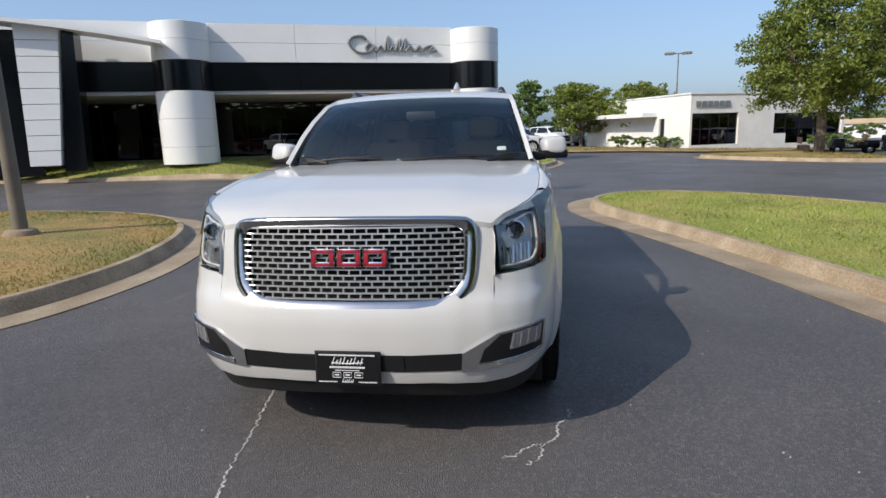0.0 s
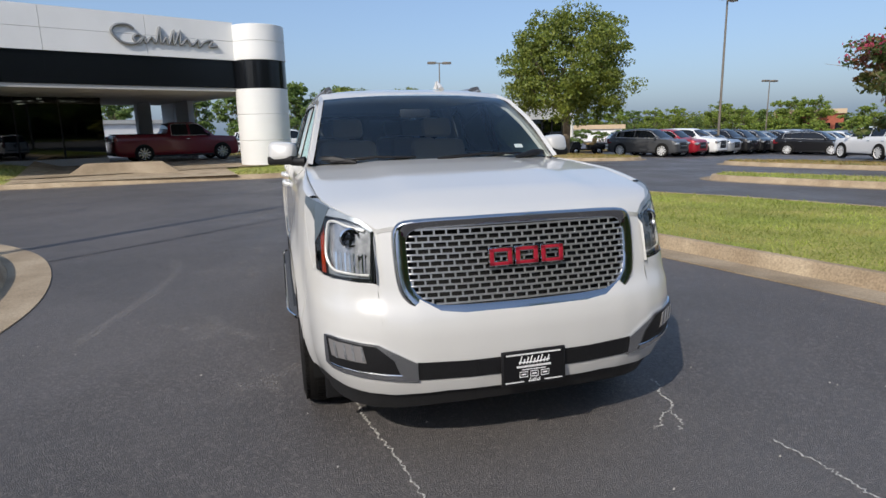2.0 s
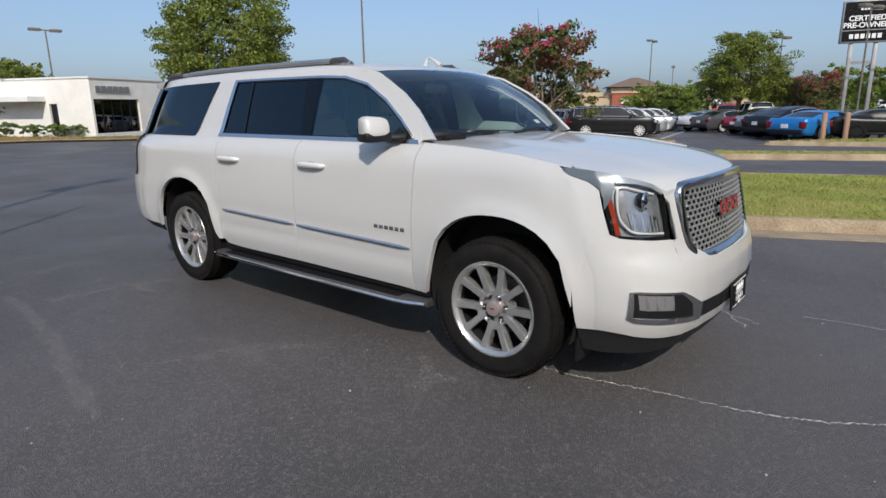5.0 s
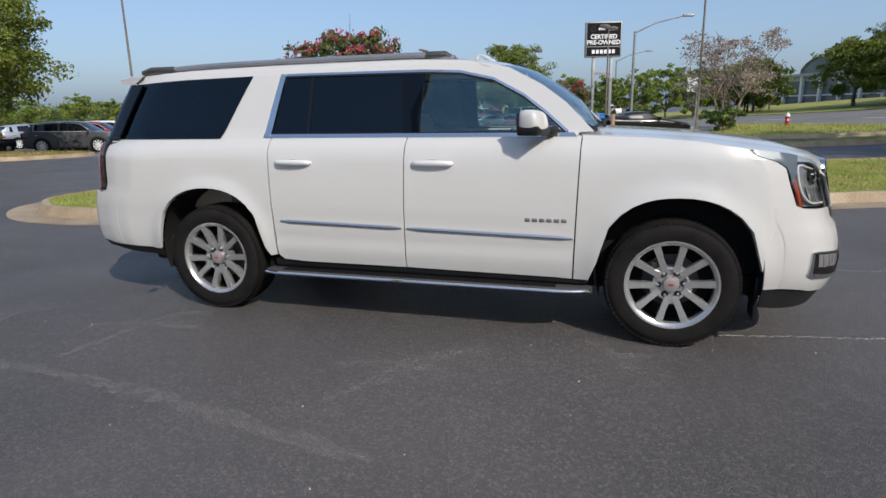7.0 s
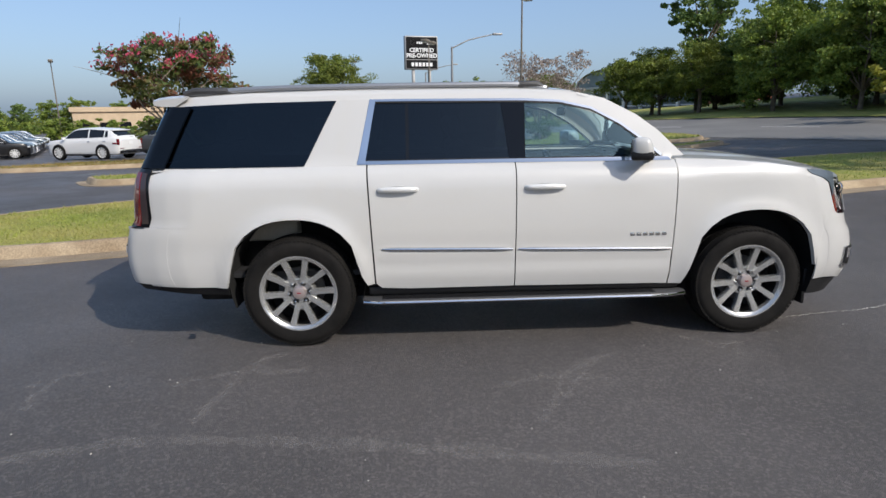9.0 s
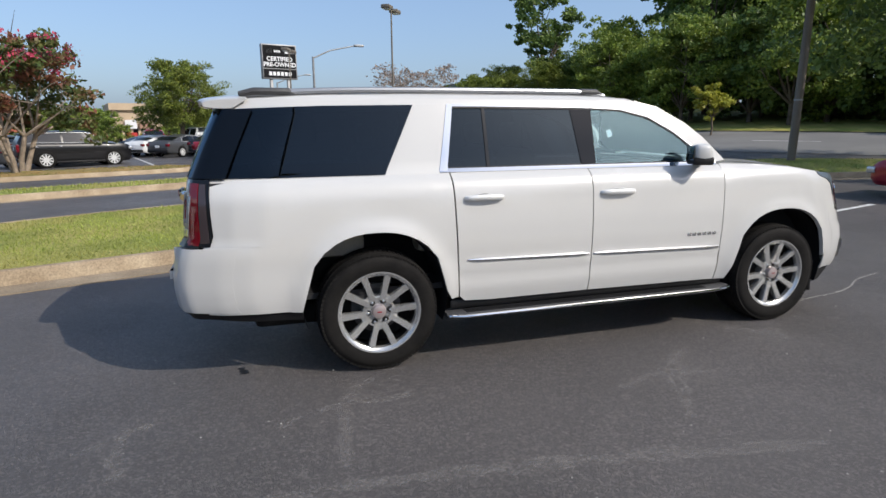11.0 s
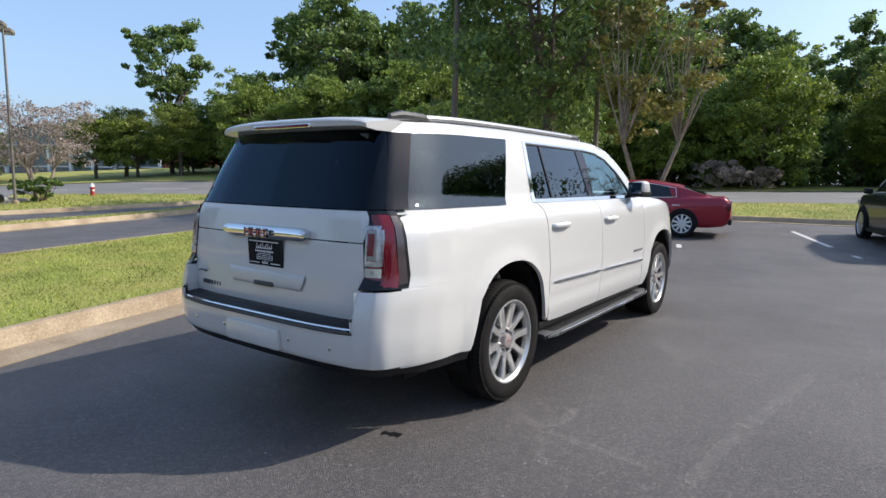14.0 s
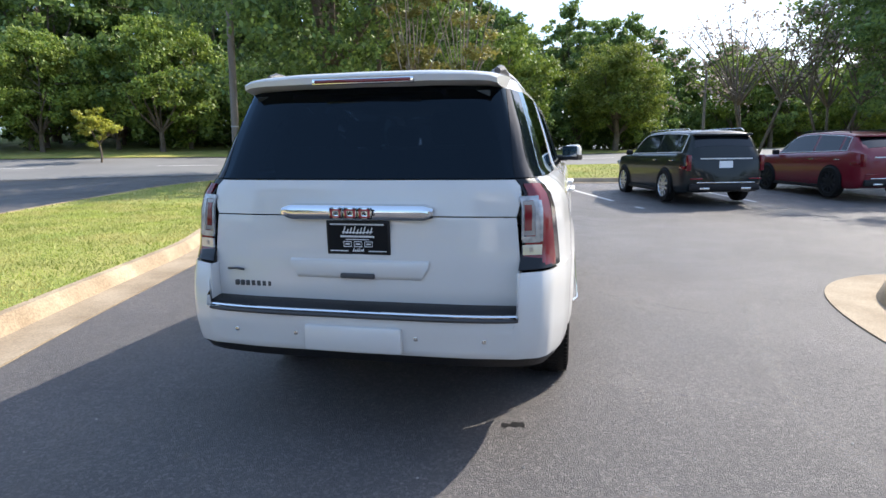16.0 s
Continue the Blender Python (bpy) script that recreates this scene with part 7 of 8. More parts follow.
thicket("back_hedge", "dark green scrub behind open roadside trees", back_hedge, 130, 0.20, M["leaf_dark"], 85)
thicket("far_woods", "far green woods behind a row of shops", rise, 700, 0.30, M["leaf"], 82)
shrub = put(tree("shrub", "rounded light green shrub in a planted row", 2.6, 1.6, 0.2, M["leaf_light"], M["bark"], 83, 70, 50, 0.12, 0.07), 52.0, 52.0)
for k in range(15):
    a = radians(46 - 2.4 * k)
    again(shrub, (72 + 3 * math.sin(k * 2.1)) * math.cos(a), (72 + 3 * math.sin(k * 2.1)) * math.sin(a), 0.9 + 0.3 * math.sin(k * 1.7) ** 2, k)
# far screens of trees to the north-east and to the west
for k in range(34):
    a = radians(2 + 60 * k / 33)
    d = rngt.uniform(95, 135)
    again((back_t, lit_far, lit_far)[k % 3], d * math.cos(a), d * math.sin(a), rngt.uniform(0.65, 1.0) * (0.62 if k % 3 == 0 else 0.95), rngt.random() * 6)
for k in range(16):
    a = radians(120 + 130 * k / 15)
    d = rngt.uniform(48, 60)
    again((wood_t, back_t)[k % 2], d * math.cos(a), d * math.sin(a), rngt.uniform(0.55, 0.8), rngt.random() * 6)
for x, y, k in ((57.0, 19.5, 0.6), (54.6, 15.8, 0.45), (58.0, 22.0, 0.6)):
    again(lit_far, x, y, k, x)
again(oak, 42.5, 9.0, 0.80, 1.0)
again(crape, 45.4, 7.0, 0.72, 2.0)
again(crape, 47.5, 5.4, 0.74, 4.0)
again(crape, 46.5, 6.2, 0.66, 1.0)
again(lit_t, 40.6, -25.4, 1.15, 0.5)
for k in range(4):
    again(mid_t, *along(83.5 + 1.6 * k, 22 + 2 * (k % 2)), 0.85 - 0.03 * k, k)
for k in (0, 1, 4, 5):
    again(round_t, *along(89 + 3.6 * k, 17.5), 0.95 + 0.1 * math.sin(k * 2.3), k)
again(round_t, *along(113, 18), 1.0, 3)
for k in range(7):
    again(lit_far, 52 + 2 * k, -1 - 2.6 * k + 3, 0.6 + 0.05 * (k % 3), k)


# ---- lamps, signs, street furniture ----
def lamp_post(x, y, h, heads=2, turn=0.0, r=0.07, material=None):
    p = empty("lamp_post", pose(x, y, gz(x, y), 0, 0, turn), label="tall car park lamp post with box heads" if heads > 1 else "tall plain lamp post", category="lamp post", group="lamp posts")
    mt = material or M["bronze"]
    part("pole", tube([(0, 0, -0.2), (0, 0, 0.02), (0, 0, h * 0.5), (0, 0, h)], [r, r, r * 0.85, r * 0.65], 12), mt, p)
    part("base", lathe([(0.01, 0.0), (r * 2.2, 0.0), (r * 2.2, 0.25), (r * 1.9, 0.30), (r, 0.32)], 16), M["concrete"], p)
    for k in range(heads):
        s = -1 if k % 2 else 1
        hd = part("lamp_head", box((s * 0.30 if s > 0 else -1.0, -0.22, h - 0.02), (1.0 if s > 0 else -0.30, 0.22, h + 0.16), 0.04), mt, p)
        part("lens", box((s * 0.36 if s > 0 else -0.94, -0.17, h - 0.035), (0.94 if s > 0 else -0.36, 0.17, h - 0.015)), M["whitewall"], hd)
    if heads:
        part("arm", box((-0.32, -0.04, h + 0.02), (0.32, 0.04, h + 0.10), 0.01), mt, p)
    return p


lamp_post(-6.5, 4.1, 9.0, 2, 30, 0.105)
lamp_post(12.7, 46.7, 7.1, 2, 0)
lamp_post(29.0, 32.3, 10.3, 2, 20, 0.09)
lamp_post(48.5, 48.5, 6.6, 2, 10)
lamp_post(60.0, 40.0, 8.5, 2, 30)
lamp_post(58.8, 21.5, 8.4, 2, 0)
lamp_post(82.0, 27.0, 7.3, 2, 20)
lamp_post(26.2, -2.9, 7.2, 2, -30, 0.06)
lamp_post(36.5, 1.6, 6.4, 2, -20, 0.06)
lamp_post(52.0, 8.5, 6.8, 2, -20, 0.06)
lamp_post(-4.0, 60.0, 6.5, 1, 0, 0.08, M["wood_pole"])


def street_light(x, y, h, turn):
    p = empty("street_light", pose(x, y, gz(x, y), 0, 0, turn), label="galvanised street light with a long raised arm", category="street light")
    part("pole", tube([(0, 0, -0.2), (0, 0, h)], [0.11, 0.07], 10), M["steel"], p)
    part("arm", tube([(0, 0, h - 0.1), (1.2, 0, h + 0.45), (3.0, 0, h + 0.85)], [0.05, 0.045, 0.04], 8), M["steel"], p)
    part("lamp_head", box((2.9, -0.12, 0.78 + h), (3.6, 0.12, 0.92 + h), 0.04), M["steel"], p)


street_light(37.5, 0.0, 6.2, -80)
street_light(62.0, 1.5, 6.2, -80)


def utility_pole(x, y, h=11.0, r=0.15, lean=0.0):
    p = empty("utility_pole", pose(x, y, gz(x, y)), label="weathered wooden utility pole on a grass verge", category="utility pole", group="utility poles")
    part("pole", tube([(0, 0, -0.3), (lean * 0.5, 0, h * 0.5), (lean, 0, h)], [r, r * 0.9, r * 0.75], 12), M["wood_pole"], p)
    part("band", tube([(lean * 0.2, 0, h * 0.2), (lean * 0.2, 0, h * 0.2 + 0.05)], [r * 1.02, r * 1.02], 12), M["steel"], p)


utility_pole(11.2, -13.3, 10.5, 0.14, -0.2)
utility_pole(7.0, -18.0, 12, 0.11)
utility_pole(-7.0, -22.3, 4.4, 0.07)


def pylon_sign():
    m = pose(40.6, 2.1, gz(40.6, 2.1) + 0.25, 0, 0, -74)
    s = empty("pylon_sign", m, label="black square dealership sign on two steel posts", category="sign")
    for x in (-0.62, 0.62):
        part("post", box((x - 0.10, -0.10, -0.6), (x + 0.10, 0.10, 4.9), 0.01), M["steel"], s)
    part("cross_bar", box((-0.52, -0.05, 3.55), (0.52, 0.05, 3.72)), M["steel"], s)
    part("cabinet", box((-1.25, -0.2, 4.75), (1.25, 0.2, 7.10), 0.03), M["steel"], s, "grey metal sign cabinet")
    part("face", box((-1.17, -0.215, 4.83), (1.17, -0.195, 7.02)), M["plate_black"], s, "black sign face")
    part("divider", box((-1.17, -0.222, 5.42), (1.17, -0.212, 5.47)), M["steel"], s)
    for txt, z, size in (("CERTIFIED", 5.98, 0.40), ("PRE-OWNED", 5.60, 0.40)):
        cu = bpy.data.curves.new("lettering", "FONT")
        cu.body, cu.size, cu.align_x, cu.extrude, cu.offset = txt, size, "CENTER", 0.006, 0.012
        ob = new("lettering", cu)
        ob.data.materials.append(M["white_paintmark"])
        ob.parent, ob.matrix_basis = s, Matrix.Translation((0, -0.222, z)) @ pose(0, 0, 0, 90, 0, 0)
    part("round_logo", lathe([(0.01, 0.0), (0.20, 0.0), (0.20, 0.012)], 24), M["steel"], s).matrix_basis = pose(-0.72, -0.215, 6.62, 90)
    for k in range(3):
        part("logo_block", box((-0.38 + k * 0.16, -0.224, 6.55), (-0.26 + k * 0.16, -0.212, 6.70)), M["white_paintmark"], s)
    part("logo_crest", box((0.40, -0.224, 6.50), (0.66, -0.212, 6.76)), M["white_paintmark"], s)
    for k in range(6):
        part("name_block", box((-0.80 + k * 0.28, -0.224, 4.98), (-0.60 + k * 0.28, -0.212, 5.24)), M["white_paintmark"], s)


pylon_sign()


def small_things():
    p = empty("entrance_sign", pose(34.0, -3.4, gz(34, -3.4), 0, 0, -80), label="blank white sign board on a white post", category="sign")
    part("post", box((0.22, -0.05, -0.2), (0.34, 0.05, 2.85)), M["whitewall"], p)
    part("board", box((-0.35, -0.04, 2.15), (0.30, 0.04, 2.95), 0.01), M["whitewall"], p)
    hy = empty("fire_hydrant", pose(30.0, -7.6, gz(30, -7.6)), label="red fire hydrant with a white bonnet on grass", category="fire hydrant")
    part("barrel", lathe([(0.16, -0.1), (0.16, 0.06), (0.10, 0.08), (0.095, 0.52), (0.12, 0.54), (0.12, 0.58)], 16), M["hydrant_red"], hy)
    part("bonnet", lathe([(0.12, 0.58), (0.11, 0.66), (0.06, 0.73), (0.03, 0.75), (0.03, 0.80), (0.005, 0.80)], 16), M["whitewall"], hy)
    part("outlet", tube([(-0.17, 0, 0.42), (0.17, 0, 0.42)], 0.05, 10), M["whitewall"], hy)
    for x, y in ((24.6, 1.6), (25.2, 0.9), (26.3, -0.2)):
        b = empty("bollard", pose(x, y, gz(x, y) + 0.12), label="weathered reddish wooden bollard beside a car park", category="bollard", group="bollards")
        part("post", lathe([(0.01, 1.05), (0.08, 1.03), (0.10, 0.98), (0.10, -0.2)], 14), M["brick_wood"], b)
    be = empty("bench", pose(16.5, 33.0, gz(16.5, 33.0) + 0.02, 0, 0, 75), label="wooden park bench on a grass island", category="bench")
    part("seat", box((-0.75, -0.22, 0.42), (0.75, 0.22, 0.47), 0.01), M["brick_wood"], be)
    part("backrest", box((-0.75, 0.20, 0.55), (0.75, 0.25, 0.90), 0.01), M["brick_wood"], be)
    for x in (-0.65, 0.65):
        part("leg", box((x - 0.04, -0.2, 0.0), (x + 0.04, 0.24, 0.42)), M["brick_wood"], be)


small_things()


# ---- far buildings ----
def far_shop(x, y, turn, w, d, h, wall, tower=False, windows=6):
    b = empty("far_shop", pose(x, y, gz(x, y) - 1.0, 0, 0, turn), label="distant low white building behind bushes" if wall is M["whitewall"] else "distant shop building in brick and tan stucco", category="building")
    part("wall", box((-w / 2, 0, 0), (w / 2, d, h)), wall, b, smooth=False)
    part("cornice", box((-w / 2 - 0.3, -0.3, h), (w / 2 + 0.3, d, h + 0.7)), M["tan_wall"], b, smooth=False)
    if tower:
        part("tower", box((-4, -1.5, 0), (4, 6, h + 1.5)), M["red_brick"], b, smooth=False)
        part("band", box((-4.2, -1.7, h + 0.5), (4.2, 6.2, h + 1.4)), M["tan_wall"], b, smooth=False)
        part("roof", prism([(-5, -2.5), (5, -2.5), (5, 7), (-5, 7)], h + 1.5, h + 3.1, [(-0.5, 2), (0.5, 2), (0.5, 2.5), (-0.5, 2.5)]), M["roof_brown"], b, smooth=False)
        part("sign_band", box((-2.5, -1.75, h - 1.2), (2.5, -1.55, h - 0.4)), M["white_paintmark"], b, smooth=False)
    for k in range(windows):
        x0 = -w / 2 + (k + 0.3) * w / 6
        part("window", box((x0, -0.05, 1.2), (x0 + w / 10, 0.05, 3.2)), M["black_panel"], b, smooth=False)


far_shop(91.5, 47.0, -62, 16, 14, 4.8, M["tan_wall"], False)
far_shop(79, 72, -47, 9, 8, 4.6, M["red_brick"])
far_shop(97, 38, -60, 18, 14, 4.8, M["red_brick"], True)
far_shop(50, 88, -30, 11, 10, 3.0, M["whitewall"], windows=0)
for x, y, k in ((42.5, 83.5, 1.5), (45.2, 82.0, 1.7), (47.8, 80.6, 1.4), (50.6, 79.2, 1.6)):
    again(bush, x, y, k, x)
far_shop(66, 15.8, -75, 4.6, 8, 4.9, M["tan_wall"])
sg = empty("sign_wall", pose(65.86, 15.77, gz(66, 15.8), 0, 0, -75), label="coloured sign panels on a tan shop wall", category="sign")
for k, (x, z, w, h, mt) in enumerate(((-0.7, 2.0, 1.1, 0.9, "whitewall"), (0.6, 2.0, 1.0, 0.7, "brick_wood"), (-0.7, 1.0, 1.0, 0.6, "hydrant_red"), (0.6, 0.9, 1.1, 0.6, "leaf_yellow"))):
    part("sign_panel", box((x - w / 2, -0.12, z), (x + w / 2, -0.06, z + h)), M[mt], sg, smooth=False)
b = empty("arched_building", pose(*along(99, 37), gz(*along(99, 37)) - 2.2, 0, 0, math.degrees(math.atan2(road_d[1], road_d[0]))), label="long low glazed building with a raised arched roof", category="building")
part("wall", box((0, -12, 0), (28, -0.2, 4.6)), M["pale_wall"], b, smooth=False)
part("roof", box((-0.4, -12.4, 4.6), (28.4, 0.5, 4.9)), M["soffit"], b, smooth=False)
for k in range(10):
    part("window", box((0.4 + k * 2.8, -0.2, 0.6), (2.8 + k * 2.8, -0.12, 4.0)), M["curtain_wall"], b, smooth=False)
    part("column", box((k * 2.8 - 0.1, 0.1, 0), (k * 2.8 + 0.2, 0.4, 4.6)), M["whitewall"], b, smooth=False)
    part("transom", box((0.4 + k * 2.8, -0.12, 2.2), (2.8 + k * 2.8, -0.04, 2.35)), M["whitewall"], b, smooth=False)
part("arched_roof", grid_bm([[(14.5 + 5.5 * math.cos(a), y, 4.9 + 2.3 * math.sin(a)) for y in (-11.0, -5.0, 0.4)] for a in np.linspace(0, math.pi, 17)]), M["pale_wall"], b)
part("arch_glass", prism([(14.5 + 5.3 * math.cos(a), 4.9 + 2.15 * math.sin(a)) for a in np.linspace(0, math.pi, 17)], 0.0, 0.1), M["curtain_wall"], b).matrix_basis = pose(0, 0.1, 0, 90)
part("brick_end", box((-5.0, -6.0, 0), (-0.2, 0, 3.6)), M["red_brick"], b, smooth=False)

# ---- parked vehicles ----
def coat_paint(name, c, metal=0.3):
    dark = max(c) < 0.1
    return mat(name, c, 0.3 if dark else 0.35, 0.0 if dark else metal, coat=0.45 if dark else 0.5, spec=0.25 if dark else 0.5)


PAINTS = dict(deepred=coat_paint("deep_red_car_paint", (0.155, 0.003, 0.014), 0.1), white=coat_paint("white_car_paint", (0.74, 0.74, 0.73), 0), black=coat_paint("black_car_paint", (0.008, 0.008, 0.009)), red=coat_paint("red_car_paint", (0.34, 0.012, 0.025)),
              maroon=coat_paint("maroon_car_paint", (0.27, 0.006, 0.022)), blue=coat_paint("blue_car_paint", (0.015, 0.20, 0.55)), silver=coat_paint("silver_car_paint", (0.46, 0.48, 0.50), 0.7),
              grey=coat_paint("grey_car_paint", (0.06, 0.062, 0.066), 0.4), skyblue=coat_paint("pale_blue_car_paint", (0.42, 0.54, 0.62), 0.4), dkgreen=coat_paint("dark_green_car_paint", (0.007, 0.010, 0.010), 0.4))
M["glass_car"] = mat("dark_car_glass", (0.008, 0.010, 0.013), 0.05, spec=0.5)

# length, width, then body stations (share of length from the nose, height of the deck), cabin stations, wheel radius, axles, kind of tail
STYLES = {
    "suv": dict(L=5.0, W=1.98, deck=((0.0, 0.84), (0.012, 1.00), (0.05, 1.09), (0.22, 1.15), (0.26, 1.16), (0.9, 1.21), (0.985, 1.19), (1.0, 1.0)),
                cab=((0.225, 1.15, 1.15), (0.355, 1.16, 1.69), (0.41, 1.17, 1.76), (0.62, 1.18, 1.78), (0.87, 1.20, 1.74), (0.935, 1.20, 1.70), (0.992, 1.20, 1.20)), R=0.41, axles=(0.185, 0.775)),
    "crossover": dict(L=4.7, W=1.90, deck=((0.0, 0.74), (0.015, 0.90), (0.06, 1.01), (0.23, 1.09), (0.27, 1.10), (0.7, 1.15), (0.9, 1.18), (0.985, 1.14), (1.0, 0.95)),
                      cab=((0.225, 1.08, 1.08), (0.375, 1.10, 1.60), (0.44, 1.11, 1.67), (0.60, 1.13, 1.69), (0.80, 1.16, 1.64), (0.885, 1.18, 1.58), (0.978, 1.18, 1.18)), R=0.40, axles=(0.19, 0.785)),
    "sedan": dict(L=4.95, W=1.87, deck=((0.0, 0.50), (0.015, 0.68), (0.06, 0.78), (0.26, 0.92), (0.29, 0.94), (0.72, 0.98), (0.82, 1.01), (0.93, 1.01), (0.975, 1.03), (0.985, 0.95), (1.0, 0.75)),
                  cab=((0.265, 0.92, 0.92), (0.40, 0.93, 1.33), (0.47, 0.94, 1.42), (0.60, 0.96, 1.43), (0.76, 0.98, 1.30), (0.905, 1.0, 1.02)), R=0.345, axles=(0.185, 0.775)),
    "coupe": dict(L=4.6, W=1.87, deck=((0.0, 0.38), (0.02, 0.52), (0.08, 0.66), (0.30, 0.84), (0.34, 0.86), (0.74, 0.90), (0.86, 0.94), (0.97, 0.95), (0.99, 0.88), (1.0, 0.6)),
                  cab=((0.31, 0.84, 0.84), (0.46, 0.85, 1.19), (0.51, 0.86, 1.23), (0.62, 0.88, 1.23), (0.70, 0.89, 1.18), (0.87, 0.92, 0.93)), R=0.335, axles=(0.19, 0.79)),
    "pickup": dict(L=5.9, W=2.03, deck=((0.0, 0.72), (0.01, 1.0), (0.04, 1.14), (0.21, 1.20), (0.24, 1.21), (0.585, 1.21), (0.60, 1.30), (0.985, 1.30), (1.0, 0.9)),
                   cab=((0.215, 1.20, 1.20), (0.315, 1.20, 1.78), (0.36, 1.20, 1.86), (0.53, 1.20, 1.86), (0.575, 1.20, 1.82), (0.595, 1.20, 1.22)), R=0.40, axles=(0.165, 0.79)),
}
CAR_CACHE = {}


def car_wheel(parent, sx, y, R, sgn, rim):
    w = new("wheel")
    w.parent, w.location = parent, (sgn * sx, y, R)
    w.rotation_euler = (0, 0, 0 if sgn > 0 else math.pi)
    part("tyre", lathe([(R * 0.70, -0.10), (R * 0.94, -0.105), (R, -0.08), (R, 0.08), (R * 0.94, 0.105), (R * 0.70, 0.10)], 28, "x"), M["rubber"], w)
    bm = lathe([(R * 0.70, -0.05), (R * 0.71, 0.09), (R * 0.68, 0.10), (R * 0.64, 0.07), (R * 0.62, -0.05)], 28, "x")
    add = lathe([(0.005, 0.085), (R * 0.16, 0.08), (R * 0.18, 0.04)], 12, "x")
    me = bpy.data.meshes.new("tmp")
    add.to_mesh(me)
    add.free()
    bm.from_mesh(me)
    bpy.data.meshes.remove(me)
    for k in range(10):
        add_box(bm, (0.055, -R * 0.075, R * 0.1), (0.090, R * 0.075, R * 0.66), m=Matrix.Rotation(2 * math.pi * k / 10, 4, "X"))
    part("rim", bm, rim, w)
    # shade between the spokes painted as a black disc
    part("shade", lathe([(0.001, 0.02), (R * 0.64, 0.02)], 20, "x"), M["shade_black"], w)


def vehicle(style, colour, name, label, m, rim="alloy", rails=False):
    key = (style, colour, rim, rails)
    if key in CAR_CACHE:
        ob = copy_thing(CAR_CACHE[key], m)
        ob.name = name
        ob["label"] = label
        return ob
    S, P = STYLES[style], PAINTS[colour]
    L, W = S["L"], S["W"] / 2
    car = empty(name, m, label=label, category="car")
    C = S["cab"]
    # shell: one skin from sill over shoulder and cabin to roof; lines softened along the length
    fine = np.linspace(-0.05, 1.05, 441)
    soft = np.exp(-0.5 * (np.arange(-12, 13) / 3.6) ** 2)
    soft /= soft.sum()
    def soften(v):
        return np.convolve(np.pad(v, 12, mode="edge"), soft, "valid")
    deck = np.interp(fine, [d[0] for d in S["deck"]], [d[1] for d in S["deck"]])
    cabz = np.maximum(np.interp(fine, [c[0] for c in C], [c[2] for c in C], left=0.0, right=0.0), deck + 0.004)
    deck_s, cab_s = soften(deck), soften(cabz)
    zdeck = lambda f: float(np.interp(f, fine, deck_s))
    zcab = lambda f: max(float(np.interp(f, fine, cab_s)), zdeck(f) + 0.004)
    wide = lambda f: W * float(np.interp(f, [0, 0.006, 0.02, 0.05, 0.10, 0.2, 0.85, 0.94, 0.975, 0.992, 1.0], [0.66, 0.78, 0.87, 0.935, 0.975, 1.0, 1.0, 0.975, 0.935, 0.88, 0.80]))
    def cab_w(f):
        """Half widths of the cabin at its foot and under the roof edge."""
        k = min(1.0, max(0.0, (zcab(f) - zdeck(f)) / 0.55))
        foot = min(W * 0.90, wide(f) * 0.915)
        return foot, foot - W * 0.205 * k
    def cab_x(f, z):
        foot, roof_w = cab_w(f)
        return foot + (roof_w - foot) * min(1.0, max(0.0, (z - zdeck(f)) / max(0.02, zcab(f) - 0.07 - zdeck(f))))
    def top_z(f, x):
        foot, roof_w = cab_w(f)
        u = abs(x) / roof_w
        return zcab(f) + 0.022 * (1 - min(1.0, u / 0.72) ** 2) - 0.03 * max(0.0, (u - 0.72) / 0.22) ** 1.5
    rows = []
    for f in sorted({*np.linspace(0, 1, 57).tolist(), 0.004, 0.010, 0.992, 0.997}):
        zd, zc, w = zdeck(f), zcab(f), wide(f)
        zl = float(np.interp(f, [0, 0.03, 0.1, 0.9, 0.97, 1.0], [0.36, 0.26, 0.24, 0.26, 0.30, 0.42]))
        foot, roof_w = cab_w(f)
        k = min(1.0, max(0.0, (zc - zd) / 0.3))
        half = [(0.0, zl), (w * 0.90, zl), (w * 0.965, zl + 0.07), (w * 0.985, zl + 0.22 * (zd - zl)), (w * 0.992, zl + 0.42 * (zd - zl)), (w, zl + 0.66 * (zd - zl)), (w * 0.99, zl + 0.80 * (zd - zl)), (w * 0.965, zl + 0.92 * (zd - zl)), (foot + 0.02, zd - 0.006),
                (foot, zd + 0.003), ((foot + roof_w) / 2, zd + (zc - 0.07 - zd) * 0.5 * k + 0.004 * (1 - k)), (roof_w, zd + (zc - 0.07 - zd) * k + 0.006 * (1 - k)), (roof_w * 0.94, zc - 0.028 * k), (roof_w * 0.72, zc), (roof_w * 0.36, zc + 0.016), (0.0, zc + 0.022)]
        rows.append([(x, f * L - L / 2, z) for x, z in half] + [(-x, f * L - L / 2, z) for x, z in half[-2:0:-1]])
    bm = grid_bm(rows, True)
    bm.verts.ensure_lookup_table()
    n = len(rows[0])
    bm.faces.new([bm.verts[k] for k in range(n)][::-1])
    bm.faces.new([bm.verts[len(bm.verts) - n + k] for k in range(n)])
    bmesh.ops.recalc_face_normals(bm, faces=bm.faces)
    part("body", bm, P, car)
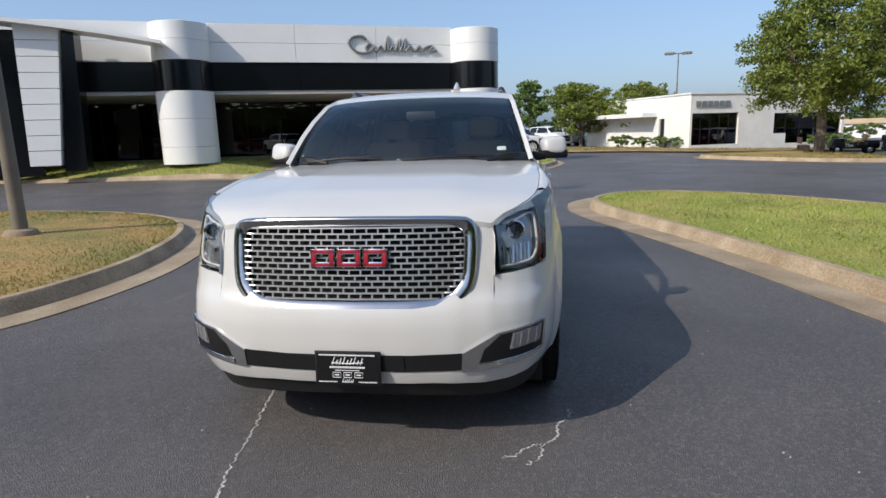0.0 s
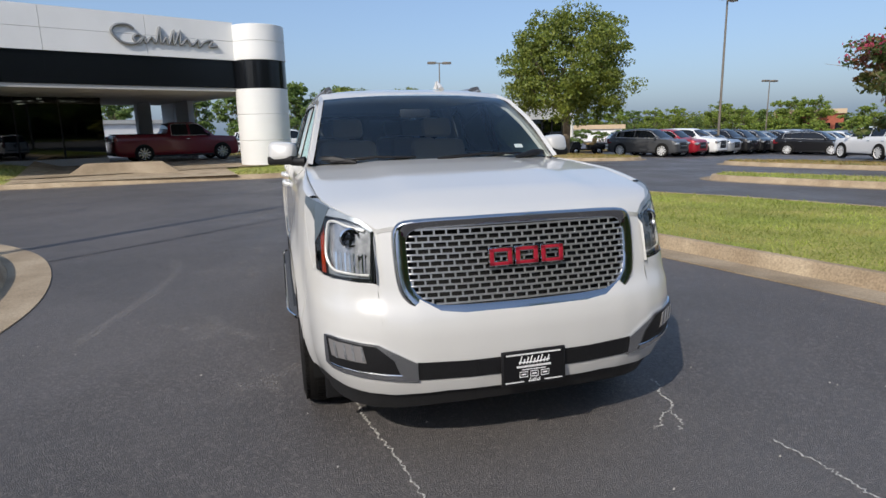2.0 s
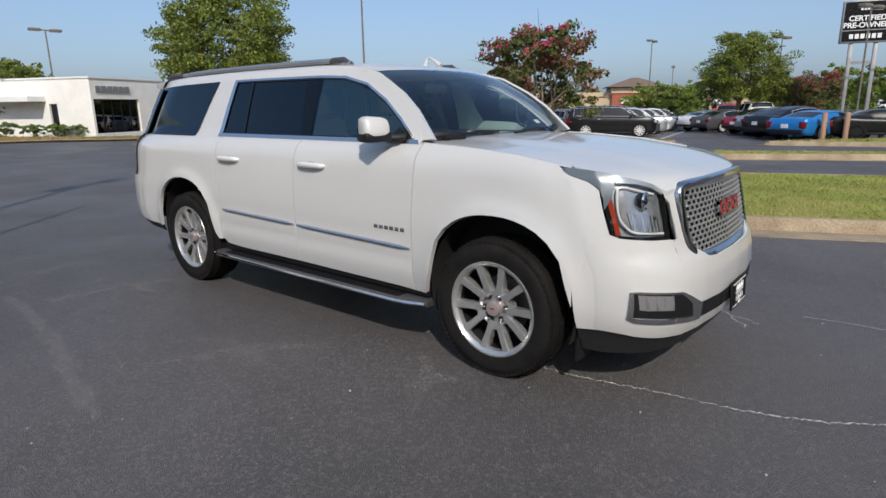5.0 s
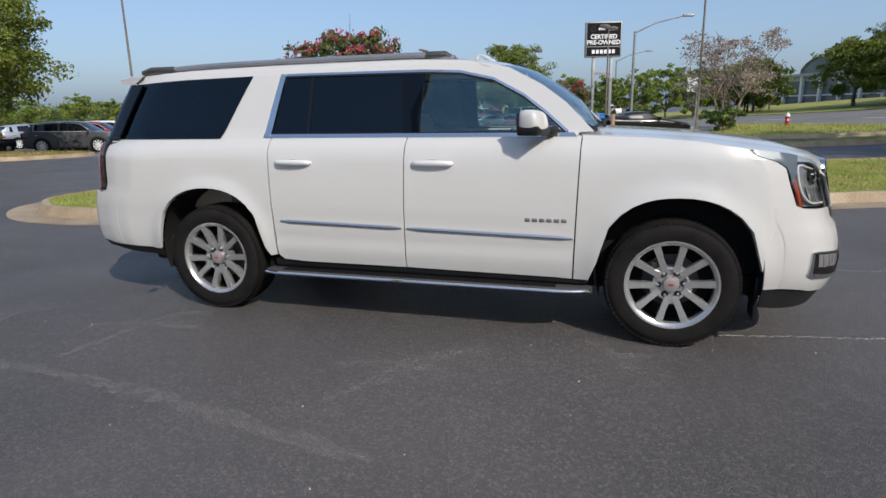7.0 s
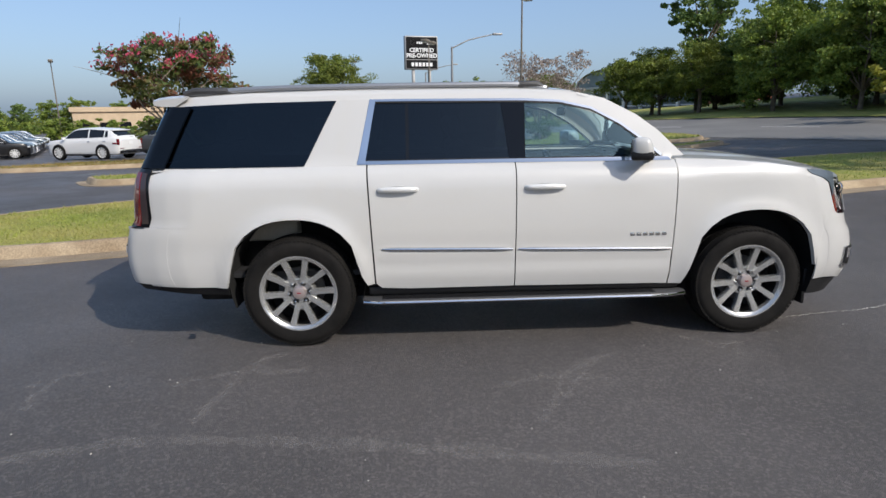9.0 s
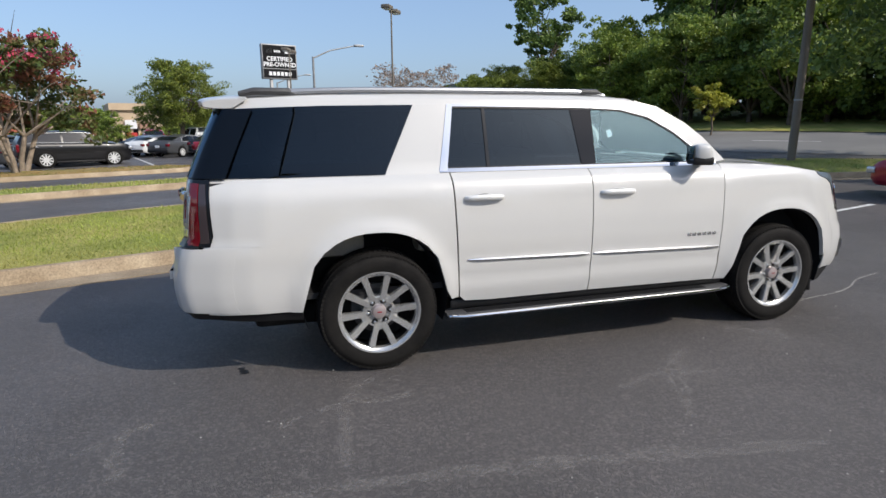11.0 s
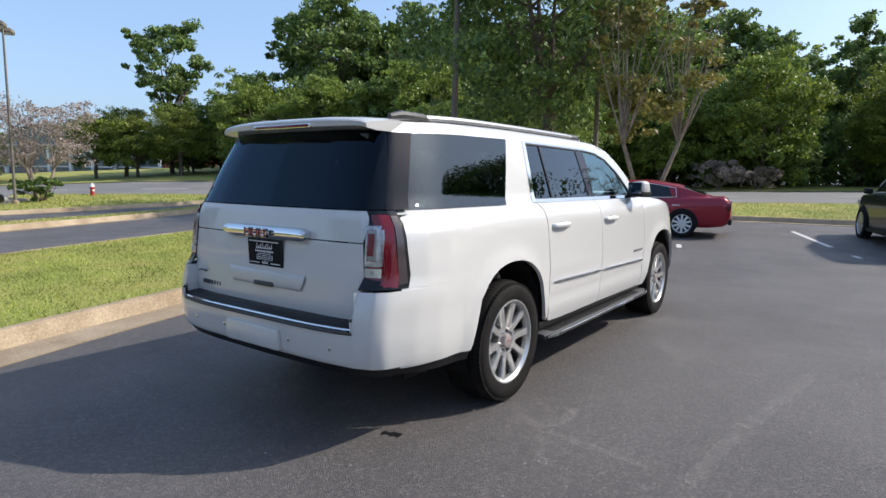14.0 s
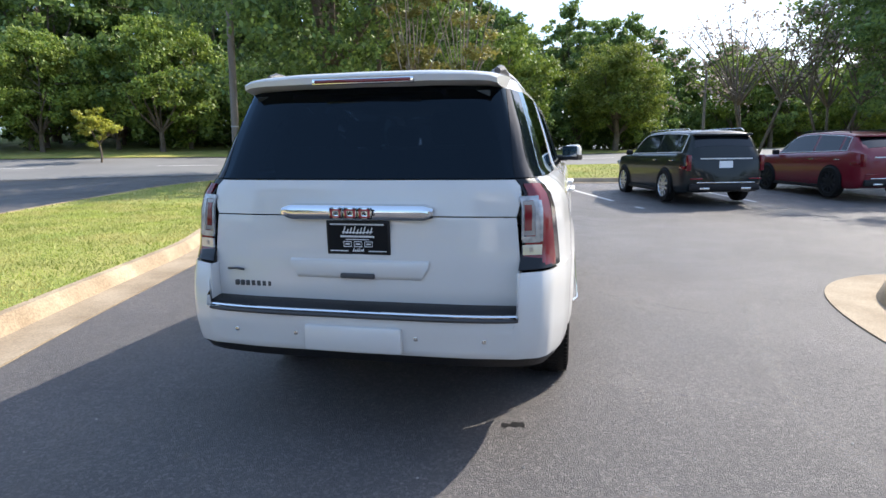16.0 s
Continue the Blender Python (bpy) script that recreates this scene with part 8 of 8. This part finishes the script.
    def pane(name, f0, f1, slant0=0.0, slant1=0.0, s=1):
        """A side window between two stations; its ends may lean."""
        pr = []
        for t in np.linspace(0, 1, 9):
            row = []
            for u in np.linspace(0, 1, 5):
                f = (f0 + slant0 * u) * (1 - t) + (f1 + slant1 * u) * t
                lo, hi = zdeck(f) + 0.035, zcab(f) - 0.085
                hi = max(hi, lo + 0.012)
                z = lo + (hi - lo) * u
                row.append((s * (cab_x(f, z) + 0.005), f * L - L / 2, z))
            pr.append(row)
        bm = grid_bm(pr)
        bmesh.ops.recalc_face_normals(bm, faces=bm.faces)
        if (bm.faces[:][0].normal.x if not bm.normal_update() else 0) * s < 0:
            bmesh.ops.reverse_faces(bm, faces=bm.faces)
        part(name, bm, M["glass_car"], car, "dark glass")
    def screen(name, f0, f1, share):
        pr = [[(x * share * cab_w(f)[1], f * L - L / 2, top_z(f, x * share * cab_w(f)[1]) + 0.005) for x in np.linspace(-1, 1, 11)] for f in np.linspace(f0, f1, 9)]
        bm = grid_bm(pr)
        bmesh.ops.recalc_face_normals(bm, faces=bm.faces)
        part(name, bm, M["glass_car"], car, "dark glass")
    mid_roof = C[-3][0]
    bf = (C[2][0] + mid_roof) / 2 - 0.02
    front, rear = C[0][0] + 0.055, {"sedan": 0.735, "coupe": 0.70, "pickup": 0.560}.get(style, mid_roof - 0.045)
    screen("windscreen", C[0][0] + 0.018, C[1][0] - 0.006, 0.93)
    screen("rear_window", C[-2][0] + 0.010, C[-1][0] - (0.018 if style in ("suv", "crossover") else 0.03), 0.90)
    for s in (-1, 1):
        pane("side_window", front, bf - 0.010, 0.035, 0.0, s)
        if style != "coupe":
            pane("side_window", bf + 0.008, min(rear, bf + 0.205), 0.0, 0.0 if style != "sedan" else -0.02, s)
        if style in ("suv", "crossover"):
            pane("quarter_window", bf + 0.220, C[-2][0] - 0.022, 0.0, -0.012, s)
            rear = C[-2][0] - 0.022
        top = [(s * (cab_x(f, zcab(f) - 0.075) + 0.006), f * L - L / 2, max(zcab(f) - 0.075, zdeck(f) + 0.05)) for f in np.linspace(front + 0.01, rear, 22)]
        low = [(s * (cab_x(f, zdeck(f) + 0.025) + 0.006), f * L - L / 2, zdeck(f) + 0.025) for f in np.linspace(rear + 0.006, front - 0.01, 16)]
        part("window_trim", tube(top + low, 0.010, 6), M["bright_rim"] if style != "coupe" else M["black_plastic"], car, "bright metal strip round the windows")
    if style in ("suv", "crossover"):
        fq = C[-2][0] + 0.004
        yq, zq, wq = fq * L - L / 2, zcab(fq), cab_w(fq)[1]
        part("roof_spoiler", box((-wq * 0.96, yq - 0.10, zq - 0.030), (wq * 0.96, yq + 0.14, zq + 0.016), 0.014), P, car)
    for s in (-1, 1):
        for f in S["axles"]:
            y = f * L - L / 2
            R = S["R"]
            # dark arch gap painted as a black disc on the flank
            arch = lathe([(R * 1.10, 0.0), (R * 1.10, 0.012), (0.01, 0.012)], 28, "x")
            for v in arch.verts:
                v.co = Vector((s * (W - 0.006 + v.co.x), y + v.co.y, R + 0.01 + v.co.z))
            for v in arch.verts:
                v.co.z = max(v.co.z, 0.24)
            part("arch_shade", arch, M["shade_black"], car)
            car_wheel(car, W - 0.064, y, R, s, M[rim])
        fm = C[0][0] + 0.06
        y = fm * L - L / 2
        part("mirror", box((min(s * W * 0.95, s * (W + 0.13)), y - 0.05, C[0][1] + 0.0), (max(s * W * 0.95, s * (W + 0.13)), y + 0.06, C[0][1] + 0.14), 0.03), M["black_plastic"] if colour in ("deepred", "dkgreen") else P, car)
        zf = float(np.interp(0.05, [d[0] for d in S["deck"]], [d[1] for d in S["deck"]]))
        part("headlight", box((min(s * W * 0.52, s * W * 0.92), -L / 2 - 0.004, zf - 0.26), (max(s * W * 0.52, s * W * 0.92), -L / 2 + 0.17, zf - 0.12), 0.03), M["lamp_clear_solid"], car)
        zt = S["deck"][-2][1]
        if style not in ("suv", "crossover"):
            part("tail_light", box((min(s * W * 0.66, s * W * 0.93), L / 2 - 0.16, zt - (0.34 if style != "sedan" else 0.24)), (max(s * W * 0.66, s * W * 0.93), L / 2 + 0.004, zt - 0.06), 0.03), M["lamp_red"], car, "red tail light")
        for f in (bf + 0.02, bf + 0.23):
            if f < C[-1][0] - 0.05 and not (style == "coupe" and f > bf + 0.1):
                y = f * L - L / 2
                zz = C[2][1] - 0.13
                part("handle", box((min(s * W * 0.985, s * (W + 0.02)), y - 0.1, zz - 0.015), (max(s * W * 0.985, s * (W + 0.02)), y + 0.08, zz + 0.015), 0.008), M["chrome"], car)
        part("sill_trim", box((min(s * W * 0.93, s * W * 1.004), -L * 0.26, 0.24), (max(s * W * 0.93, s * W * 1.004), L * 0.24, 0.33), 0.02), M["black_plastic"], car)
        if rails:
            zr = C[2][2]
            part("roof_rail", tube([(s * W * 0.66, C[2][0] * L - L / 2, zr), (s * W * 0.66, C[2][0] * L - L / 2 + 0.15, zr + 0.045), (s * W * 0.66, mid_roof * L - L / 2, zr + 0.035), (s * W * 0.66, mid_roof * L - L / 2 + 0.12, zr - 0.03)], 0.014, 6), M["black_plastic"] if colour == "deepred" else M["satin"], car)
    part("grille", box((-W * 0.45, -L / 2 - 0.006, 0.46), (W * 0.45, -L / 2 + 0.05, zf - 0.12), 0.03), M["black_plastic"], car)
    part("grille_bar", box((-W * 0.4, -L / 2 - 0.012, (zf + 0.32) / 2), (W * 0.4, -L / 2, (zf + 0.38) / 2), 0.005), M["chrome"], car)
    part("rear_bumper", box((-W * 0.84, L / 2 - 0.06, 0.34), (W * 0.84, L / 2 + 0.03, 0.50), 0.03), M["black_plastic"], car)
    part("plate", box((-0.16, L / 2 + 0.0, S["deck"][-2][1] - 0.32), (0.16, L / 2 + 0.012, S["deck"][-2][1] - 0.16)), M["white_paintmark"], car, "white plate")
    if style in ("suv", "crossover"):
        part("tail_bar", box((-W * 0.62, L / 2 - 0.005, S["deck"][-2][1] - 0.12), (W * 0.62, L / 2 + 0.012, S["deck"][-2][1] - 0.09)), M["bright_rim"], car)
        part("lower_strip", box((-W * 0.70, L / 2 + 0.025, 0.515), (W * 0.70, L / 2 + 0.04, 0.54), 0.004), M["chrome"], car)
        for s in (-1, 1):
            part("tail_light", box((min(s * W * 0.83, s * W * 0.925), L / 2 - 0.12, 0.80), (max(s * W * 0.83, s * W * 0.925), L / 2 + 0.012, S["deck"][-2][1] - 0.02), 0.02), M["lamp_red"], car, "tall upright red tail light")
            part("side_lamp", box((min(s * W * 0.93, s * W * 0.992), L / 2 - 0.34, 0.84), (max(s * W * 0.93, s * W * 0.992), L / 2 - 0.10, 0.92), 0.02), M["lamp_red"], car, "red lamp wrapping round the flank")
            part("reflector", box((min(s * W * 0.56, s * W * 0.86), L / 2 + 0.02, 0.60), (max(s * W * 0.56, s * W * 0.86), L / 2 + 0.034, 0.635), 0.004), M["lamp_red"], car, "red reflector strip")
        part("exhaust", box((-W * 0.62, L / 2 + 0.02, 0.36), (-W * 0.38, L / 2 + 0.045, 0.41), 0.008), M["chrome"], car)
        part("exhaust", box((W * 0.38, L / 2 + 0.02, 0.36), (W * 0.62, L / 2 + 0.045, 0.41), 0.008), M["chrome"], car)
    if style == "pickup":
        # flat black slab painted as the shaded hollow of the bed
        part("bed_shade", box((-W * 0.78, L * 0.11, 1.31), (W * 0.78, L * 0.475, 1.335)), M["shade_black"], car)
    CAR_CACHE[key] = car
    return car




def park(style, colour, label, x, y, heading, name=None, rim="bright_rim", rails=False, dz=0.0):
    """heading: degrees by which the nose turns from -y, anticlockwise."""
    nm = name or {"suv": "sport_utility", "crossover": "crossover", "sedan": "sedan", "coupe": "coupe", "pickup": "pickup_truck"}[style]
    return vehicle(style, colour, nm, label, pose(x, y, gz(x, y) + dz, 0, 0, heading), rim, rails)


# beside the lawn to the south
park("sedan", "maroon", "dark red sedan with bright wheels parked by a lawn", 2.55, -9.75, 100, rim="bright_rim")
park("suv", "dkgreen", "black sport utility with chrome trim parked nose to a lawn", -4.0, -10.33, 14, rim="alloy", rails=True)
park("crossover", "deepred", "deep red crossover with black wheels in a parking bay", -8.17, -11.4, 14, rim="black_plastic", rails=True)
# under the canopy
v = vehicle("pickup", "deepred", "pickup_truck", "red crew-cab pickup truck under a showroom canopy", local_frame((-1.8, 24.5), 24) @ pose(-1.75, 6.2, 0.31, 0, 0, 90))
# row across the drive
u = Vector((0.80, 0.60, 0))
row = [("crossover", "grey"), ("crossover", "red"), ("suv", "white"), ("crossover", "silver"), ("suv", "black"), ("suv", "black"), ("suv", "grey"), ("crossover", "silver"), ("suv", "black"), ("crossover", "white"), ("suv", "silver"), ("suv", "black")]
for k, (st, c) in enumerate(row):
    park(st, c, f"{ {'grey': 'dark grey', 'black': 'black', 'white': 'white', 'red': 'dark red', 'silver': 'silver'}[c]} {'sport utility' if st == 'suv' else 'crossover'} in a long sales row", 21.4 + 2.35 * k, 29.5 + 1.2 * k, 27)
park("crossover", "white", "white crossover parked beside a crape myrtle", 28.6, 20.2, 164)
park("suv", "grey", "dark grey sport utility parked behind a crape myrtle", 32.6, 18.4, 166)
park("suv", "black", "black full-size sport utility at the end of a row", 30.0, 12.9, 25)
for k in range(13):
    c = ("grey", "silver", "white", "silver", "silver", "white", "grey", "black", "white", "silver", "black", "grey", "white")[k]
    park("suv" if k % 2 else "crossover", c, f"{ {'grey': 'dark grey', 'dkgreen': 'dark green'}.get(c, c)} vehicle in a row of parked cars", 32.9 + 2.8 * k, 13.55 + 0.66 * k, 25)
for k in range(8):
    c = ("black", "silver", "white", "grey", "black", "silver", "grey", "white")[k]
    park("crossover", c, f"{'dark grey' if c == 'grey' else c} crossover in a far row", 36 + 2.5 * k, 31 + 1.3 * k, 27)
# behind the brick building's corner
for k, (st, c) in enumerate((("suv", "white"), ("crossover", "grey"), ("suv", "white"), ("crossover", "silver"), ("suv", "grey"), ("crossover", "silver"))):
    park(st, c, f"{'dark grey' if c == 'grey' else c} vehicle parked before dark trees", -2.5 + 2.7 * k, 50.0 + 0.5 * k, 35)
park("suv", "white", "white sport utility behind a round column", -0.5, 37.0, 110)
park("crossover", "silver", "silver crossover parked past the shade tree", 27.5, 40, 70)
park("crossover", "skyblue", "pale blue crossover parked past the shade tree", 31.0, 41, 70)
# sales lot to the east
park("coupe", "black", "low black sports coupe on the edge of a sales lot", 26.9, -0.4, 18, rim="black_plastic")
park("coupe", "blue", "bright blue coupe in a sales lot row", 26.6, 1.9, 62)
for st, cl, x, y in (("sedan", "black", 29.0, 3.2), ("sedan", "silver", 31.8, 4.2), ("sedan", "grey", 33.2, 4.0), ("coupe", "red", 34.4, 5.6), ("sedan", "black", 37.1, 6.0), ("sedan", "grey", 39.0, 8.6), ("sedan", "white", 42.5, 10.6), ("sedan", "black", 45.0, 11.5)):
    park(st, cl, f"{ {'grey': 'dark grey'}.get(cl, cl)} car in a sales lot row", x, y, 55)
park("pickup", "white", "white pickup truck in a sales lot", 42.0, 7.6, 125)
park("pickup", "red", "red pickup truck in a far sales lot", 55.0, 12.9, -75)
park("suv", "white", "white vehicle passing on a far road", 66, 2.0, 100)


# ---- a two-seat utility cart by the shade tree ----
def utility_cart():
    c = empty("utility_cart", pose(19.1, 33.0, gz(19.1, 33.0), 0, 0, -108), label="small black utility cart with a tan bench seat on asphalt", category="cart")
    part("frame", box((-0.52, -1.15, 0.30), (0.52, 1.10, 0.40), 0.03), M["black_plastic"], c)
    part("cowl", prism([(-0.55, -1.20), (0.55, -1.20), (0.55, -0.45), (-0.55, -0.45)], 0.34, 0.86, [(-0.48, -0.95), (0.48, -0.95), (0.50, -0.52), (-0.50, -0.52)]), M["black_plastic"], c)
    part("rear_body", box((-0.56, 0.05, 0.36), (0.56, 1.15, 0.66), 0.08), M["black_plastic"], c)
    part("seat", box((-0.52, -0.12, 0.66), (0.52, 0.42, 0.80), 0.05), M["leaf_tan"], c, "tan bench seat")
    part("seat_back", box((-0.52, 0.36, 0.78), (0.52, 0.48, 1.14), 0.05, Matrix.Rotation(-0.1, 4, "X")), M["leaf_tan"], c, "tan seat back")
    part("cargo_deck", box((-0.56, 0.55, 0.66), (0.56, 1.22, 0.74), 0.02), M["trim_and_shade"], c)
    part("steering_wheel", tube([(-0.25 + 0.17 * math.cos(a), -0.40 + 0.08 * math.sin(a), 0.98 + 0.14 * math.sin(a)) for a in np.linspace(0, 2 * math.pi, 17)], 0.014, 6), M["trim_and_shade"], c)
    for sx in (-1, 1):
        for y in (-0.8, 0.72):
            w = new("wheel")
            w.parent, w.location = c, (sx * 0.52, y, 0.25)
            part("tyre", lathe([(0.14, -0.09), (0.23, -0.09), (0.25, -0.06), (0.25, 0.06), (0.23, 0.09), (0.14, 0.09)], 18, "x"), M["rubber"], w)
            part("hub", lathe([(0.005, -0.07), (0.14, -0.05), (0.14, 0.05), (0.005, 0.07)], 14, "x"), M["alloy"], w)


M["leaf_tan"] = mat("tan_vinyl", (0.50, 0.33, 0.12), 0.6)
utility_cart()


# ---- marks on the asphalt ----
def film_mat(name="sheen_film", col=(0.36, 0.335, 0.31), scale=14.0, most=0.25, lo=0.36, hi=0.68):
    """A thin broken film that the asphalt shows through."""
    m = mat(name, col, 0.9, fine=0.3, fine_scale=60)
    nt = m.node_tree
    b = nt.nodes["Principled BSDF"]
    a = ramp2(nt, noise_out(nt, scale, 5.0, 0.7), (0, 0, 0), (most, most, most), lo, hi)
    nt.links.new(a, b.inputs["Alpha"])
    return m


M["sheen_film"] = film_mat()
M["crack_film"] = film_mat("crack_film", (0.50, 0.48, 0.44), 45.0, 0.95, 0.36, 0.50)

for a, b2 in (((-1.1, -12.2), (-2.75, -7.5)), ((-5.0, -11.6), (-5.85, -8.5)), ((1.25, -9.5), (0.55, -7.0)), ((3.4, -5.7), (4.4, -9.0)), ((-8.6, -11.0), (-9.4, -9.0))):
    strip("bay_line", a, b2, 0.11, M["line"], "worn white parking bay line", lift=0.005, n=6)
strip("edge_line", (23.5, 8.0), (76.0, 20.4), 0.12, M["line"], "white line along a row of parked cars", lift=0.01, n=30)


def ribbon(name, pts, width, material, label, category, seedn, jag=0.03, lift=0.004, per=10):
    """A thin irregular band along points on the asphalt."""
    rng = random.Random(seedn)
    P = smooth_loop(pts, per, False)
    L, R = [], []
    for i, p in enumerate(P):
        a, b3 = np.array(P[max(i - 1, 0)]), np.array(P[min(i + 1, len(P) - 1)])
        d = (b3 - a) / (np.linalg.norm(b3 - a) + 1e-9)
        nrm = np.array((-d[1], d[0]))
        mid_p = np.array(p) + nrm * rng.gauss(0, jag)
        w = width * (0.35 + 0.9 * rng.random()) * (0.15 if i in (0, len(P) - 1) else 1)
        for lst, s in ((L, 1), (R, -1)):
            q = mid_p + nrm * s * w / 2
            lst.append((q[0], q[1], gz(*q) + lift))
    return tagged(part(name, grid_bm([L, R]), material, smooth=False), label, category, kind="structure")


ribbon("crack", [(-0.72, -0.05), (-0.70, -0.4), (-0.62, -0.8), (-0.56, -1.2), (-0.45, -1.55), (-0.25, -1.9), (-0.1, -2.4)], 0.013, M["crack_film"], "pale filled crack in asphalt", "crack", 1, 0.006, per=26)
ribbon("crack", [(1.05, -0.45), (1.04, -0.55), (0.98, -0.64), (0.97, -0.76), (0.90, -0.84), (0.88, -0.96), (0.82, -1.04)], 0.012, M["crack_film"], "pale branching crack in asphalt", "crack", 2, 0.006, per=14)
ribbon("crack", [(0.90, -0.84), (0.82, -0.88), (0.76, -0.96), (0.70, -0.98)], 0.012, M["crack_film"], "pale branching crack in asphalt", "crack", 7, 0.006, per=14)
ribbon("crack", [(1.18, -1.25), (1.22, -1.5), (1.22, -1.75), (1.30, -2.1)], 0.012, M["crack_film"], "pale filled crack in asphalt", "crack", 3, 0.006, per=22)
ribbon("tar_seam", [(-4.2, 4.75), (-2.8, 6.0), (-1.7, 7.1), (-0.6, 8.2), (0.2, 9.0)], 0.05, M["tar"], "dark sealed seam in asphalt", "seam", 5, 0.006)
# pale scuffs: backlit gloss painted as soft patches broken up by noise
SCUFFS = (((-1.3, 1.1), (-1.6, 1.5), (-2.1, 1.7)), ((-1.1, 3.4), (-1.4, 3.6), (-2.1, 3.7)), ((-1.45, 0.15), (-1.2, 0.3), (-1.0, 0.5)), ((-1.15, 0.05), (-1.2, 0.3), (-1.3, 0.55)), ((-1.3, 4.7), (-1.5, 4.8), (-1.9, 4.75)),
          ((-1.45, 3.1), (-1.42, 3.6), (-1.6, 4.05)), ((-1.7, 1.2), (-1.62, 1.6), (-1.75, 1.95)), ((-2.63, 1.3), (-2.45, 2.2), (-2.33, 2.95), (-2.26, 3.7), (-2.30, 4.2), (-2.42, 4.6)), ((-1.41, 1.25), (-1.7, 1.45), (-2.2, 1.8)),
          ((-1.30, 4.62), (-1.42, 4.78), (-1.6, 5.0)), ((-1.15, 0.2), (-1.3, 0.24), (-1.42, 0.27)))
for k, pts in enumerate(SCUFFS):
    wide = 0.12 if len(pts) > 4 else 0.08
    ribbon("sheen_scuff", pts, wide, M["sheen_film"], "faint pale scuff on asphalt with its sheen painted in", "scuff", 20 + k, 0.012, lift=0.003, per=10)
ribbon("oil_spot", [(-0.78, 4.19), (-0.72, 4.2), (-0.66, 4.22)], 0.06, M["tar"], "small dark oil spot on asphalt", "oil spot", 41, 0.006, lift=0.003, per=5)
rngp = np.random.default_rng(17)
bits = []
for x, y in np.stack([rngp.uniform(-4.5, 3.5, 150), rngp.uniform(-3.5, 8.5, 150)], 1):
    s = 0.004 + 0.006 * rngp.random()
    bits += [(x - s, y, 0.004), (x, y - s * 0.7, 0.005), (x + s * 0.9, y + 0.3 * s, 0.005), (x + 0.1 * s, y + s, 0.004), (x, y, 0.004 + s)]
me = bpy.data.meshes.new("grit")
me.from_pydata(bits, [], [f for k in range(len(bits) // 5) for f in ((5 * k, 5 * k + 1, 5 * k + 4), (5 * k + 1, 5 * k + 2, 5 * k + 4), (5 * k + 2, 5 * k + 3, 5 * k + 4), (5 * k + 3, 5 * k, 5 * k + 4))])
tagged(finish("grit", me, M["crack"], smooth=False), "small pale grit and leaf bits scattered on asphalt", "grit", kind="stuff")
